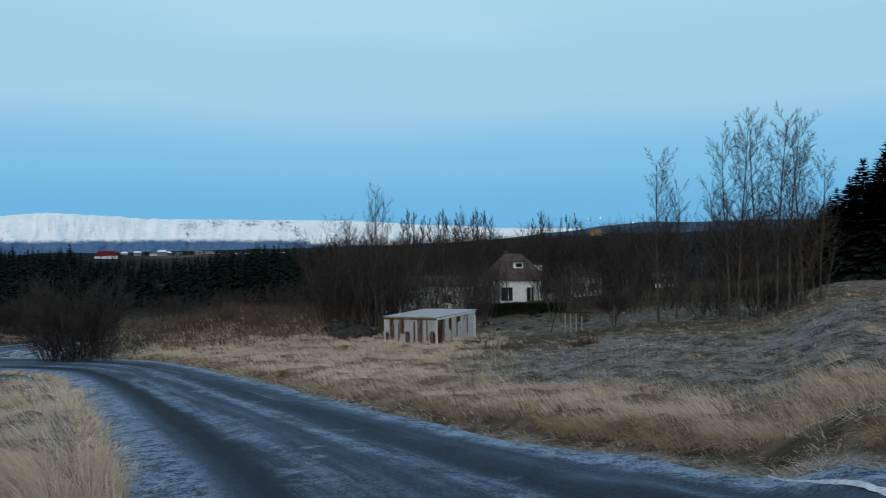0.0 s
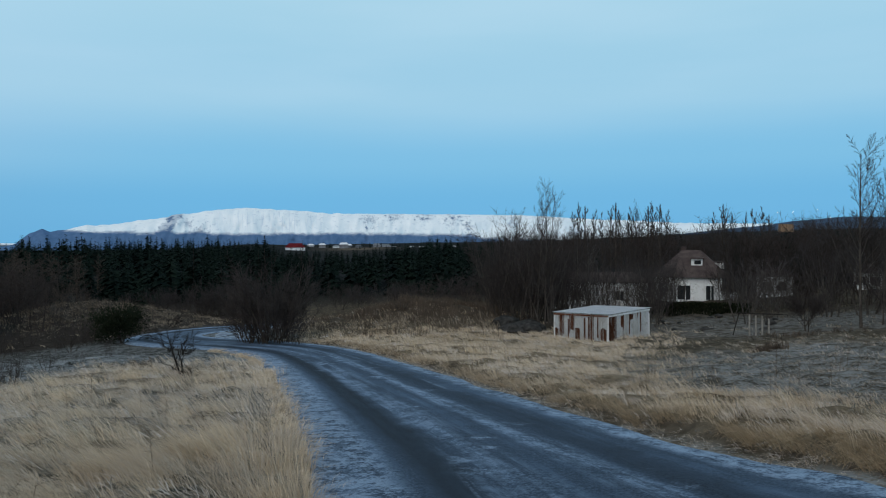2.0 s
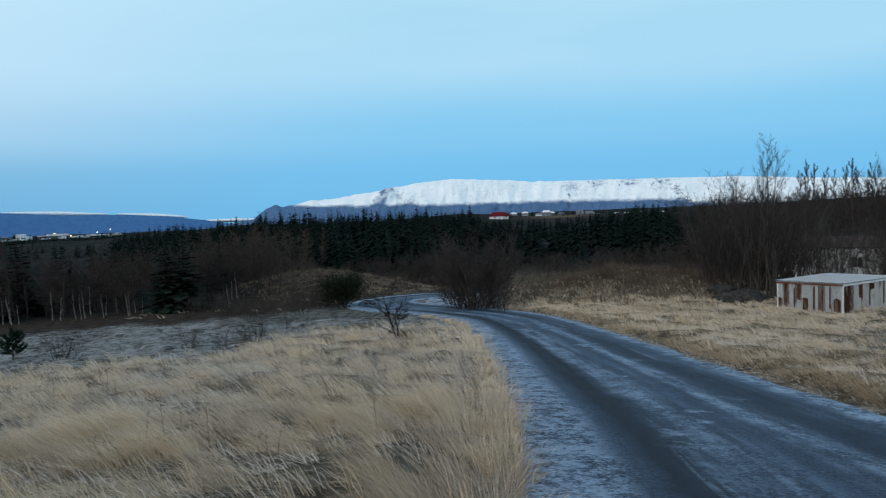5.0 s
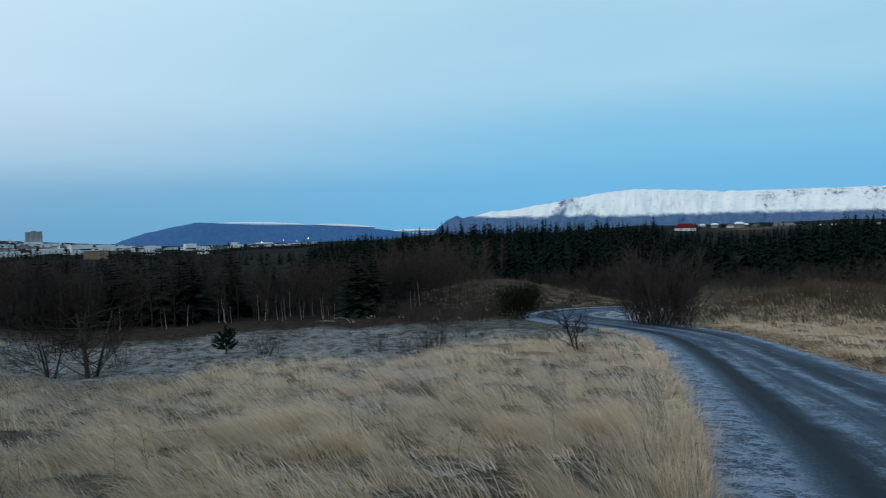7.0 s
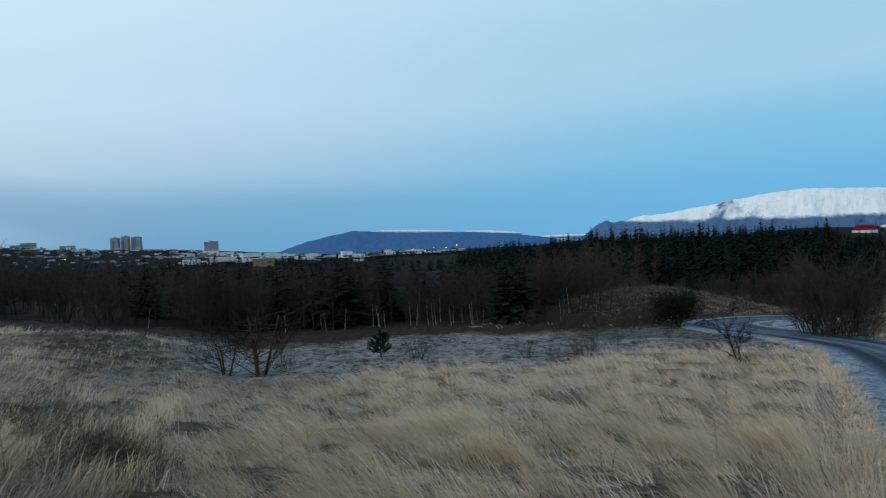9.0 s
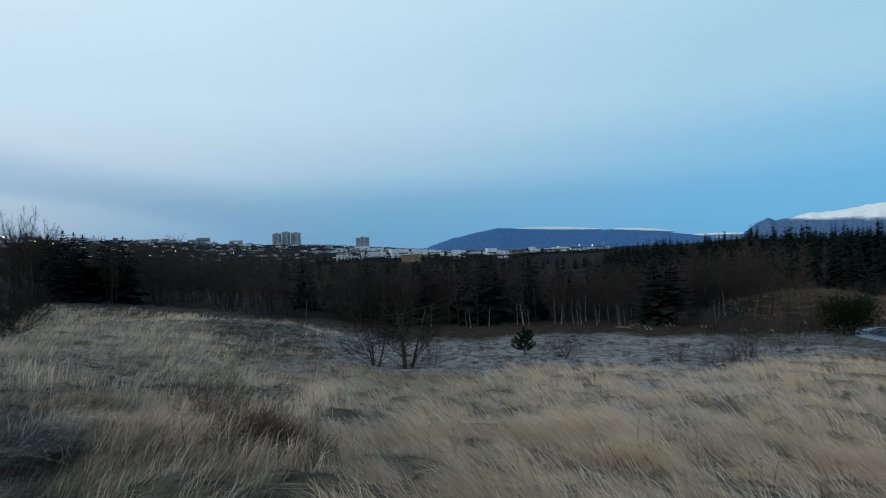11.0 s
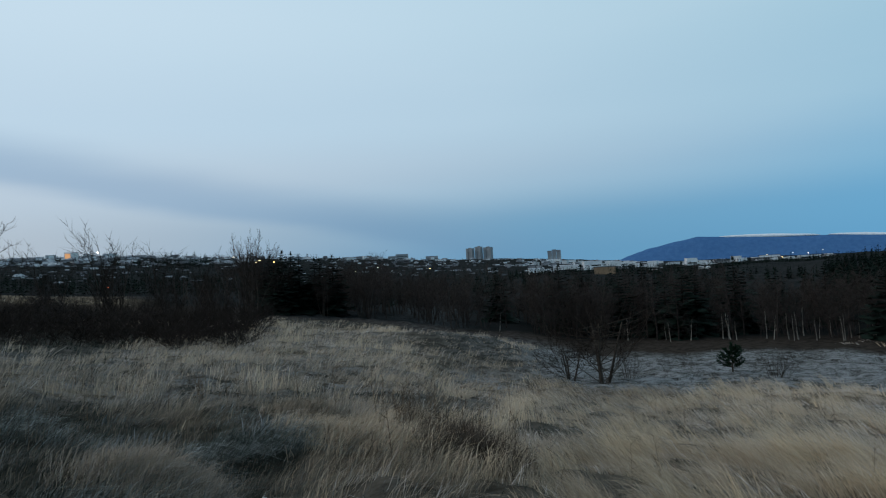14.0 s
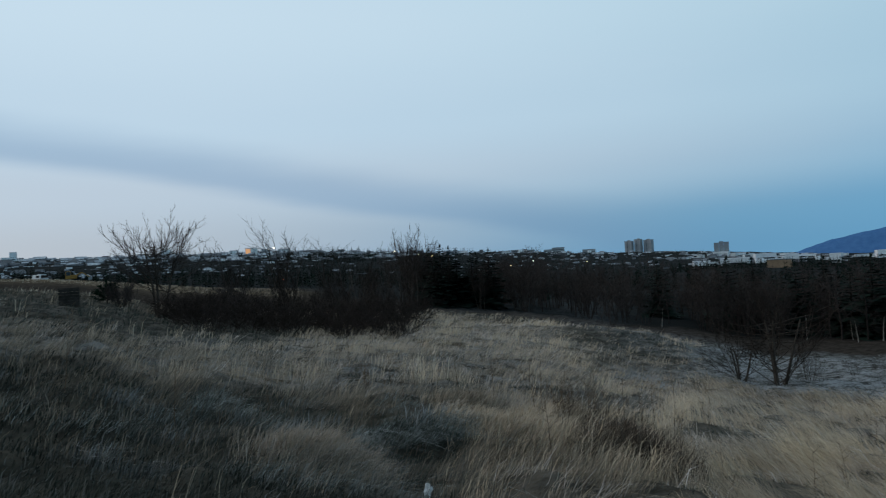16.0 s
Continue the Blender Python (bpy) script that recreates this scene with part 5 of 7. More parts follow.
def window(parent, x, y, z, w, h, turn=0.0):
    """A framed window on a wall that faces the viewer."""
    bm = bmesh.new()
    for dx, dz, sx, sz in ((0, h / 2, w + 0.12, 0.09), (0, -h / 2, w + 0.12, 0.09), (-w / 2, 0, 0.09, h), (w / 2, 0, 0.09, h), (w * 0.12, 0, 0.06, h)):
        box(bm, x + dx, y - 0.03, z + dz, sx, 0.10, sz)
    win = part("window", bm, M_WHITE, parent)
    bm = bmesh.new()
    box(bm, x, y - 0.012, z, w, 0.02, h)
    part("pane", bm, M_GLASS, win)


def house():
    ob = new("house")
    x, y = at(-5.6, 98)
    ob.matrix_basis = pose(x, y, -6.75, 0, 0, -7)
    bm = bmesh.new()
    box(bm, -0.3, 0, 1.65, 8.0, 8.0, 3.6)
    part("wall", bm, M_WHITE, ob)
    bm = bmesh.new()
    hip_roof(bm, 4.7, 4.6, 3.35, 1.15, 3.35)
    part("roof", bm, M_ROOF, ob, "steep brown hipped roof")
    dorm = box_part("dormer", (0.75, -1.6, 5.15, 1.35, 2.0, 1.0), M_WHITE, ob)
    bm = bmesh.new()
    box(bm, 0.75, -1.7, 5.74, 1.7, 2.5, 0.16)
    part("dormer_roof", bm, M_ROOF, dorm)
    bm = bmesh.new()
    box(bm, 0.85, -2.62, 5.2, 0.8, 0.06, 0.5)
    part("dormer_window", bm, M_GLASS, dorm)
    window(ob, -0.75, -4.0, 1.45, 1.6, 1.85)
    window(ob, 2.3, -4.0, 1.45, 1.0, 1.85)
    window(ob, -3.3, -4.0, 1.4, 0.8, 1.3)
    box_part("chimney", (-0.9, 0.4, 6.7, 0.6, 0.6, 0.9), M_ROOF, ob)
    gable = box_part("side_dormer", (3.3, 0.2, 4.7, 1.3, 1.8, 0.8), M_WHITE, ob)
    box_part("side_dormer_roof", (3.3, 0.2, 5.17, 1.6, 2.1, 0.12), M_ROOF, gable)
    box_part("porch", (4.6, -2.6, 0.6, 1.9, 2.4, 1.6), M_WHITE, ob)
    tagged(ob, "white house with steep brown hipped roof behind bare trees", "house")
    for b, d, w, h in ((1.2, 86, 10.5, 3.3), (-11.4, 100, 4.2, 2.6), (-17.3, 104, 3.2, 2.2)):
        o = new("outbuilding")
        x, y = at(b, d)
        o.matrix_basis = pose(x, y, land(x, y) - 0.2, 0, 0, b)
        box_part("wall", (0, 0, h / 2, w, 5, h), M_WHITE, o)
        bm = bmesh.new()
        hip_roof(bm, w / 2 + 0.4, 2.9, 1.1, w / 2 - 1.5, h)
        part("roof", bm, M_ROOF, o)
        window(o, -w * 0.25, -2.5, h * 0.55, 1.1, 1.1)
        window(o, w * 0.2, -2.5, h * 0.55, 1.1, 1.1)
        tagged(o, "low white building glimpsed between bare trees", "house", "outbuildings")
    # dark clipped hedge under the house
    rng = random.Random(21)
    hx, hy = at(-5.8, 72)
    hedge = new("hedge")
    hedge.matrix_basis = pose(hx, hy, land(hx, hy), 0, 0, -6)
    top = 1.65 + 72 * math.tan(math.radians(-4.95)) - land(hx, hy)
    leaf, wood = Shape(), Shape()
    for k in range(5200):
        p = Vector((rng.uniform(-4.9, 4.9), rng.uniform(-0.6, 0.6), top * rng.random() ** 0.7))
        if k % 3:
            p.y = -0.6 + 0.1 * noise.noise(p * 1.5)
        p.z = min(p.z, top * (0.92 + 0.1 * noise.noise(Vector((p.x * 1.3, 0, 0)))))
        leaf.leaf(p, (rand_dir(rng) + Vector((0, -0.4, 0.2))).normalized(), rand_dir(rng), 0.28, 0.07)
    for k in range(24):
        p = Vector((-4.8 + 0.41 * k, 0, -0.2))
        wood.tube([p, p + Vector((0.1, 0, top * 0.8))], [0.04, 0.02], 4)
    for name, me in (("foliage", leaf.mesh("foliage", M_EVERGREEN, False)), ("stems", wood.mesh("stems", M_BARK))):
        c = new(name, me)
        c.parent = hedge
    tagged(hedge, "dark clipped hedge in front of the white house", "hedge")


house()


def rack():
    ob = new("post_rack")
    x, y = at(-9.6, 47.5)
    ob.matrix_basis = pose(x, y, land(x, y), 0, 0, -12)
    for k, h in enumerate((1.35, 1.3, 1.3, 1.15)):
        bm = bmesh.new()
        bmesh.ops.create_cone(bm, cap_ends=True, segments=8, radius1=0.055, radius2=0.05, depth=h + 0.3, matrix=Matrix.Translation((0.05 + 0.36 * k, 0, h / 2 - 0.15)))
        part("post", bm, M_POST, ob)
    bm = bmesh.new()
    box(bm, 0.6, 0.06, 1.42, 2.6, 0.05, 0.07)
    part("rail", bm, M_DARK, ob)
    bm = bmesh.new()
    box(bm, -0.75, 0.05, 0.6, 0.06, 0.06, 1.8)
    bmesh.ops.rotate(bm, verts=bm.verts, cent=(-0.75, 0.05, 0.6), matrix=Matrix.Rotation(0.25, 3, "Y"))
    part("brace", bm, M_DARK, ob)
    tagged(ob, "row of four pale wooden posts with a rail", "fence")
    for b, d, h in ((-19.3, 62, 1.0),):
        o = new("marker_post")
        x, y = at(b, d)
        o.matrix_basis = pose(x, y, land(x, y) - 0.1)
        box_part("post", (0, 0, h / 2, 0.09, 0.09, h), M_POST, o)
        tagged(o, "single pale wooden marker post in the field", "post", "marker posts")


rack()


def stones():
    rng = random.Random(3)
    for k in range(20):
        if k < 13:
            b, d, s = rng.uniform(-14, -3), rng.uniform(52, 70), rng.uniform(0.15, 0.45)
        else:
            b, d, s = rng.uniform(6, 9), rng.uniform(48, 52), rng.uniform(0.4, 1.1)
        x, y = at(b, d)
        bm = bmesh.new()
        bmesh.ops.create_icosphere(bm, subdivisions=2, radius=s)
        for v in bm.verts:
            v.co *= 1 + 0.35 * noise.noise(v.co * 1.6 + Vector((k, 0, 0)))
            v.co.z *= 0.55
        me = bpy.data.meshes.new("boulder")
        bm.to_mesh(me)
        bm.free()
        me.materials.append(M_STONE)
        ob = new("boulder", me)
        ob.matrix_basis = pose(x, y, land(x, y) + 0.1 * s, 0, 0, rng.uniform(0, 360))
        tagged(ob, "dark weathered boulder lying in the grass", "rock", "boulders")


stones()


def block(b, d, w, h, deep, wall_mat, roof_mat, label, category, group, name, roof="flat", windows=0, turn=0.0, z=None):
    ob = new(name)
    x, y = at(b, d)
    ob.matrix_basis = pose(x, y, (land(x, y) if z is None else z) - 0.5, 0, 0, b + turn)
    bm = bmesh.new()
    box(bm, 0, 0, h / 2, w, deep, h)
    part("wall", bm, wall_mat, ob)
    bm = bmesh.new()
    if roof == "flat":
        box(bm, 0, 0, h + 0.2, w * 1.02, deep * 1.02, 0.5)
    else:
        hip_roof(bm, w / 2 + 0.4, deep / 2 + 0.4, w * 0.22, w * 0.32, h)
    part("roof", bm, roof_mat, ob)
    if windows:
        for row in range(max(1, int(h / 6))):
            bm = bmesh.new()
            box(bm, 0, -deep / 2, 3.0 + row * 6, w * 0.86, 0.5, 1.6)
            part("window_band", bm, M_GLASS, ob)
    tagged(ob, label, category, group)
    return ob


def town():
    rng = random.Random(8)
    # village on the rise beyond the plantation
    o = block(25.4, 560, 15, 2.4, 8, M_HALL, M_ROOF_RED, "white house with a long dark red roof on the rise", "house", "houses on the rise", "farmhouse", "hip", 0, 0)
    for b, d, w in ((21.6, 600, 7), (22.2, 620, 6), (20.4, 640, 5), (19.0, 620, 6), (17.6, 650, 6), (24.2, 640, 5), (16.2, 640, 6), (23.3, 610, 5), (18.3, 660, 7), (12.9, 650, 6), (14.5, 660, 6), (21.2, 650, 5), (15.4, 630, 5)):
        block(b, d, w * rng.uniform(0.9, 1.6), rng.uniform(1.6, 3.4), 5, M_CITYWALL if rng.random() < 0.6 else M_HALL, M_ROOF_GREY if rng.random() < 0.6 else M_FROSTROOF, "small distant house on the rise", "house", "houses on the rise", "distant_house", "hip", 0, 0)
    # houses and halls of the town
    for k in range(150):
        b = rng.uniform(54, 76) if k < 115 else rng.uniform(82, 128)
        d = rng.uniform(900, 1700) if k < 115 else rng.uniform(1500, 2100)
        w, h = rng.choice((6, 8, 10, 14, 18, 28)) * rng.uniform(0.8, 1.2), rng.uniform(3.5, 8.0)
        block(b, d, w, h, 12, M_HALL if rng.random() < 0.7 else M_CITYWALL, M_FROSTROOF if rng.random() < 0.5 else M_ROOF_GREY, "pale hall at the edge of the town", "building", "halls of the town",
              "town_hall", "flat", 1 if w > 16 else 0, rng.uniform(-20, 20))
    rest = []
    for k in range(2300):
        b = rng.uniform(66, 131)
        d = rng.uniform(900, 2400) if b < 94 else rng.uniform(620, 2100)
        if 95 < b < 107 and k % 3:
            continue
        if k % 2 and k > 270:
            b, d = rng.uniform(98, 131), rng.uniform(1250, 2150)
        w, h = rng.choice((3, 4, 5, 6, 8, 12) if k % 2 == 0 else (6, 8, 10, 14, 20)) * rng.uniform(0.8, 1.2) * (0.55 + 0.45 * span(d, 700, 1500)), rng.uniform(1.3, 2.8) * (0.6 + 0.5 * span(d, 700, 1600))
        if k >= 270:
            rest.append((b, d, w, h, rng.uniform(-25, 25), rng.random()))
            continue
        block(b, d, w, h, w * 0.6, M_HALL if rng.random() < 0.25 else M_CITYWALL, M_TOWNROOF if rng.random() < 0.6 else M_ROOF_GREY,
              "small house in the distant town", "house", "houses of the town", "town_house", "flat" if rng.random() < 0.4 else "hip", 0, rng.uniform(-25, 25))
    verts, faces, mats = [], [], []
    for b, d, w, h, turn, pick in rest:                     # the other houses, too many to count
        x, y = at(b, d)
        m = pose(x, y, land(x, y) - 0.5, 0, 0, b + turn)
        i, q = len(verts), w * 0.35
        top = h + (w * 0.2 if pick < 0.6 else 0.3)
        for cx, cy, cz in ((-w / 2, -q, 0), (w / 2, -q, 0), (w / 2, q, 0), (-w / 2, q, 0), (-w / 2, -q, h), (w / 2, -q, h), (w / 2, q, h), (-w / 2, q, h), (-w / 2, 0, top), (w / 2, 0, top)):
            verts.append(tuple(m @ Vector((cx, cy, cz))))
        for f in ((0, 1, 5, 4), (1, 2, 6, 9, 5), (2, 3, 7, 6), (3, 0, 4, 8, 7), (4, 5, 9, 8), (6, 7, 8, 9)):
            faces.append(tuple(i + n for n in f))
        mats += [0 if pick % 0.2 < 0.035 else 1] * 4 + [2 if pick % 0.1 < 0.055 else 3] * 2
    far_houses = mesh_object("far_houses", verts, faces, M_HALL, smooth=False)
    for mat in (M_CITYWALL, M_TOWNROOF, M_ROOF_GREY):
        far_houses.data.materials.append(mat)
    far_houses.data.polygons.foreach_set("material_index", mats)
    tagged(far_houses, "countless small pale and grey houses of the town", "houses", kind="stuff")
    # tower blocks on the skyline
    for b, w, top in ((80.9, 22, 0.98), (80.2, 20, 1.08), (79.45, 26, 1.0)):
        h = 2 + 2300 * math.tan(radians(top)) - land(*at(b, 2300))
        t = block(b, 2300, w, h, 18, M_TOWERWALL, M_ROOF_GREY, "grey tower block on the town's skyline", "tower block", "tower blocks", "tower_block", turn=-24)
        # grey window strips, grouped on the left face to paint its shaded side
        for k in range(3):
            bm = bmesh.new()
            box(bm, -w / 2, -6 + 6 * k, h * 0.5, 0.6, 2.2, h * 0.92)
            part("window_band", bm, M_ROOF_GREY, t)
        bm = bmesh.new()
        box(bm, -w * 0.1, -9.1, h * 0.5, w * 0.1, 0.6, h * 0.92)
        part("window_band", bm, M_ROOF_GREY, t)
        box_part("lift_house", (0, 0, h + 1.6, w * 0.4, 6, 3), M_TOWERWALL, t, "", 0.1)
    for b, w, top in ((86.4, 40, 0.84), (87.2, 26, 0.7), (74.55, 14, 0.44), (74.2, 13, 0.52), (73.85, 14, 0.47), (126.8, 16, 2.6), (116.9, 30, 2.35), (109.6, 26, 2.05), (108.2, 34, 2.0), (112.0, 24, 2.05), (89.5, 50, 0.85), (84.0, 40, 0.55)):
        d = 2300 if b < 100 else 2000
        h = max(8, 2 + d * math.tan(radians(top)) - land(*at(b, d)))
        block(b, d, w, h, 20, M_HALL if b > 100 else M_TOWERWALL, M_TOWNROOF, "pale block of flats on the town's skyline", "building", "blocks of flats", "apartment_block", windows=0 if b > 100 or b < 76 else 1)
    block(70.35, 600, 17, 1.65 + 600 * math.tan(radians(-1.02)) - land(*at(70.35, 600)), 14, M_TAN, M_ROOF_GREY, "tan windowless hall between the woods", "building", "", "tan_hall")
    block(62.95, 600, 9, 1.65 + 600 * math.tan(radians(-1.4)) - land(*at(62.95, 600)), 9, M_WHITE, M_FROSTROOF, "small white block above the woods", "building", "", "white_block")
    block(-12.15, 1400, 24, 14, 20, M_TAN, M_ROOF_GREY, "tan block on the low ridge", "building", "", "ridge_block")
    lit = block(110.7, 1500, 24, 15, 12, M_WHITE, M_ROOF_GREY, "white building with one facade lit orange", "building", "", "lit_building")
    # the warm light on this front is the panel's own glow
    bm = bmesh.new()
    box(bm, -6.5, -6.2, 8, 9, 0.6, 11)
    part("lit_facade", bm, M_FACADE_GLOW, lit, "facade lit warm orange")
    # long white halls before the town
    for b, d, w, el in ((75.7, 880, 18, -0.86), (73.3, 860, 30, -0.76), (71.3, 980, 24, -0.56), (69.5, 1000, 16, -0.66), (66.7, 950, 12, -0.8), (63.9, 1050, 14, -0.74), (60.7, 1050, 12, -0.76)):
        top = 1.65 + d * math.tan(radians(el))
        block(b, d, w, max(4.0, top - land(*at(b, d))), 16, M_HALL, M_FROSTROOF, "long white hall with a frosted roof", "building", "long halls of the town", "long_hall", "flat", 1, rng.uniform(-14, 14))
    # trees between the houses
    spots = [(rng.uniform(50, 131), rng.uniform(420, 2300), rng.uniform(4, 8.5)) for _ in range(2300)]
    spots += [(rng.uniform(78, 131), rng.uniform(560, 2200), rng.uniform(3.5, 7)) for _ in range(900)]
    spots += [(rng.uniform(93, 106), rng.uniform(1700, 2000), rng.uniform(9, 20)) for _ in range(150)]
    spots += [(b, d, min(rng.uniform(14, 26), 1.65 + d * math.tan(radians(rng.uniform(1.3, 1.66))) - land(*at(b, d)))) for b, d in ((rng.uniform(101, 109.8), rng.uniform(1230, 1480)) for _ in range(420))]
    spots += [(rng.uniform(95, 108), rng.uniform(800, 1700), rng.uniform(4, 9)) for _ in range(420)]
    for k in range(620):                                    # trees before the halls
        b, d = rng.uniform(52, 78), rng.uniform(560, 840)
        h = 1.65 + d * math.tan(radians(rng.uniform(-1.15, -0.72))) - land(*at(b, d))
        if 1.5 < h:
            spots.append((b, d, min(h, rng.uniform(7, 14))))
    for k in range(1500):
        b, d = rng.uniform(97, 131), rng.uniform(225, 620) if k % 2 else rng.uniform(500, 1500)
        h = min(rng.uniform(3.5, 6.5), 1.65 + d * math.tan(radians(0.8 + 0.5 * span(d, 600, 1400))) - land(*at(b, d)))
        if h > 1.5:
            spots.append((b, d, h))
    far_wood("town_trees", "dark trees scattered through the town", [spot for spot in spots if spot[2] > 1.2], M_FARNEEDLE, 3)
    # lamps; the three near bearing 121 are added for a white-lit building front
    for b, el, d, s, warm in ((-12.6, 1.78, 1200, 0.55, 0), (-13.3, 1.9, 1200, 0.6, 0), (-14.2, 1.95, 1200, 0.6, 0), (-11.6, 1.72, 1200, 0.5, 1), (-15.0, 1.35, 1200, 0.5, 1), (57.65, -1.0, 1300, 2.8, 1), (56.9, -0.72, 1300, 0.9, 0),
                              (55.9, -0.78, 1300, 0.9, 0), (55.0, -0.62, 1300, 0.8, 0), (58.6, -0.8, 1300, 0.8, 1), (99.5, 1.3, 900, 1.5, 0), (97.6, 0.95, 900, 1.1, 1), (96.5, 0.75, 900, 0.8, 1),
                              (121.0, 1.9, 1500, 1.3, 0), (121.35, 1.92, 1500, 1.7, 0), (121.7, 1.9, 1500, 1.2, 0), (109.0, 2.12, 1300, 1.5, 0), (109.4, 2.05, 1300, 0.9, 0), (97.85, 0.8, 700, 0.7, 1), (92.2, 0.0, 900, 0.8, 1), (88.4, -0.1, 1000, 0.9, 0),
                              (84.2, -0.4, 1100, 0.9, 1), (90.2, -0.35, 900, 0.8, 1), (108.4, -0.46, 300, 0.3, 2)):
        o = new("street_lamp")
        x, y = at(b, d)
        top = 1.65 + d * math.tan(radians(el))
        base = min(land(x, y), top - 5)
        o.matrix_basis = pose(x, y, base, 0, 0, b)
        bm = bmesh.new()
        bmesh.ops.create_cone(bm, cap_ends=True, segments=6, radius1=0.12, radius2=0.08, depth=top - base, matrix=Matrix.Translation((0, 0, (top - base) / 2)))
        part("pole", bm, M_STEEL, o)
        bm = bmesh.new()
        bmesh.ops.create_icosphere(bm, subdivisions=1, radius=s * 0.65, matrix=Matrix.Translation((0, 0, top - base)))
        part("lamp", bm, (M_LAMPW, M_LAMP, M_LAMPRED)[warm], o, "glowing lamp")
        tagged(o, "street lamp glowing in the dusk", "street lamp", "street lamps")


town()
# ---- vehicles and clutter ----
def wheel(parent, x, y, r, w=0.24):
    bm = bmesh.new()
    bmesh.ops.create_cone(bm, cap_ends=True, segments=16, radius1=r, radius2=r, depth=w, matrix=Matrix.Translation((x, y, r)) @ Matrix.Rotation(math.pi / 2, 4, "Y"))
    tyre = part("wheel", bm, M_RUBBER, parent)
    bm = bmesh.new()
    bmesh.ops.create_cone(bm, cap_ends=True, segments=12, radius1=r * 0.55, radius2=r * 0.5, depth=w + 0.03, matrix=Matrix.Translation((x, y, r)) @ Matrix.Rotation(math.pi / 2, 4, "Y"))
    part("rim", bm, M_STEEL, tyre)


def van():
    ob = new("van")
    x, y = at(125.2, 190)
    ob.matrix_basis = pose(x, y, land(x, y), 0, 0, 125 + 25)
    bm = bmesh.new()
    r = bmesh.ops.create_cube(bm, size=1.0)
    bmesh.ops.scale(bm, vec=(1.85, 4.6, 1.6), verts=bm.verts)
    bmesh.ops.translate(bm, vec=(0, 0, 1.15), verts=bm.verts)
    for v in bm.verts:
        if v.co.z > 1.5 and v.co.y < 0:
            v.co.y += 1.0
        if v.co.z > 1.5:
            v.co.x *= 0.88
    bmesh.ops.bevel(bm, geom=bm.edges[:], offset=0.12, segments=2, affect="EDGES")
    part("body", bm, M_VAN, ob)
    box_part("windscreen", (0, -1.86, 1.5, 1.45, 0.3, 0.6), M_GLASS, ob)
    for s in (-1, 1):
        box_part("side_window", (s * 0.87, -0.5, 1.5, 0.1, 1.4, 0.5), M_GLASS, ob)
        box_part("headlight", (s * 0.65, -2.3, 0.85, 0.3, 0.06, 0.18), M_PLASTIC, ob)
        wheel(ob, s * 0.85, -1.45, 0.34)
        wheel(ob, s * 0.85, 1.45, 0.34)
    tagged(ob, "white van parked at the yellow field's edge", "van")


van()


def digger():
    ob = new("excavator")
    x, y = at(123.2, 185)
    ob.matrix_basis = pose(x, y, land(x, y), 0, 0, 123)
    for s in (-1, 1):
        box_part("track", (s * 0.95, 0, 0.45, 3.2 * 0.18, 3.4, 0.8), M_RUBBER, ob, "", 0.12)
    box_part("body", (-0.3, 0.2, 1.35, 2.4, 2.6, 0.9), M_YELLOW, ob, "", 0.1)
    cab = box_part("cab", (-0.9, -0.5, 2.0, 1.1, 1.4, 1.3), M_YELLOW, ob, "", 0.08)
    box_part("cab_window", (-0.9, -1.2, 2.1, 0.9, 0.06, 0.8), M_GLASS, cab)
    bm = bmesh.new()
    for p, q, w in (((0.4, -0.6, 1.5), (1.9, -0.8, 2.3), 0.3), ((1.9, -0.8, 2.3), (3.5, -0.9, 1.2), 0.24)):
        p, q = Vector(p), Vector(q)
        d = q - p
        m = Matrix.Translation((p + q) / 2) @ d.to_track_quat("Z", "Y").to_matrix().to_4x4()
        r = bmesh.ops.create_cube(bm, size=1.0)
        bmesh.ops.scale(bm, vec=(w, w, d.length), verts=r["verts"])
        bmesh.ops.transform(bm, matrix=m, verts=r["verts"])
    part("arm", bm, M_YELLOW, ob)
    box_part("bucket", (3.6, -0.9, 0.8, 0.8, 0.7, 0.7), M_STEEL, ob, "", 0.08)
    tagged(ob, "yellow excavator standing at the field's edge", "excavator")


digger()


def crate():
    ob = new("wooden_crate")
    x, y = at(123.4, 36)
    ob.matrix_basis = pose(x, y, land(x, y), 0, 0, 118) @ Matrix.Scale(0.68, 4)
    for k in range(6):
        box_part("board", (0, -0.42, 0.12 + 0.19 * k, 1.15, 0.04, 0.17), M_DARK, ob)
        box_part("board", (0, 0.42, 0.12 + 0.19 * k, 1.15, 0.04, 0.17), M_DARK, ob)
        for s in (-1, 1):
            box_part("board", (s * 0.57, 0, 0.12 + 0.19 * k, 0.04, 0.8, 0.17), M_DARK, ob)
    box_part("lid", (0, 0, 1.2, 1.25, 0.95, 0.06), M_DARK, ob)
    tagged(ob, "dark weathered wooden crate on the heath", "crate")


crate()


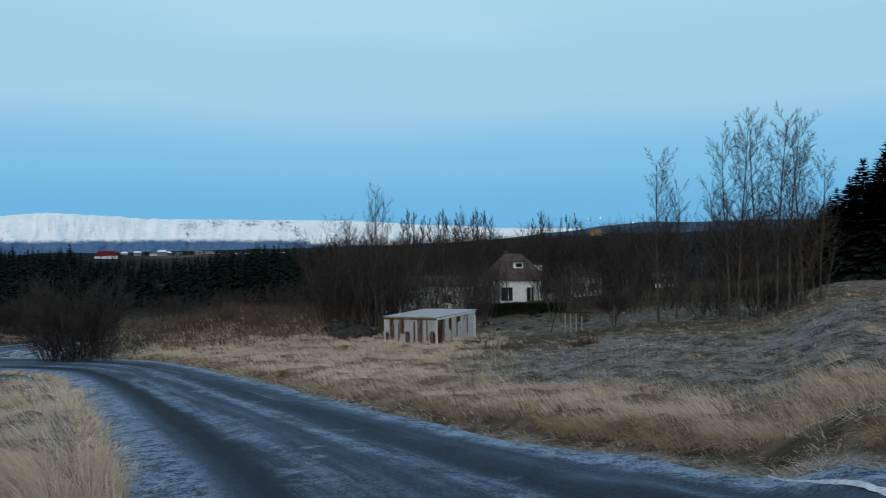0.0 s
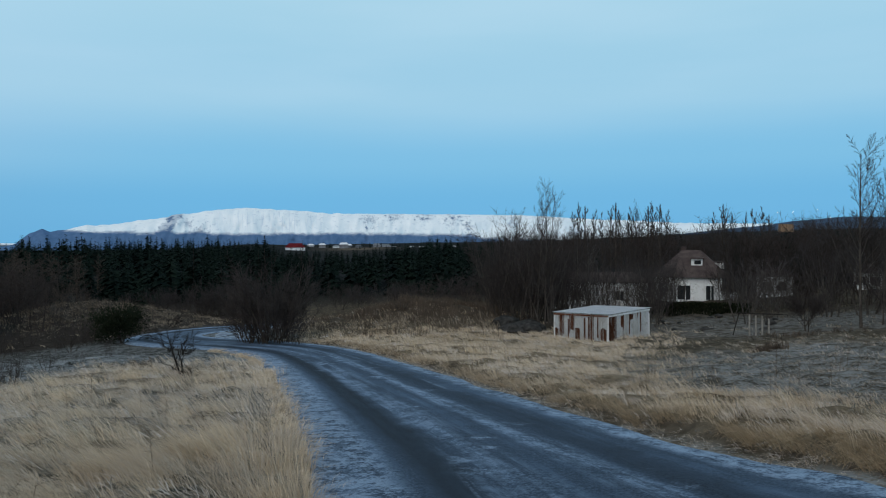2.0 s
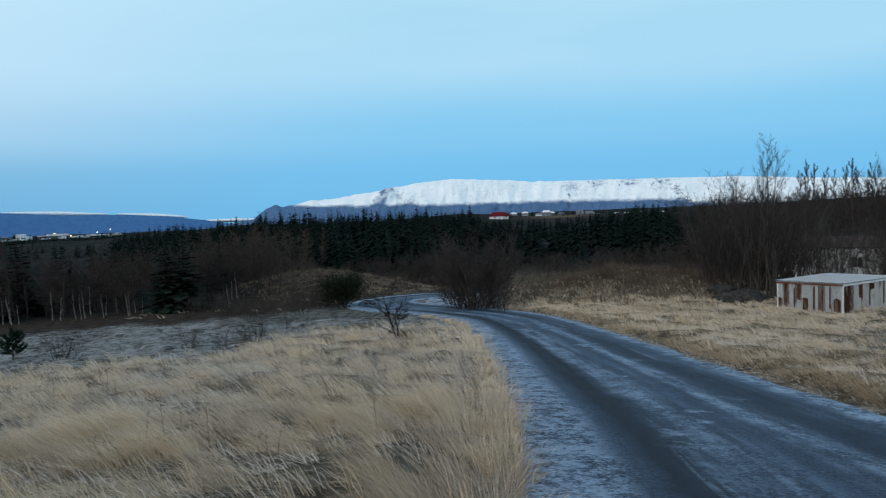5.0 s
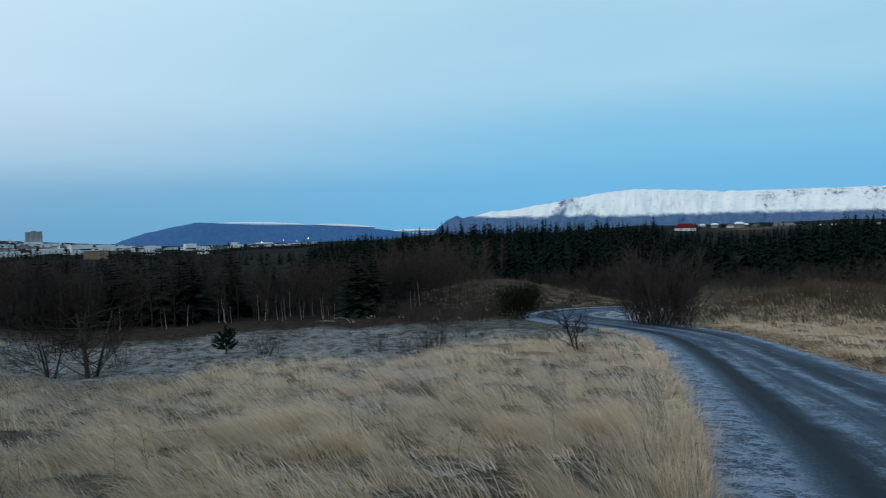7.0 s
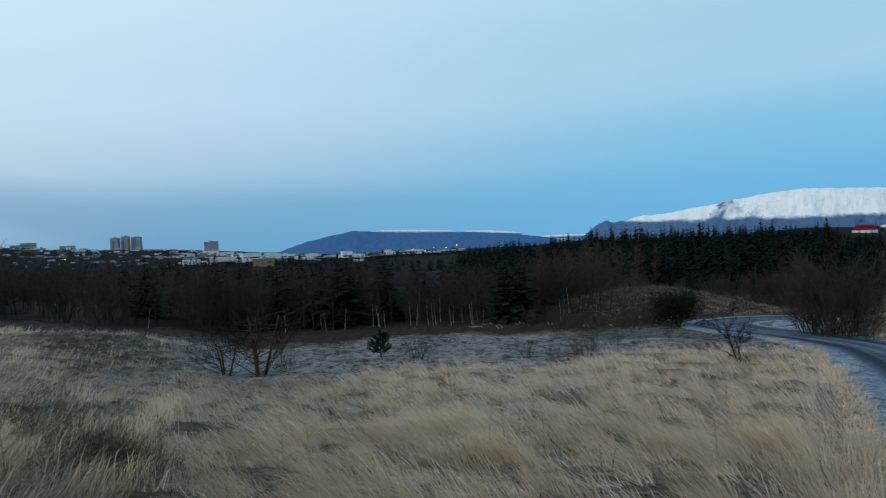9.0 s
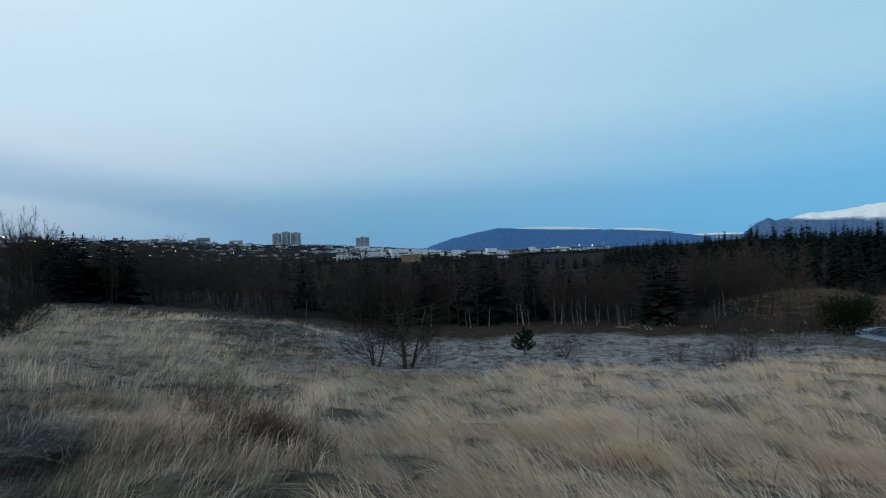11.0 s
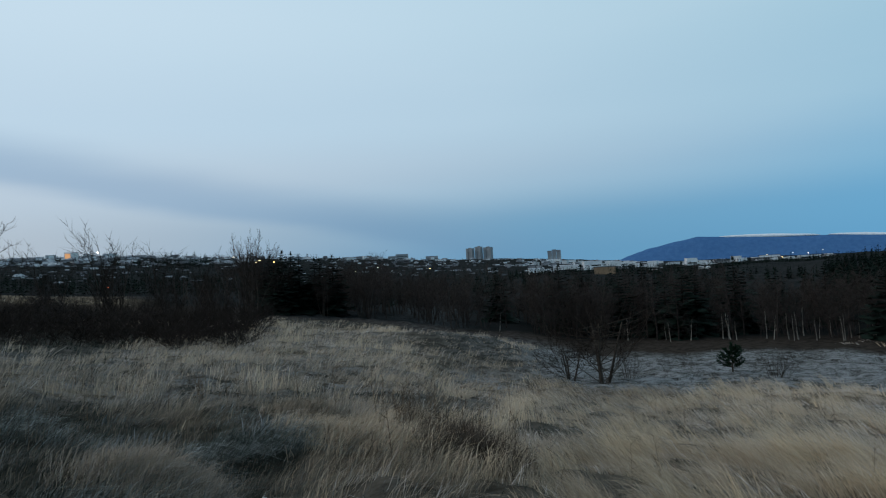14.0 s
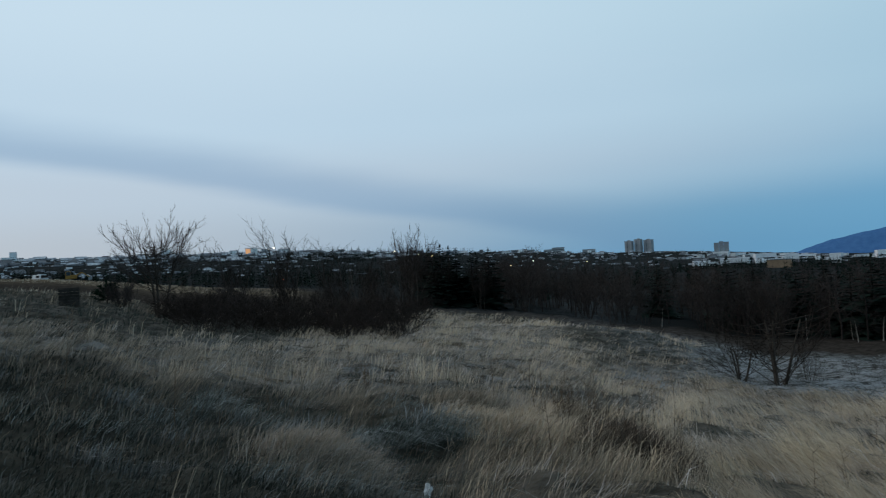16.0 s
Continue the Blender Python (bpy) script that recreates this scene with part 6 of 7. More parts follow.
def litter():
    """A crumpled scrap of plastic sheet."""
    bm = bmesh.new()
    bmesh.ops.create_grid(bm, x_segments=9, y_segments=9, size=0.05)
    for v in bm.verts:
        x, y = v.co.x, v.co.y
        ragged = 1 + 0.5 * noise.noise(Vector((x * 30, y * 30, 2)))
        v.co = Vector((x * 0.75 * ragged, 0.03 * noise.noise(Vector((x * 28, y * 28, 7))) + 0.25 * abs(x), y * 1.25 * ragged))
    bmesh.ops.solidify(bm, geom=bm.faces[:], thickness=0.002)
    me = bpy.data.meshes.new("plastic_litter")
    bm.to_mesh(me)
    bm.free()
    me.materials.append(M_PLASTIC)
    ob = new("plastic_litter", me)
    x, y = at(97.9, 7.35)
    ob.matrix_basis = pose(x, y, land(x, y) + 0.10, -20, 15, 98)
    tagged(ob, "crumpled white plastic litter in the dark grass", "litter")


litter()


def snow_edge():
    """Frozen snow left along the far edge of the road."""
    verts, faces, m, n = [], [], 5, 40
    for k in range(n + 1):
        u0 = k / n
        b = -34 + 10 * u0
        d = 5.98 + 0.17 * u0 + 1.55 * u0 * u0
        w = 0.11 * (1 - u0) ** 0.9 + 0.012 + 0.05 * (1 - u0) * noise.noise(Vector((k * 0.5, 0, 1)))
        for j in range(m):
            u = (j / (m - 1) - 0.5) * 2
            x, y = at(b, d + u * w * (1 + 0.3 * noise.noise(Vector((k * 0.6, j, 0)))))
            verts.append((x, y, smooth_land(b, d) + 0.078 + 0.012 * (1 - u * u) + 0.006 * noise.noise(Vector((k * 0.9, j * 2.0, 4)))))
    for k in range(n):
        faces += [(k * m + j, (k + 1) * m + j, (k + 1) * m + j + 1, k * m + j + 1) for j in range(m - 1)]
    ob = mesh_object("snow_strip", verts, faces, M_OLDSNOW)
    tagged(ob, "strip of frozen snow along the road's edge", "snow", kind="structure")


snow_edge()

def snow_patch():
    """Trodden old snow on the island inside the bend."""
    verts, faces, n, m = [], [], 40, 7
    cx, cy = at(29.6, 56.3)
    for j in range(m):
        for k in range(n):
            a = 2 * math.pi * k / n
            r = j / (m - 1) * (1 + 0.35 * noise.noise(Vector((math.cos(a) * 1.4, math.sin(a) * 1.4, 5))))
            p, q = 2.3 * r * math.cos(a), 3.4 * r * math.sin(a)
            x, y = cx + p * 0.87 - q * 0.5, cy + p * 0.5 + q * 0.87
            verts.append((x, y, land(x, y) + (0.05 if j < m - 1 else -0.03) + 0.05 * noise.noise(Vector((x * 1.5, y * 1.5, 3)))))
    for j in range(m - 1):
        faces += [(j * n + k, j * n + (k + 1) % n, (j + 1) * n + (k + 1) % n, (j + 1) * n + k) for k in range(n)]
    tagged(mesh_object("snow_patch", verts, faces, M_TRODDEN), "patch of old trodden snow inside the bend", "snow", kind="structure")


snow_patch()
# ---- grass ----
def blades(name, label, spots, mat, seed, per, category="grass"):
    """One mass of bent blades; spots: x, y, z, height, spread, lean angle, lean amount, width, frost, tint, fade."""
    g = np.random.default_rng(seed)
    s = np.repeat(np.array(spots, dtype=np.float64), per, axis=0)
    n = len(s)
    r, a = s[:, 4] * np.sqrt(g.random(n)), g.random(n) * 2 * np.pi
    bx, by, bz = s[:, 0] + r * np.cos(a), s[:, 1] + r * np.sin(a), s[:, 2] - 0.06
    h = s[:, 3] * g.uniform(0.3, 1.2, n)
    la = s[:, 5] + g.normal(0, 0.3, n)
    bend = s[:, 6] * g.uniform(0.35, 1.4, n)
    lx, ly = np.cos(la) * bend * h, np.sin(la) * bend * h
    fa = g.random(n) * np.pi
    wx, wy = np.cos(fa) * s[:, 7], np.sin(fa) * s[:, 7]
    v = np.empty((n, 5, 3))
    v[:, 0] = np.stack([bx - wx, by - wy, bz], 1)
    v[:, 1] = np.stack([bx + wx, by + wy, bz], 1)
    mz = bz + h * (0.62 - 0.12 * bend)
    v[:, 2] = np.stack([bx + lx * 0.35 - wx * 0.75, by + ly * 0.35 - wy * 0.75, mz], 1)
    v[:, 3] = np.stack([bx + lx * 0.35 + wx * 0.75, by + ly * 0.35 + wy * 0.75, mz], 1)
    v[:, 4] = np.stack([bx + lx, by + ly, bz + h * np.clip(1.0 - 0.45 * bend, 0.12, 1)], 1)
    base = np.arange(n)[:, None] * 5
    idx = np.concatenate([base + np.array([[0, 1, 3]]), base + np.array([[0, 3, 2]]), base + np.array([[2, 3, 4]])], 1).reshape(-1)
    me = bpy.data.meshes.new(name)
    me.vertices.add(n * 5)
    me.vertices.foreach_set("co", v.astype(np.float32).ravel())
    me.loops.add(n * 9)
    me.loops.foreach_set("vertex_index", idx.astype(np.int32))
    me.polygons.add(n * 3)
    me.polygons.foreach_set("loop_start", np.arange(0, n * 9, 3, dtype=np.int32))
    me.polygons.foreach_set("loop_total", np.full(n * 3, 3, dtype=np.int32))
    me.update(calc_edges=True)
    tint = np.zeros((n, 5, 4), dtype=np.float32)
    tint[:, :, 0] = np.clip(s[:, 9] + g.uniform(-0.4, 0.4, n), 0, 1)[:, None]
    tint[:, :, 1] = np.clip(s[:, 8] * g.uniform(0.3, 1.5, n), 0, 1)[:, None]
    tint[:, :, 2] = np.clip(s[:, 10], 0, 1)[:, None]
    tint[:, :, 3] = 1
    lay = me.color_attributes.new("tint", "FLOAT_COLOR", "POINT")
    lay.data.foreach_set("color", tint.ravel())
    me.materials.append(mat)
    ob = new(name, me)
    tagged(ob, label, category, kind="stuff")


def sward(name, label, spots, mat, seed, bends, category="grass"):
    """Tussocks of long arching blades; spots: x, y, z, length, radius, lean, droop, width, frost, tint, fade, rise, count."""
    g = np.random.default_rng(seed)
    s = np.array(spots, dtype=np.float64)
    s = np.repeat(s, s[:, 12].astype(int), axis=0)
    n, m = len(s), bends
    r, a = s[:, 4] * np.sqrt(g.random(n)), g.random(n) * 2 * np.pi
    ox, oy = r * np.cos(a), r * np.sin(a)
    length = s[:, 3] * g.uniform(0.45, 1.15, n)
    lean = s[:, 5] + g.normal(0, 0.22, n)
    dx, dy = np.cos(lean) + 0.5 * ox / s[:, 4], np.sin(lean) + 0.5 * oy / s[:, 4]
    k = np.hypot(dx, dy) + 1e-6
    dx, dy = dx / k, dy / k
    first, turn = s[:, 11] * g.uniform(0.5, 1.5, n), s[:, 6] * g.uniform(0.6, 1.3, n)
    px, py, pz = s[:, 0] + ox, s[:, 1] + oy, s[:, 2] - 0.04
    ground = pz.copy()
    face = g.random(n) * np.pi
    wx, wy = np.cos(face) * s[:, 7], np.sin(face) * s[:, 7]
    v = np.empty((n, 2 * m + 1, 3))
    for j in range(m):
        slim = 1.0 - 0.55 * j / m
        v[:, 2 * j] = np.stack([px - wx * slim, py - wy * slim, pz], 1)
        v[:, 2 * j + 1] = np.stack([px + wx * slim, py + wy * slim, pz], 1)
        phi = first + turn * (j + 0.5) / m
        step = length / m
        px, py = px + np.sin(phi) * step * dx, py + np.sin(phi) * step * dy
        pz = np.maximum(pz + np.cos(phi) * step, ground + 0.02 * (j + 1) - 0.25 * np.maximum(0, phi - 1.6))
    v[:, 2 * m] = np.stack([px, py, pz], 1)
    nv = 2 * m + 1
    tri = []
    for j in range(m - 1):
        tri += [(2 * j, 2 * j + 1, 2 * j + 3), (2 * j, 2 * j + 3, 2 * j + 2)]
    tri.append((2 * m - 2, 2 * m - 1, 2 * m))
    idx = (np.arange(n)[:, None, None] * nv + np.array(tri)[None]).reshape(-1)
    me = bpy.data.meshes.new(name)
    me.vertices.add(n * nv)
    me.vertices.foreach_set("co", v.astype(np.float32).ravel())
    me.loops.add(len(idx))
    me.loops.foreach_set("vertex_index", idx.astype(np.int32))
    me.polygons.add(len(idx) // 3)
    me.polygons.foreach_set("loop_start", np.arange(0, len(idx), 3, dtype=np.int32))
    me.polygons.foreach_set("loop_total", np.full(len(idx) // 3, 3, dtype=np.int32))
    me.update(calc_edges=True)
    tint = np.ones((n, nv, 4), dtype=np.float32)
    for c, (col, low, high, add) in enumerate(((9, 1, 1, 0.22), (8, 0.5, 1.4, 0), (10, 0.6, 1.3, 0))):
        tint[:, :, c] = np.clip(s[:, col] * g.uniform(low, high, n) + g.uniform(-add, add, n), 0, 1)[:, None]
    lay = me.color_attributes.new("tint", "FLOAT_COLOR", "POINT")
    lay.data.foreach_set("color", tint.ravel())
    me.materials.append(mat)
    tagged(new(name, me), label, category, kind="stuff")


M_MAT = tinted("frosted_mat", (0.034, 0.046, 0.038), (0.085, 0.10, 0.085), 0.85, (0.46, 0.50, 0.50), (0.016, 0.024, 0.020))


def to_road(x, y):
    """The direction, as an angle, to the nearest point of the road's line."""
    q = LINE_XY[((LINE_XY[:, 0] - x) ** 2 + (LINE_XY[:, 1] - y) ** 2).argmin()]
    return math.atan2(q[1] - y, q[0] - x)


def combed(b):
    """The way the wind has combed the near side's grass: across the slope, but back towards the road at both ends."""
    left = span(b, 17, 34) * (1 - span(b, 72, 84))
    return math.radians(b) + 0.6 + (math.pi - 1.0) * left


def tussocks():
    """The combed tall grass on both sides of the road, in tussocks with darker gaps."""
    rng = random.Random(41)
    near, mid = [], []

    def tussock_at(x, y):
        b, d = polar(x, y)
        off = from_road(x, y) - HALF
        if not -38 < b < 133 or off < -0.05 or d < 2.2:
            return
        clump, patch = tussock(x, y)
        frost, straw, soil = cover(b, d, off + HALF)
        far_side = b < 24.5
        if rng.random() > straw * (1.9 if far_side and off < 1.5 else 1.15):
            return
        if far_side and off > 4.5 and rng.random() < 0.85 * (1 - span(b, -7, 2)):
            return
        side_l = span(b, 76, 90)
        fringe = 1 - span(off, 0.3, 1.6)
        gap = -0.30 + 0.52 * (1 - span(d, 7, 13)) * (1 - fringe)
        if (clump < gap and far_side) or clump < gap - 0.38 or (far_side and off < 0.7 + 0.25 * clump):
            return
        lying = clump < gap                                  # flat frosty grass between the tussocks
        crest = span(clump, -0.3, 0.7)
        if far_side:
            brink = off < 1.25                                # blades that hang over the brink of the verge
            lean = to_road(x, y) - 0.3 if brink else to_road(x, y) - 0.6 + 0.9 * patch
            length = 0.46 if brink else 0.28 + 0.18 * crest
            droop = 2.1 if brink else 1.0 + 0.6 * rng.random()
            darken, ice = (0.14 + 0.2 * rng.random(), 0.06) if brink else (0.05 + 0.10 * rng.random(), 0.25 + 0.4 * (1 - crest))
        else:
            lean = combed(b) + 0.4 * patch + 0.25 * clump + 0.9 * side_l * patch
            length = (0.44 + 0.30 * crest) * (1 - 0.42 * span(b, 70, 84))
            droop = (1.25 + 0.5 * rng.random()) * (1 - 0.25 * side_l)
            if lying:
                length, droop = 0.24 + 0.14 * rng.random(), 1.9
            ice = 0.12 * lying + 0.16 + 0.26 * (1 - crest) + 0.35 * max(0, patch) * (1 - side_l) + 0.12 * side_l
            # hollows and the nearest blades take a darker colour for shade between tussocks
            darken = 0.10 + 0.3 * lying + 0.22 * (1 - crest) + 0.16 * span(b, 60, 76) + 0.18 * side_l + 0.25 * (1 - span(d, 6, 11)) + 0.22 * span(b, 74, 82) * (1 - span(d, 9, 14)) + 0.12 * span(b, 104, 116) * (1 - span(d, 12, 15)) + 0.28 * span(b, 89, 97) * (1 - span(d, 17, 24)) - 0.02 * side_l * span(d, 12, 15) * (1 - span(d, 26, 32)) + 0.38 * span(b, 58, 68) * (1 - span(b, 80, 88)) * span(d, 20, 26)
        row = (x, y, land(x, y), length * rng.uniform(0.8, 1.2), 0.17 + 0.05 * crest + 0.004 * d, lean + rng.gauss(0, 0.12), droop, 0.0009 + 0.00019 * d, ice + 0.1 * span(d, 12, 20), 0.50 + 0.32 * clump + 0.1 * patch + 0.12 * span(d, 10, 18) - 0.22 * (1 - span(b, 32, 46)) - (0.2 if far_side and off < 1.25 else 0.0), darken, 0.30, 1)
        if d < 13:
            near.append((*row[:12], int(96 + 30 * crest) if not lying else 38))
        else:
            mid.append((*row[:12], int(62 - 30 * span(d, 14, 34))))

    step = 0.40
    for i in range(-35, 36):
        for j in range(-35, 36):
            x, y = (i + rng.uniform(-0.45, 0.45)) * step, (j + rng.uniform(-0.45, 0.45)) * step
            if math.hypot(x, y) < 13:
                tussock_at(x, y)
    step = 0.62
    for i in range(-62, 46):
        for j in range(-36, 78):
            x, y = (i + rng.uniform(-0.45, 0.45)) * step, (j + rng.uniform(-0.45, 0.45)) * step
            d = math.hypot(x, y)
            if 13 <= d < 23 or (23 <= d < 46 and rng.random() < 1.25 - d / 46):
                tussock_at(x, y)
    for k in range(0, 130):                                  # overhanging edge of the far verge
        for n in range(2):
            p, q = LINE[k], LINE[k + 1]
            t = (q - p).normalized()
            a = HALF + 0.75 + 0.45 * rng.random()
            tussock_at(p.x + t.y * a + rng.gauss(0, 0.1), p.y - t.x * a + rng.gauss(0, 0.1))
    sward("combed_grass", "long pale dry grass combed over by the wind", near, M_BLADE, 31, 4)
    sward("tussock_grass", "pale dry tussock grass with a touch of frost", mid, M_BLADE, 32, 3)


tussocks()


def sow():
    rng = random.Random(17)
    tall, short, far, ridge = [], [], [], []

    def tuft(x, y, d, h, lean, bend, frost, tint, darken, spread=0.12):
        tall.append((x, y, land(x, y), h, spread + 0.005 * d, lean, bend, 0.0013 + 0.00030 * d, frost, tint, darken))

    def turf(x, y, d, h, lean, frost, darken, spread=0.2):
        short.append((x, y, land(x, y), h, spread + 0.008 * d, lean, 0.9, 0.0012 + 0.0005 * d, frost, 0.5, darken))

    for k in range(55000):
        b = rng.uniform(-38, 133)
        d = 1.4 + 62 * rng.random() ** 1.75
        x, y = at(b, d)
        road = from_road(x, y)
        off = road - HALF
        clump, patch = tussock(x, y)
        if off < (0.05 if b < 24.5 else -0.08):
            if off > -1.0 and rng.random() < 0.4 * span(off, -1.0, 0):
                short.append((x, y, land(x, y) + 0.07, 0.09, 0.12, rng.uniform(0, 6.3), 1.0, 0.002 + 0.0003 * d, 0.5, 0.6, 0.0))
            continue
        frost, straw, soil = cover(b, d, road)
        low = rng.random()
        if b < 24.5:                                        # far side of the road
            lean = 3.1 + 0.8 * patch + 0.5 * clump
            open_f = (1 - span(b, -6, 3)) * span(off, 2.8, 5.5)       # frosty field
            if off < 0.9:
                if clump > -0.25 + 0.3 * rng.random():
                    tuft(x, y, d, 0.09 + 0.08 * rng.random(), 3.5 + rng.gauss(0, 0.6), 1.6 + 0.4 * rng.random(), 0.5 + 0.4 * rng.random(), 0.5 * rng.random(), 0.15 * rng.random(), 0.14)
                continue
            if low < straw * (1 - 0.86 * open_f) * (0.85 + 0.4 * patch) and clump > -0.45:
                if d < 30 and rng.random() < 0.7:
                    continue
                mat_ = span(clump, 0.25, -0.3)
                tuft(x, y, d, (0.24 + 0.18 * rng.random() + 0.14 * clump) * (1 - 0.3 * open_f), lean, 0.8 + 1.3 * mat_, 0.16 + 0.7 * mat_ + 0.3 * open_f, 0.45 + 0.4 * clump, rng.uniform(0.0, 0.2) + 0.2 * open_f)
            elif rng.random() < 0.9 and soil < 0.6:
                if open_f > 0.3 and patch + 0.6 * clump > -0.15 and d < 42:
                    tuft(x, y, d, 0.14 + 0.06 * rng.random(), lean + rng.gauss(0, 0.8), 1.7, 0.4 + 0.3 * rng.random(), 0.3, 0.2 + 0.3 * rng.random())
                else:
                    turf(x, y, d, 0.06 + 0.06 * rng.random() + 0.05 * max(0, clump), lean + 1.2 * clump, min(1, 0.25 + 0.8 * frost * (0.9 + 0.3 * clump)), 0.25 * rng.random() * (clump < 0.1))
            continue
        lean = combed(b) + 0.4 * patch + 0.2 * clump
        side_l = span(b, 76, 92)                             # the open slope, greyer
        near_road = 1 - span(off, 0.3, 2.2)
        if low < straw * (1.0 + 0.35 * patch):
            mat_ = span(clump, 0.08, -0.3) * (1 - 0.75 * near_road)
            if clump < -0.42 and near_road < 0.3:
                # gaps filled with darkened turf, for the shade under the tufts
                for n in range(2 if d < 22 else 1):
                    turf(x + rng.gauss(0, 0.15), y + rng.gauss(0, 0.15), d, 0.09 + 0.06 * rng.random(), lean, 0.45 * rng.random() ** 2, rng.uniform(0.5, 1.0), 0.16)
                continue
            if rng.random() < (0.75 if d < 23 else 0.4) * (1 - span(d, 34, 46)):
                continue
            h = 0.24 + 0.16 * rng.random() + 0.42 * max(0.0, clump) + 0.06 * patch + 0.12 * mat_
            bend = 0.9 + 0.35 * rng.random() + 1.0 * mat_ + 0.3 * near_road - 0.3 * side_l * (1 - mat_)
            ice = 0.2 - 0.08 * span(b, 60, 78) + 0.12 * side_l + 0.75 * mat_ + 0.25 * frost + 0.15 * max(0, -patch) + 0.5 * max(0, patch - 0.1) * (1 - side_l)
            darken = 0.06 + 0.15 * span(b, 60, 76) + 0.2 * side_l + 0.2 * span(b, 100, 118) + 0.45 * span(b, 104, 111) * span(d, 26, 31) + 0.1 * span(b, 76, 84) * (1 - span(d, 13, 18)) - 0.12 * clump + 0.38 * span(b, 58, 68) * (1 - span(b, 80, 88)) * span(d, 20, 26)
            tuft(x, y, d, h * (0.72 + 0.28 * span(off, 0, 0.5)), lean, bend, ice, 0.50 + 0.45 * clump + 0.15 * patch, darken * rng.uniform(0.6, 1.2))
        elif soil < 0.6:
            if b > 98 and d > 18:                           # dull heath before the thicket
                turf(x, y, d, 0.16 + 0.16 * rng.random(), lean + rng.gauss(0, 0.5), 0.25 * rng.random() ** 2, rng.uniform(0.45, 1.0))
            elif b > 76 and d > 24 and rng.random() < 0.4:
                tuft(x, y, d, 0.22 + 0.1 * rng.random(), lean, 1.5, 0.4, 0.4, 0.45)
            else:
                hoar = 1.0 if d < 26 else 0.25 + 0.95 * (noise.noise(Vector((x * 1.3, y * 1.3, 6))) < 0.3 - 0.28 * span(b, 54, 66))
                turf(x, y, d, 0.09 + 0.09 * rng.random(), lean, hoar * min(1, 0.15 + frost * (0.75 + 0.4 * clump)), 0.3 * rng.random() + 0.8 * bell(b, d, 82.5, 41, 4.5, 4.5) * (clump < 0.25))
    for k in range(1200):                                   # tussocks hanging over the near verge
        i = rng.randrange(4, 110)
        p, q = LINE[i], LINE[i + 1]
        t = (q - p).normalized()
        lump = noise.noise(Vector((p.x * 0.9, p.y * 0.9, 2)))
        a = HALF + 0.05 + 0.55 * rng.random() + 0.25 * lump
        a = 0.1 - a
        x, y = p.x + (q.x - p.x) * rng.random() + t.y * a, p.y + (q.y - p.y) * rng.random() - t.x * a
        d = math.hypot(x, y)
        if lump < -0.28 or d < 4:
            continue
        tuft(x, y, d, 0.19 + 0.15 * rng.random() + 0.2 * lump, math.atan2(t.x, -t.y) + math.pi + rng.gauss(0, 0.45), rng.uniform(1.0, 1.9), 0.2 + 0.4 * rng.random() * (abs(a) < HALF + 0.25), 0.3 + 0.4 * rng.random(), 0.15 * rng.random(), 0.08)
    for k in range(21000):                                  # frosty grass in the dip, its dark turf colour deepened for the shade
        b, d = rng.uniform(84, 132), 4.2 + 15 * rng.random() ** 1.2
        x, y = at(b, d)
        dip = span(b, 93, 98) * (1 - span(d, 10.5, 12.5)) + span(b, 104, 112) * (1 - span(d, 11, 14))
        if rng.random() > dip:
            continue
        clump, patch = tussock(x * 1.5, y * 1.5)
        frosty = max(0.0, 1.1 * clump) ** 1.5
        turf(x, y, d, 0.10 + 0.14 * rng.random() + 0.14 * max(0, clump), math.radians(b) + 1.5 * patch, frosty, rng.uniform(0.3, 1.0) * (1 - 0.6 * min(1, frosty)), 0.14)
        if d > 7 and rng.random() < 0.06:
            tuft(x, y, d, rng.uniform(0.15, 0.38), math.radians(b) + rng.gauss(0, 0.8), 0.6, 0.3, 0.2, 0.7)
    for k in range(520):                                    # dark combed grass hanging over the lip of the ditch, frosted along its top
        b, d = rng.uniform(95, 104.5), 9.2 + 0.95 * rng.random()
        x, y = at(b, d)
        crest = span(d, 9.4, 9.6) * (noise.noise(Vector((x * 3, y * 3, 1))) > -0.1)
        ridge.append((x, y, land(x, y) + 0.03, rng.uniform(0.3, 0.55) if crest > 0.5 else rng.uniform(0.1, 0.2), 0.10, math.radians(b) - 0.5 + rng.gauss(0, 0.25), 1.9, 0.0026, (0.6 + 0.4 * rng.random() if k % 5 < 2 else 0.12) if crest > 0.5 else 0.15 * rng.random(), 0.5, 0.1 if crest > 0.5 else rng.uniform(0.2, 0.9)))
    for k in range(700):                                    # thin frosty wisps lying in the dip
        b, d = rng.gauss(108, 7), rng.uniform(7, 12)
        x, y = at(b, d)
        if noise.noise(Vector((x * 0.8, y * 0.8, 4))) > 0.05:
            ridge.append((x, y, land(x, y) + 0.06, rng.uniform(0.2, 0.4), 0.14, math.radians(b) - 0.3 + rng.gauss(0, 0.3), 1.5, 0.0024, 0.9 * rng.random(), 0.5, 0.3 * rng.random()))
    for k in range(3600):                                   # dark combed turf showing through the frost of the meadow and the knoll
        b, d = (rng.uniform(38, 86), rng.uniform(29, 54)) if k % 3 else (rng.gauss(81, 2.8), rng.gauss(39.5, 3))
        x, y = at(b, d)
        frost, straw, soil = cover(b, d, 20)
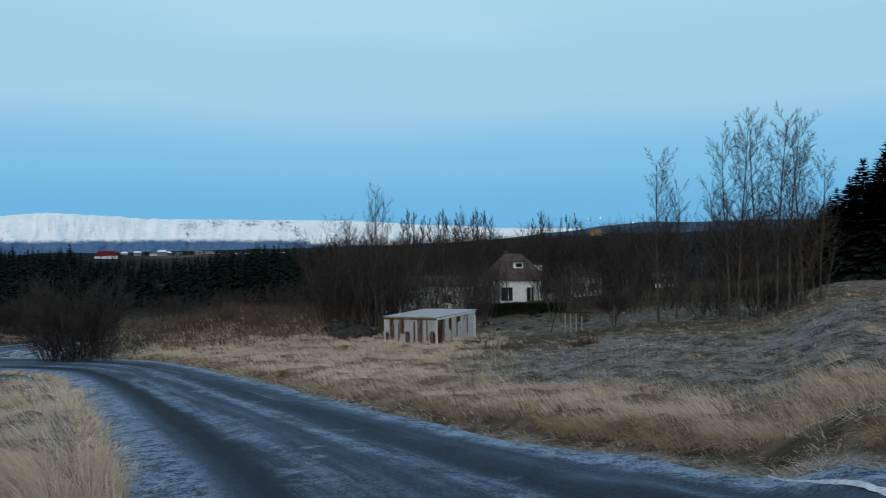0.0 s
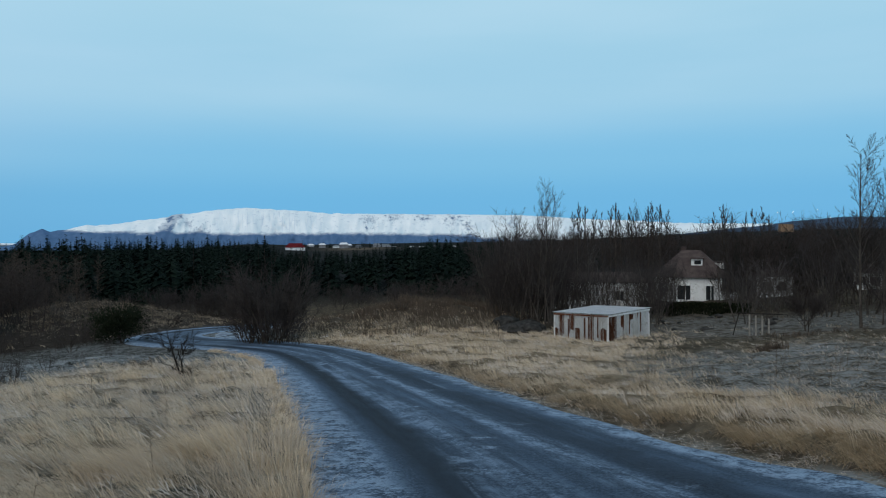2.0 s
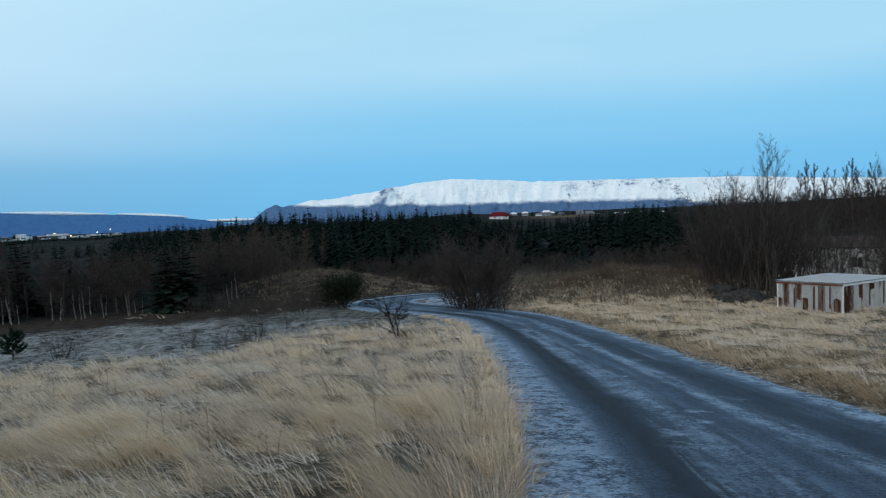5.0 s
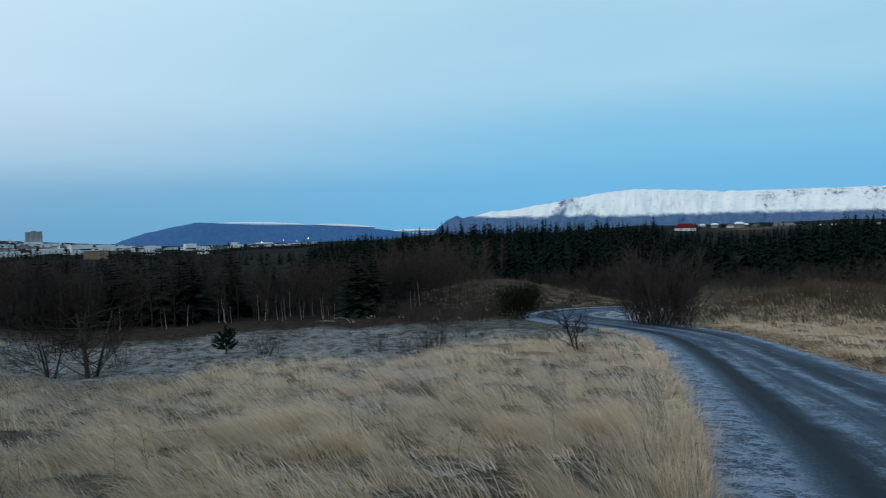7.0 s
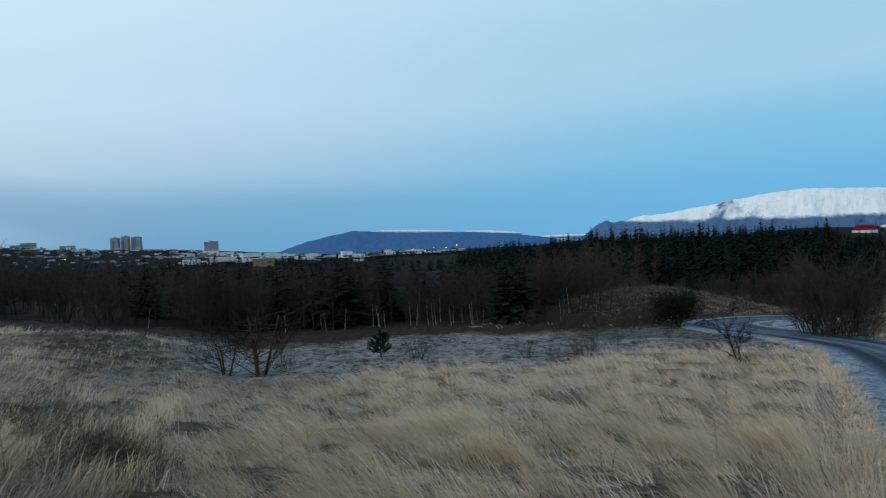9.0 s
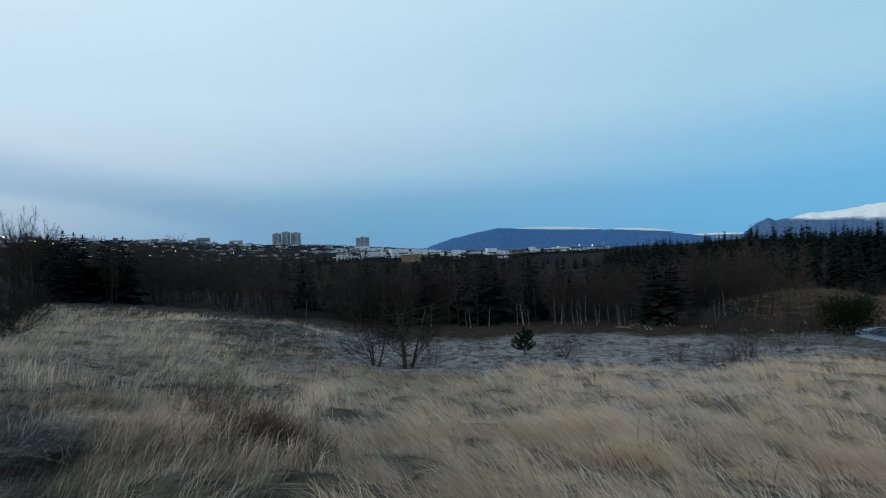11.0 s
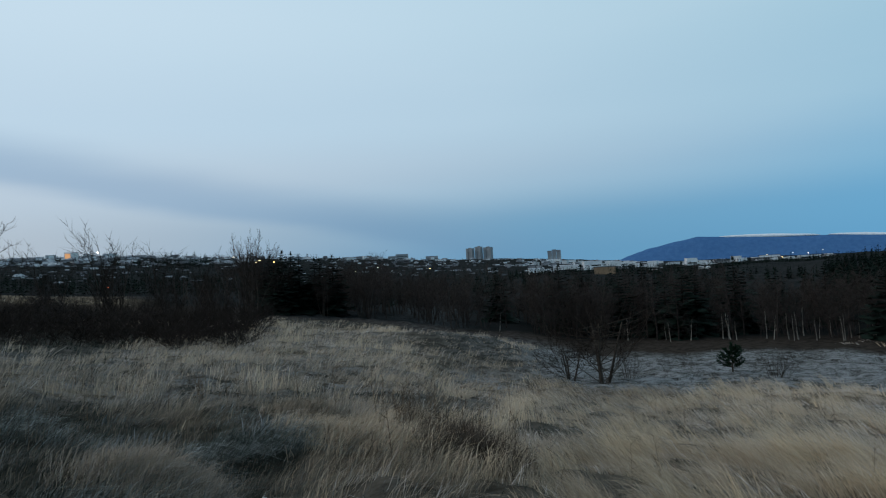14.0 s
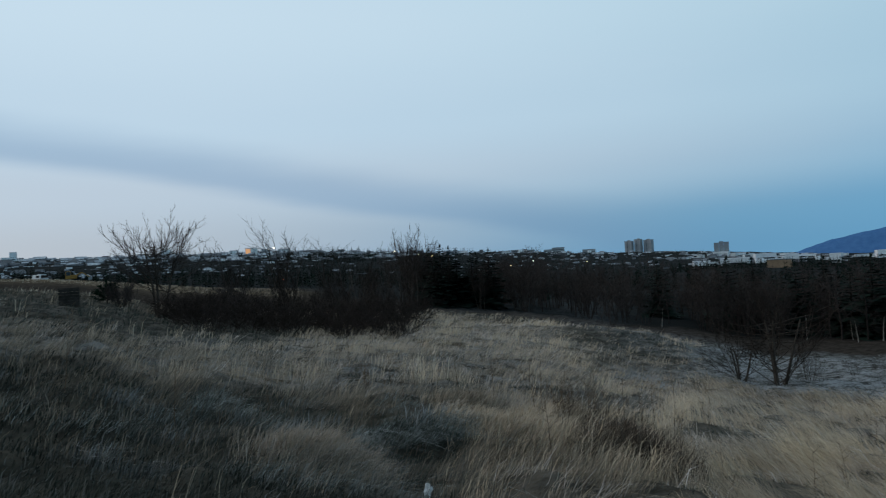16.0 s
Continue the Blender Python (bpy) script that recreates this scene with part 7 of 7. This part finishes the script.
        if from_road(x, y) > HALF + 2 and straw < 0.45 and soil < 0.4 and noise.noise(Vector((x * 0.35, y * 0.35, 14))) > -0.2 and noise.noise(Vector((x * 1.3, y * 1.3, 6))) > 0.28 - 0.28 * span(b, 54, 66):
            ridge.append((x, y, land(x, y), rng.uniform(0.1, 0.22), rng.uniform(0.15, 0.4), math.radians(b) + rng.gauss(0, 0.6), 1.3, 0.006, 0.5 * rng.random() ** 2, 0.3, rng.uniform(0.3, 1.0)))
    for k in range(1000):                                   # greyish upright grass on the hump in the ditch
        b, d = rng.gauss(106, 2.3), rng.gauss(8.2, 0.35)
        x, y = at(b, d)
        tuft(x, y, d, rng.uniform(0.22, 0.46), math.radians(b) + rng.gauss(0, 0.6), 0.8, 0.35 + 0.4 * rng.random(), 0.5, 0.4 + 0.3 * rng.random(), 0.10)
    for k in range(30000):                                  # short frosty turf and dead litter in the gaps of the near grass
        b, d = rng.uniform(26, 133), 2.2 + 14 * rng.random() ** 0.7
        x, y = at(b, d)
        clump, patch = tussock(x, y)
        if clump > 0.3 - 0.45 * span(d, 7, 13) or from_road(x, y) < HALF + 0.6:
            continue
        hoar = noise.noise(Vector((x * 1.6, y * 1.6, 3)))
        turf(x, y, d, 0.05 + 0.09 * rng.random(), rng.uniform(0, 6.3), max(0.0, 0.15 + 0.9 * hoar) * rng.random(), rng.uniform(0.1, 1.0), 0.08)
    clumps = ((94.5, 10.2, 1.2, 0.2), (92.0, 9.6, 1.4, 0.2), (90.0, 10.8, 1.2, 0.2), (88.0, 9.4, 1.3, 0.15), (95.5, 12.2, 0.9, 0.6), (86.0, 12.2, 1.2, 0.2))
    for k in range(1300):                                   # pale tufts beside the ditch
        c = clumps[k % len(clumps)]
        b, d = c[0] + rng.gauss(0, c[2]), c[1] + rng.gauss(0, 0.3)
        x, y = at(b, d)
        tuft(x, y, d, rng.uniform(0.2, 0.5), math.radians(b) + rng.gauss(0, 0.7), 0.95, 0.3, 0.55, c[3] + 0.25 * rng.random(), 0.10)
    for k in range(5200):                                   # straw beyond the road
        b, d = rng.uniform(-8, 25), rng.uniform(19, 50)
        if rng.random() < 0.3 and d < 30:
            continue
        x, y = at(b, d)
        clump, patch = tussock(x, y)
        if from_road(x, y) > HALF + 0.6 and clump + 0.5 * patch > -0.3 and rng.random() < span(b, -8, 2):
            tuft(x, y, d, 0.22 + 0.16 * rng.random() + 0.2 * max(0, clump), 3.1 + 0.6 * patch, 1.1, 0.35, 0.6, 0.08, 0.2)
    for k in range(5200):                                   # pale straw on the far verge, thinning into the frosty field
        b, d = rng.uniform(-37, -2), 6.5 + 16 * rng.random() ** 1.2
        x, y = at(b, d)
        off = from_road(x, y) - HALF
        clump, patch = tussock(x, y)
        if off < 1.2 or rng.random() > (1 - span(off, 2.8, 6)) * (0.75 + 0.5 * clump):
            continue
        tuft(x, y, d, 0.17 + 0.13 * rng.random() + 0.12 * max(0, clump), 3.3 + 0.5 * patch, 0.9, 0.3 + 0.35 * max(0, -clump), 0.55, 0.1, 0.14)
    for k in range(3600):                                   # frosty matted grass along the far road edge
        i = rng.randrange(2, 120)
        p, q = LINE[i], LINE[i + 1]
        t = (q - p).normalized()
        a = HALF + 0.02 + 0.85 * rng.random()
        x, y = p.x + (q.x - p.x) * rng.random() + t.y * a, p.y + (q.y - p.y) * rng.random() - t.x * a
        d = math.hypot(x, y)
        if d > 4 and noise.noise(Vector((x * 1.3, y * 1.3, 8))) > -0.3:
            tuft(x, y, d, rng.uniform(0.07, 0.17), math.atan2(t.x, -t.y) + rng.gauss(0, 0.7), 1.7, 0.35 + 0.5 * rng.random(), 0.5 * rng.random(), 0.2 * rng.random(), 0.12)
    for k in range(1500):                                   # pale grass on the hummock and behind the far road
        b, d = (rng.gauss(39.5, 3.4), rng.gauss(74, 4)) if k % 3 else (rng.uniform(24, 36), rng.uniform(66, 76))
        x, y = at(b, d)
        if from_road(x, y) > HALF + 0.7:
            tall.append((x, y, land(x, y), rng.uniform(0.2, 0.45), 0.5, 3.0 + rng.gauss(0, 0.8), 1.2, 0.012, 0.25, 0.3, 0.45 + 0.45 * rng.random()))
    for k in range(700):                                    # pale grass along the top and the foot of the bank
        b, d = rng.uniform(6, 26), rng.gauss(62, 2.0) if k % 2 else rng.gauss(52, 1.6)
        x, y = at(b, d)
        if from_road(x, y) > HALF + 0.7:
            tall.append((x, y, land(x, y), rng.uniform(0.3, 0.7), 0.5, 3.0 + rng.gauss(0, 0.8), 1.0, 0.012, 0.3, 0.4, 0.3 + 0.3 * rng.random()))
    for k in range(3400):                                   # heath behind the viewer
        b, d = rng.uniform(133, 322), 1.4 + 24 * rng.random() ** 1.3
        x, y = at(b, d)
        clump, patch = tussock(x, y)
        if from_road(x, y) > HALF + 0.05 and clump > -0.4:
            tuft(x, y, d, 0.28 + 0.2 * rng.random() + 0.2 * max(0, clump), 1.0 + patch, 1.0, 0.2, 0.5, 0.3 * rng.random(), 0.2)
    for k in range(7000):
        b, d = (rng.uniform(-36, 133), rng.uniform(60, 130)) if k < 5000 else (rng.uniform(104, 131), rng.uniform(60, 190))
        x, y = at(b, d)
        if from_road(x, y) < HALF + 0.5:
            continue
        frost, straw, soil = cover(b, d, 20)
        if wooded(b, d) > 0.25 or soil > 0.6:
            continue
        pale_field = span(b, 103, 108)
        far.append((x, y, land(x, y), 0.3, 0.7, rng.uniform(0, 6), 0.5, 0.03, 0.1 + 0.3 * pale_field, 0.3 + 0.3 * pale_field, 0.85 - 0.7 * pale_field))
    blades("tall_grass", "tall wind-bent dry straw-coloured grass", tall, M_BLADE, 1, 9)
    blades("frosted_mat", "combed frosty grass lying over the ditch", ridge, M_MAT, 7, 12)
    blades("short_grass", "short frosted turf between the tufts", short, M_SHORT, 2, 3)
    blades("far_grass", "dry grass on the valley floor", far, M_BLADE, 3, 4)


sow()


def weeds():
    """Dead stalks standing out of the grass, and the brown weed bank."""
    rng = random.Random(29)
    models = [plant_model("dead_stalk", *bare_tree(700 + k, 0.95, 0.007, STALK, 1 + k % 2, 0.1, 0.05), M_WEED, M_WEED, "seed_head") for k in range(4)]
    for k in range(230):
        if k < 60:
            b, d = rng.uniform(-32, 22), rng.uniform(13, 36)
        elif k < 120:
            b, d = rng.uniform(78, 130), rng.uniform(9, 26)
        elif k < 150:
            b, d = rng.uniform(26, 78), rng.uniform(9, 28)
        elif k < 200:
            b, d = rng.gauss(85, 3), rng.gauss(13, 2)
        else:
            b, d = rng.uniform(-32, -4), rng.uniform(16, 30)
        x, y = at(b, d)
        if from_road(x, y) < HALF + 0.8:
            continue
        plant(rng.choice(models), x, y, "thin dark dead weed stalk in the grass", "weed", "dead stalks", rng.uniform(0, 360), rng.uniform(0.6, 1.15), 1.0, rng.uniform(-8, 8))
    for b, d, s in ((84.7, 9.8, 1.25), (82.3, 10.3, 1.2), (86.5, 11.6, 1.0), (87.3, 12.4, 1.1), (88.4, 13.5, 1.15), (69.5, 8.6, 0.9), (44.0, 8.0, 0.8), (78.4, 24, 1.2)):
        x, y = at(b, d)
        plant(rng.choice(models), x, y, "tall dark dead weed stalk in the grass", "weed", "dead stalks", rng.uniform(0, 360), s, 1.0, rng.uniform(-4, 4))
    spots = []
    for k in range(2300):
        t = rng.random()
        b, d = (rng.gauss(15.5, 4.5), rng.gauss(57, 4)) if t < 0.82 else (rng.gauss(40.5, 3.5), rng.gauss(76, 5))
        x, y = at(b, d)
        lump = noise.noise(Vector((x * 0.45, y * 0.45, 11)))
        if from_road(x, y) < HALF + 0.6 or b < 7 or lump < -0.25:
            continue
        spots.append((x, y, land(x, y), rng.uniform(0.35, 0.75) * (1 + 1.1 * lump), 0.35, rng.uniform(0, 6.3), 0.3, 0.012, 0.0, 0.5, 0.0))
    for b0, d0, wb, wd, n in ((82.3, 11.2, 1.5, 0.5, 300), (80.5, 9.8, 1.8, 0.4, 260), (82.5, 6.0, 4.0, 0.6, 420), (86.6, 12.3, 0.7, 0.3, 110), (84.6, 9.6, 0.8, 0.3, 120), (33.0, 30.2, 0.45, 0.4, 60), (36.8, 36, 0.9, 0.6, 50), (-10.9, 35, 0.55, 0.8, 90), (-13, 44, 1.5, 1.5, 60)):
        for k in range(n):
            b, d = rng.gauss(b0, wb), rng.gauss(d0, wd)
            x, y = at(b, d)
            spots.append((x, y, land(x, y), rng.uniform(0.25, 0.68) * (0.45 if d0 < 7 else 1.0), 0.12, rng.uniform(0, 6.3), 0.7, 0.002 + 0.0002 * d, 0.0, 0.3, 0.0))
    for k in range(1100):                                   # brown undersides of the verge; dark weeds stand for the shade there
        i = rng.randrange(4, 90)
        p, q = LINE[i], LINE[i + 1]
        t = (q - p).normalized()
        a = HALF + rng.uniform(0.55, 0.95) + 0.2 * noise.noise(Vector((p.x * 0.9, p.y * 0.9, 2)))
        x, y = p.x + t.y * a, p.y - t.x * a
        if noise.noise(Vector((x * 0.8, y * 0.8, 6))) > -0.05 and math.hypot(x, y) > 5:
            spots.append((x, y, land(x, y), rng.uniform(0.10, 0.2), 0.12, rng.uniform(0, 6.3), 0.8, 0.004, 0.0, 0.2, 0.0))
    blades("weed_bank", "rust-brown dead weeds covering the bank", spots, M_DEADWEED, 5, 10, "weeds")


M_DEADWEED = tinted("rusty_weed", (0.055, 0.043, 0.035), (0.17, 0.13, 0.098), 0.85)
weeds()
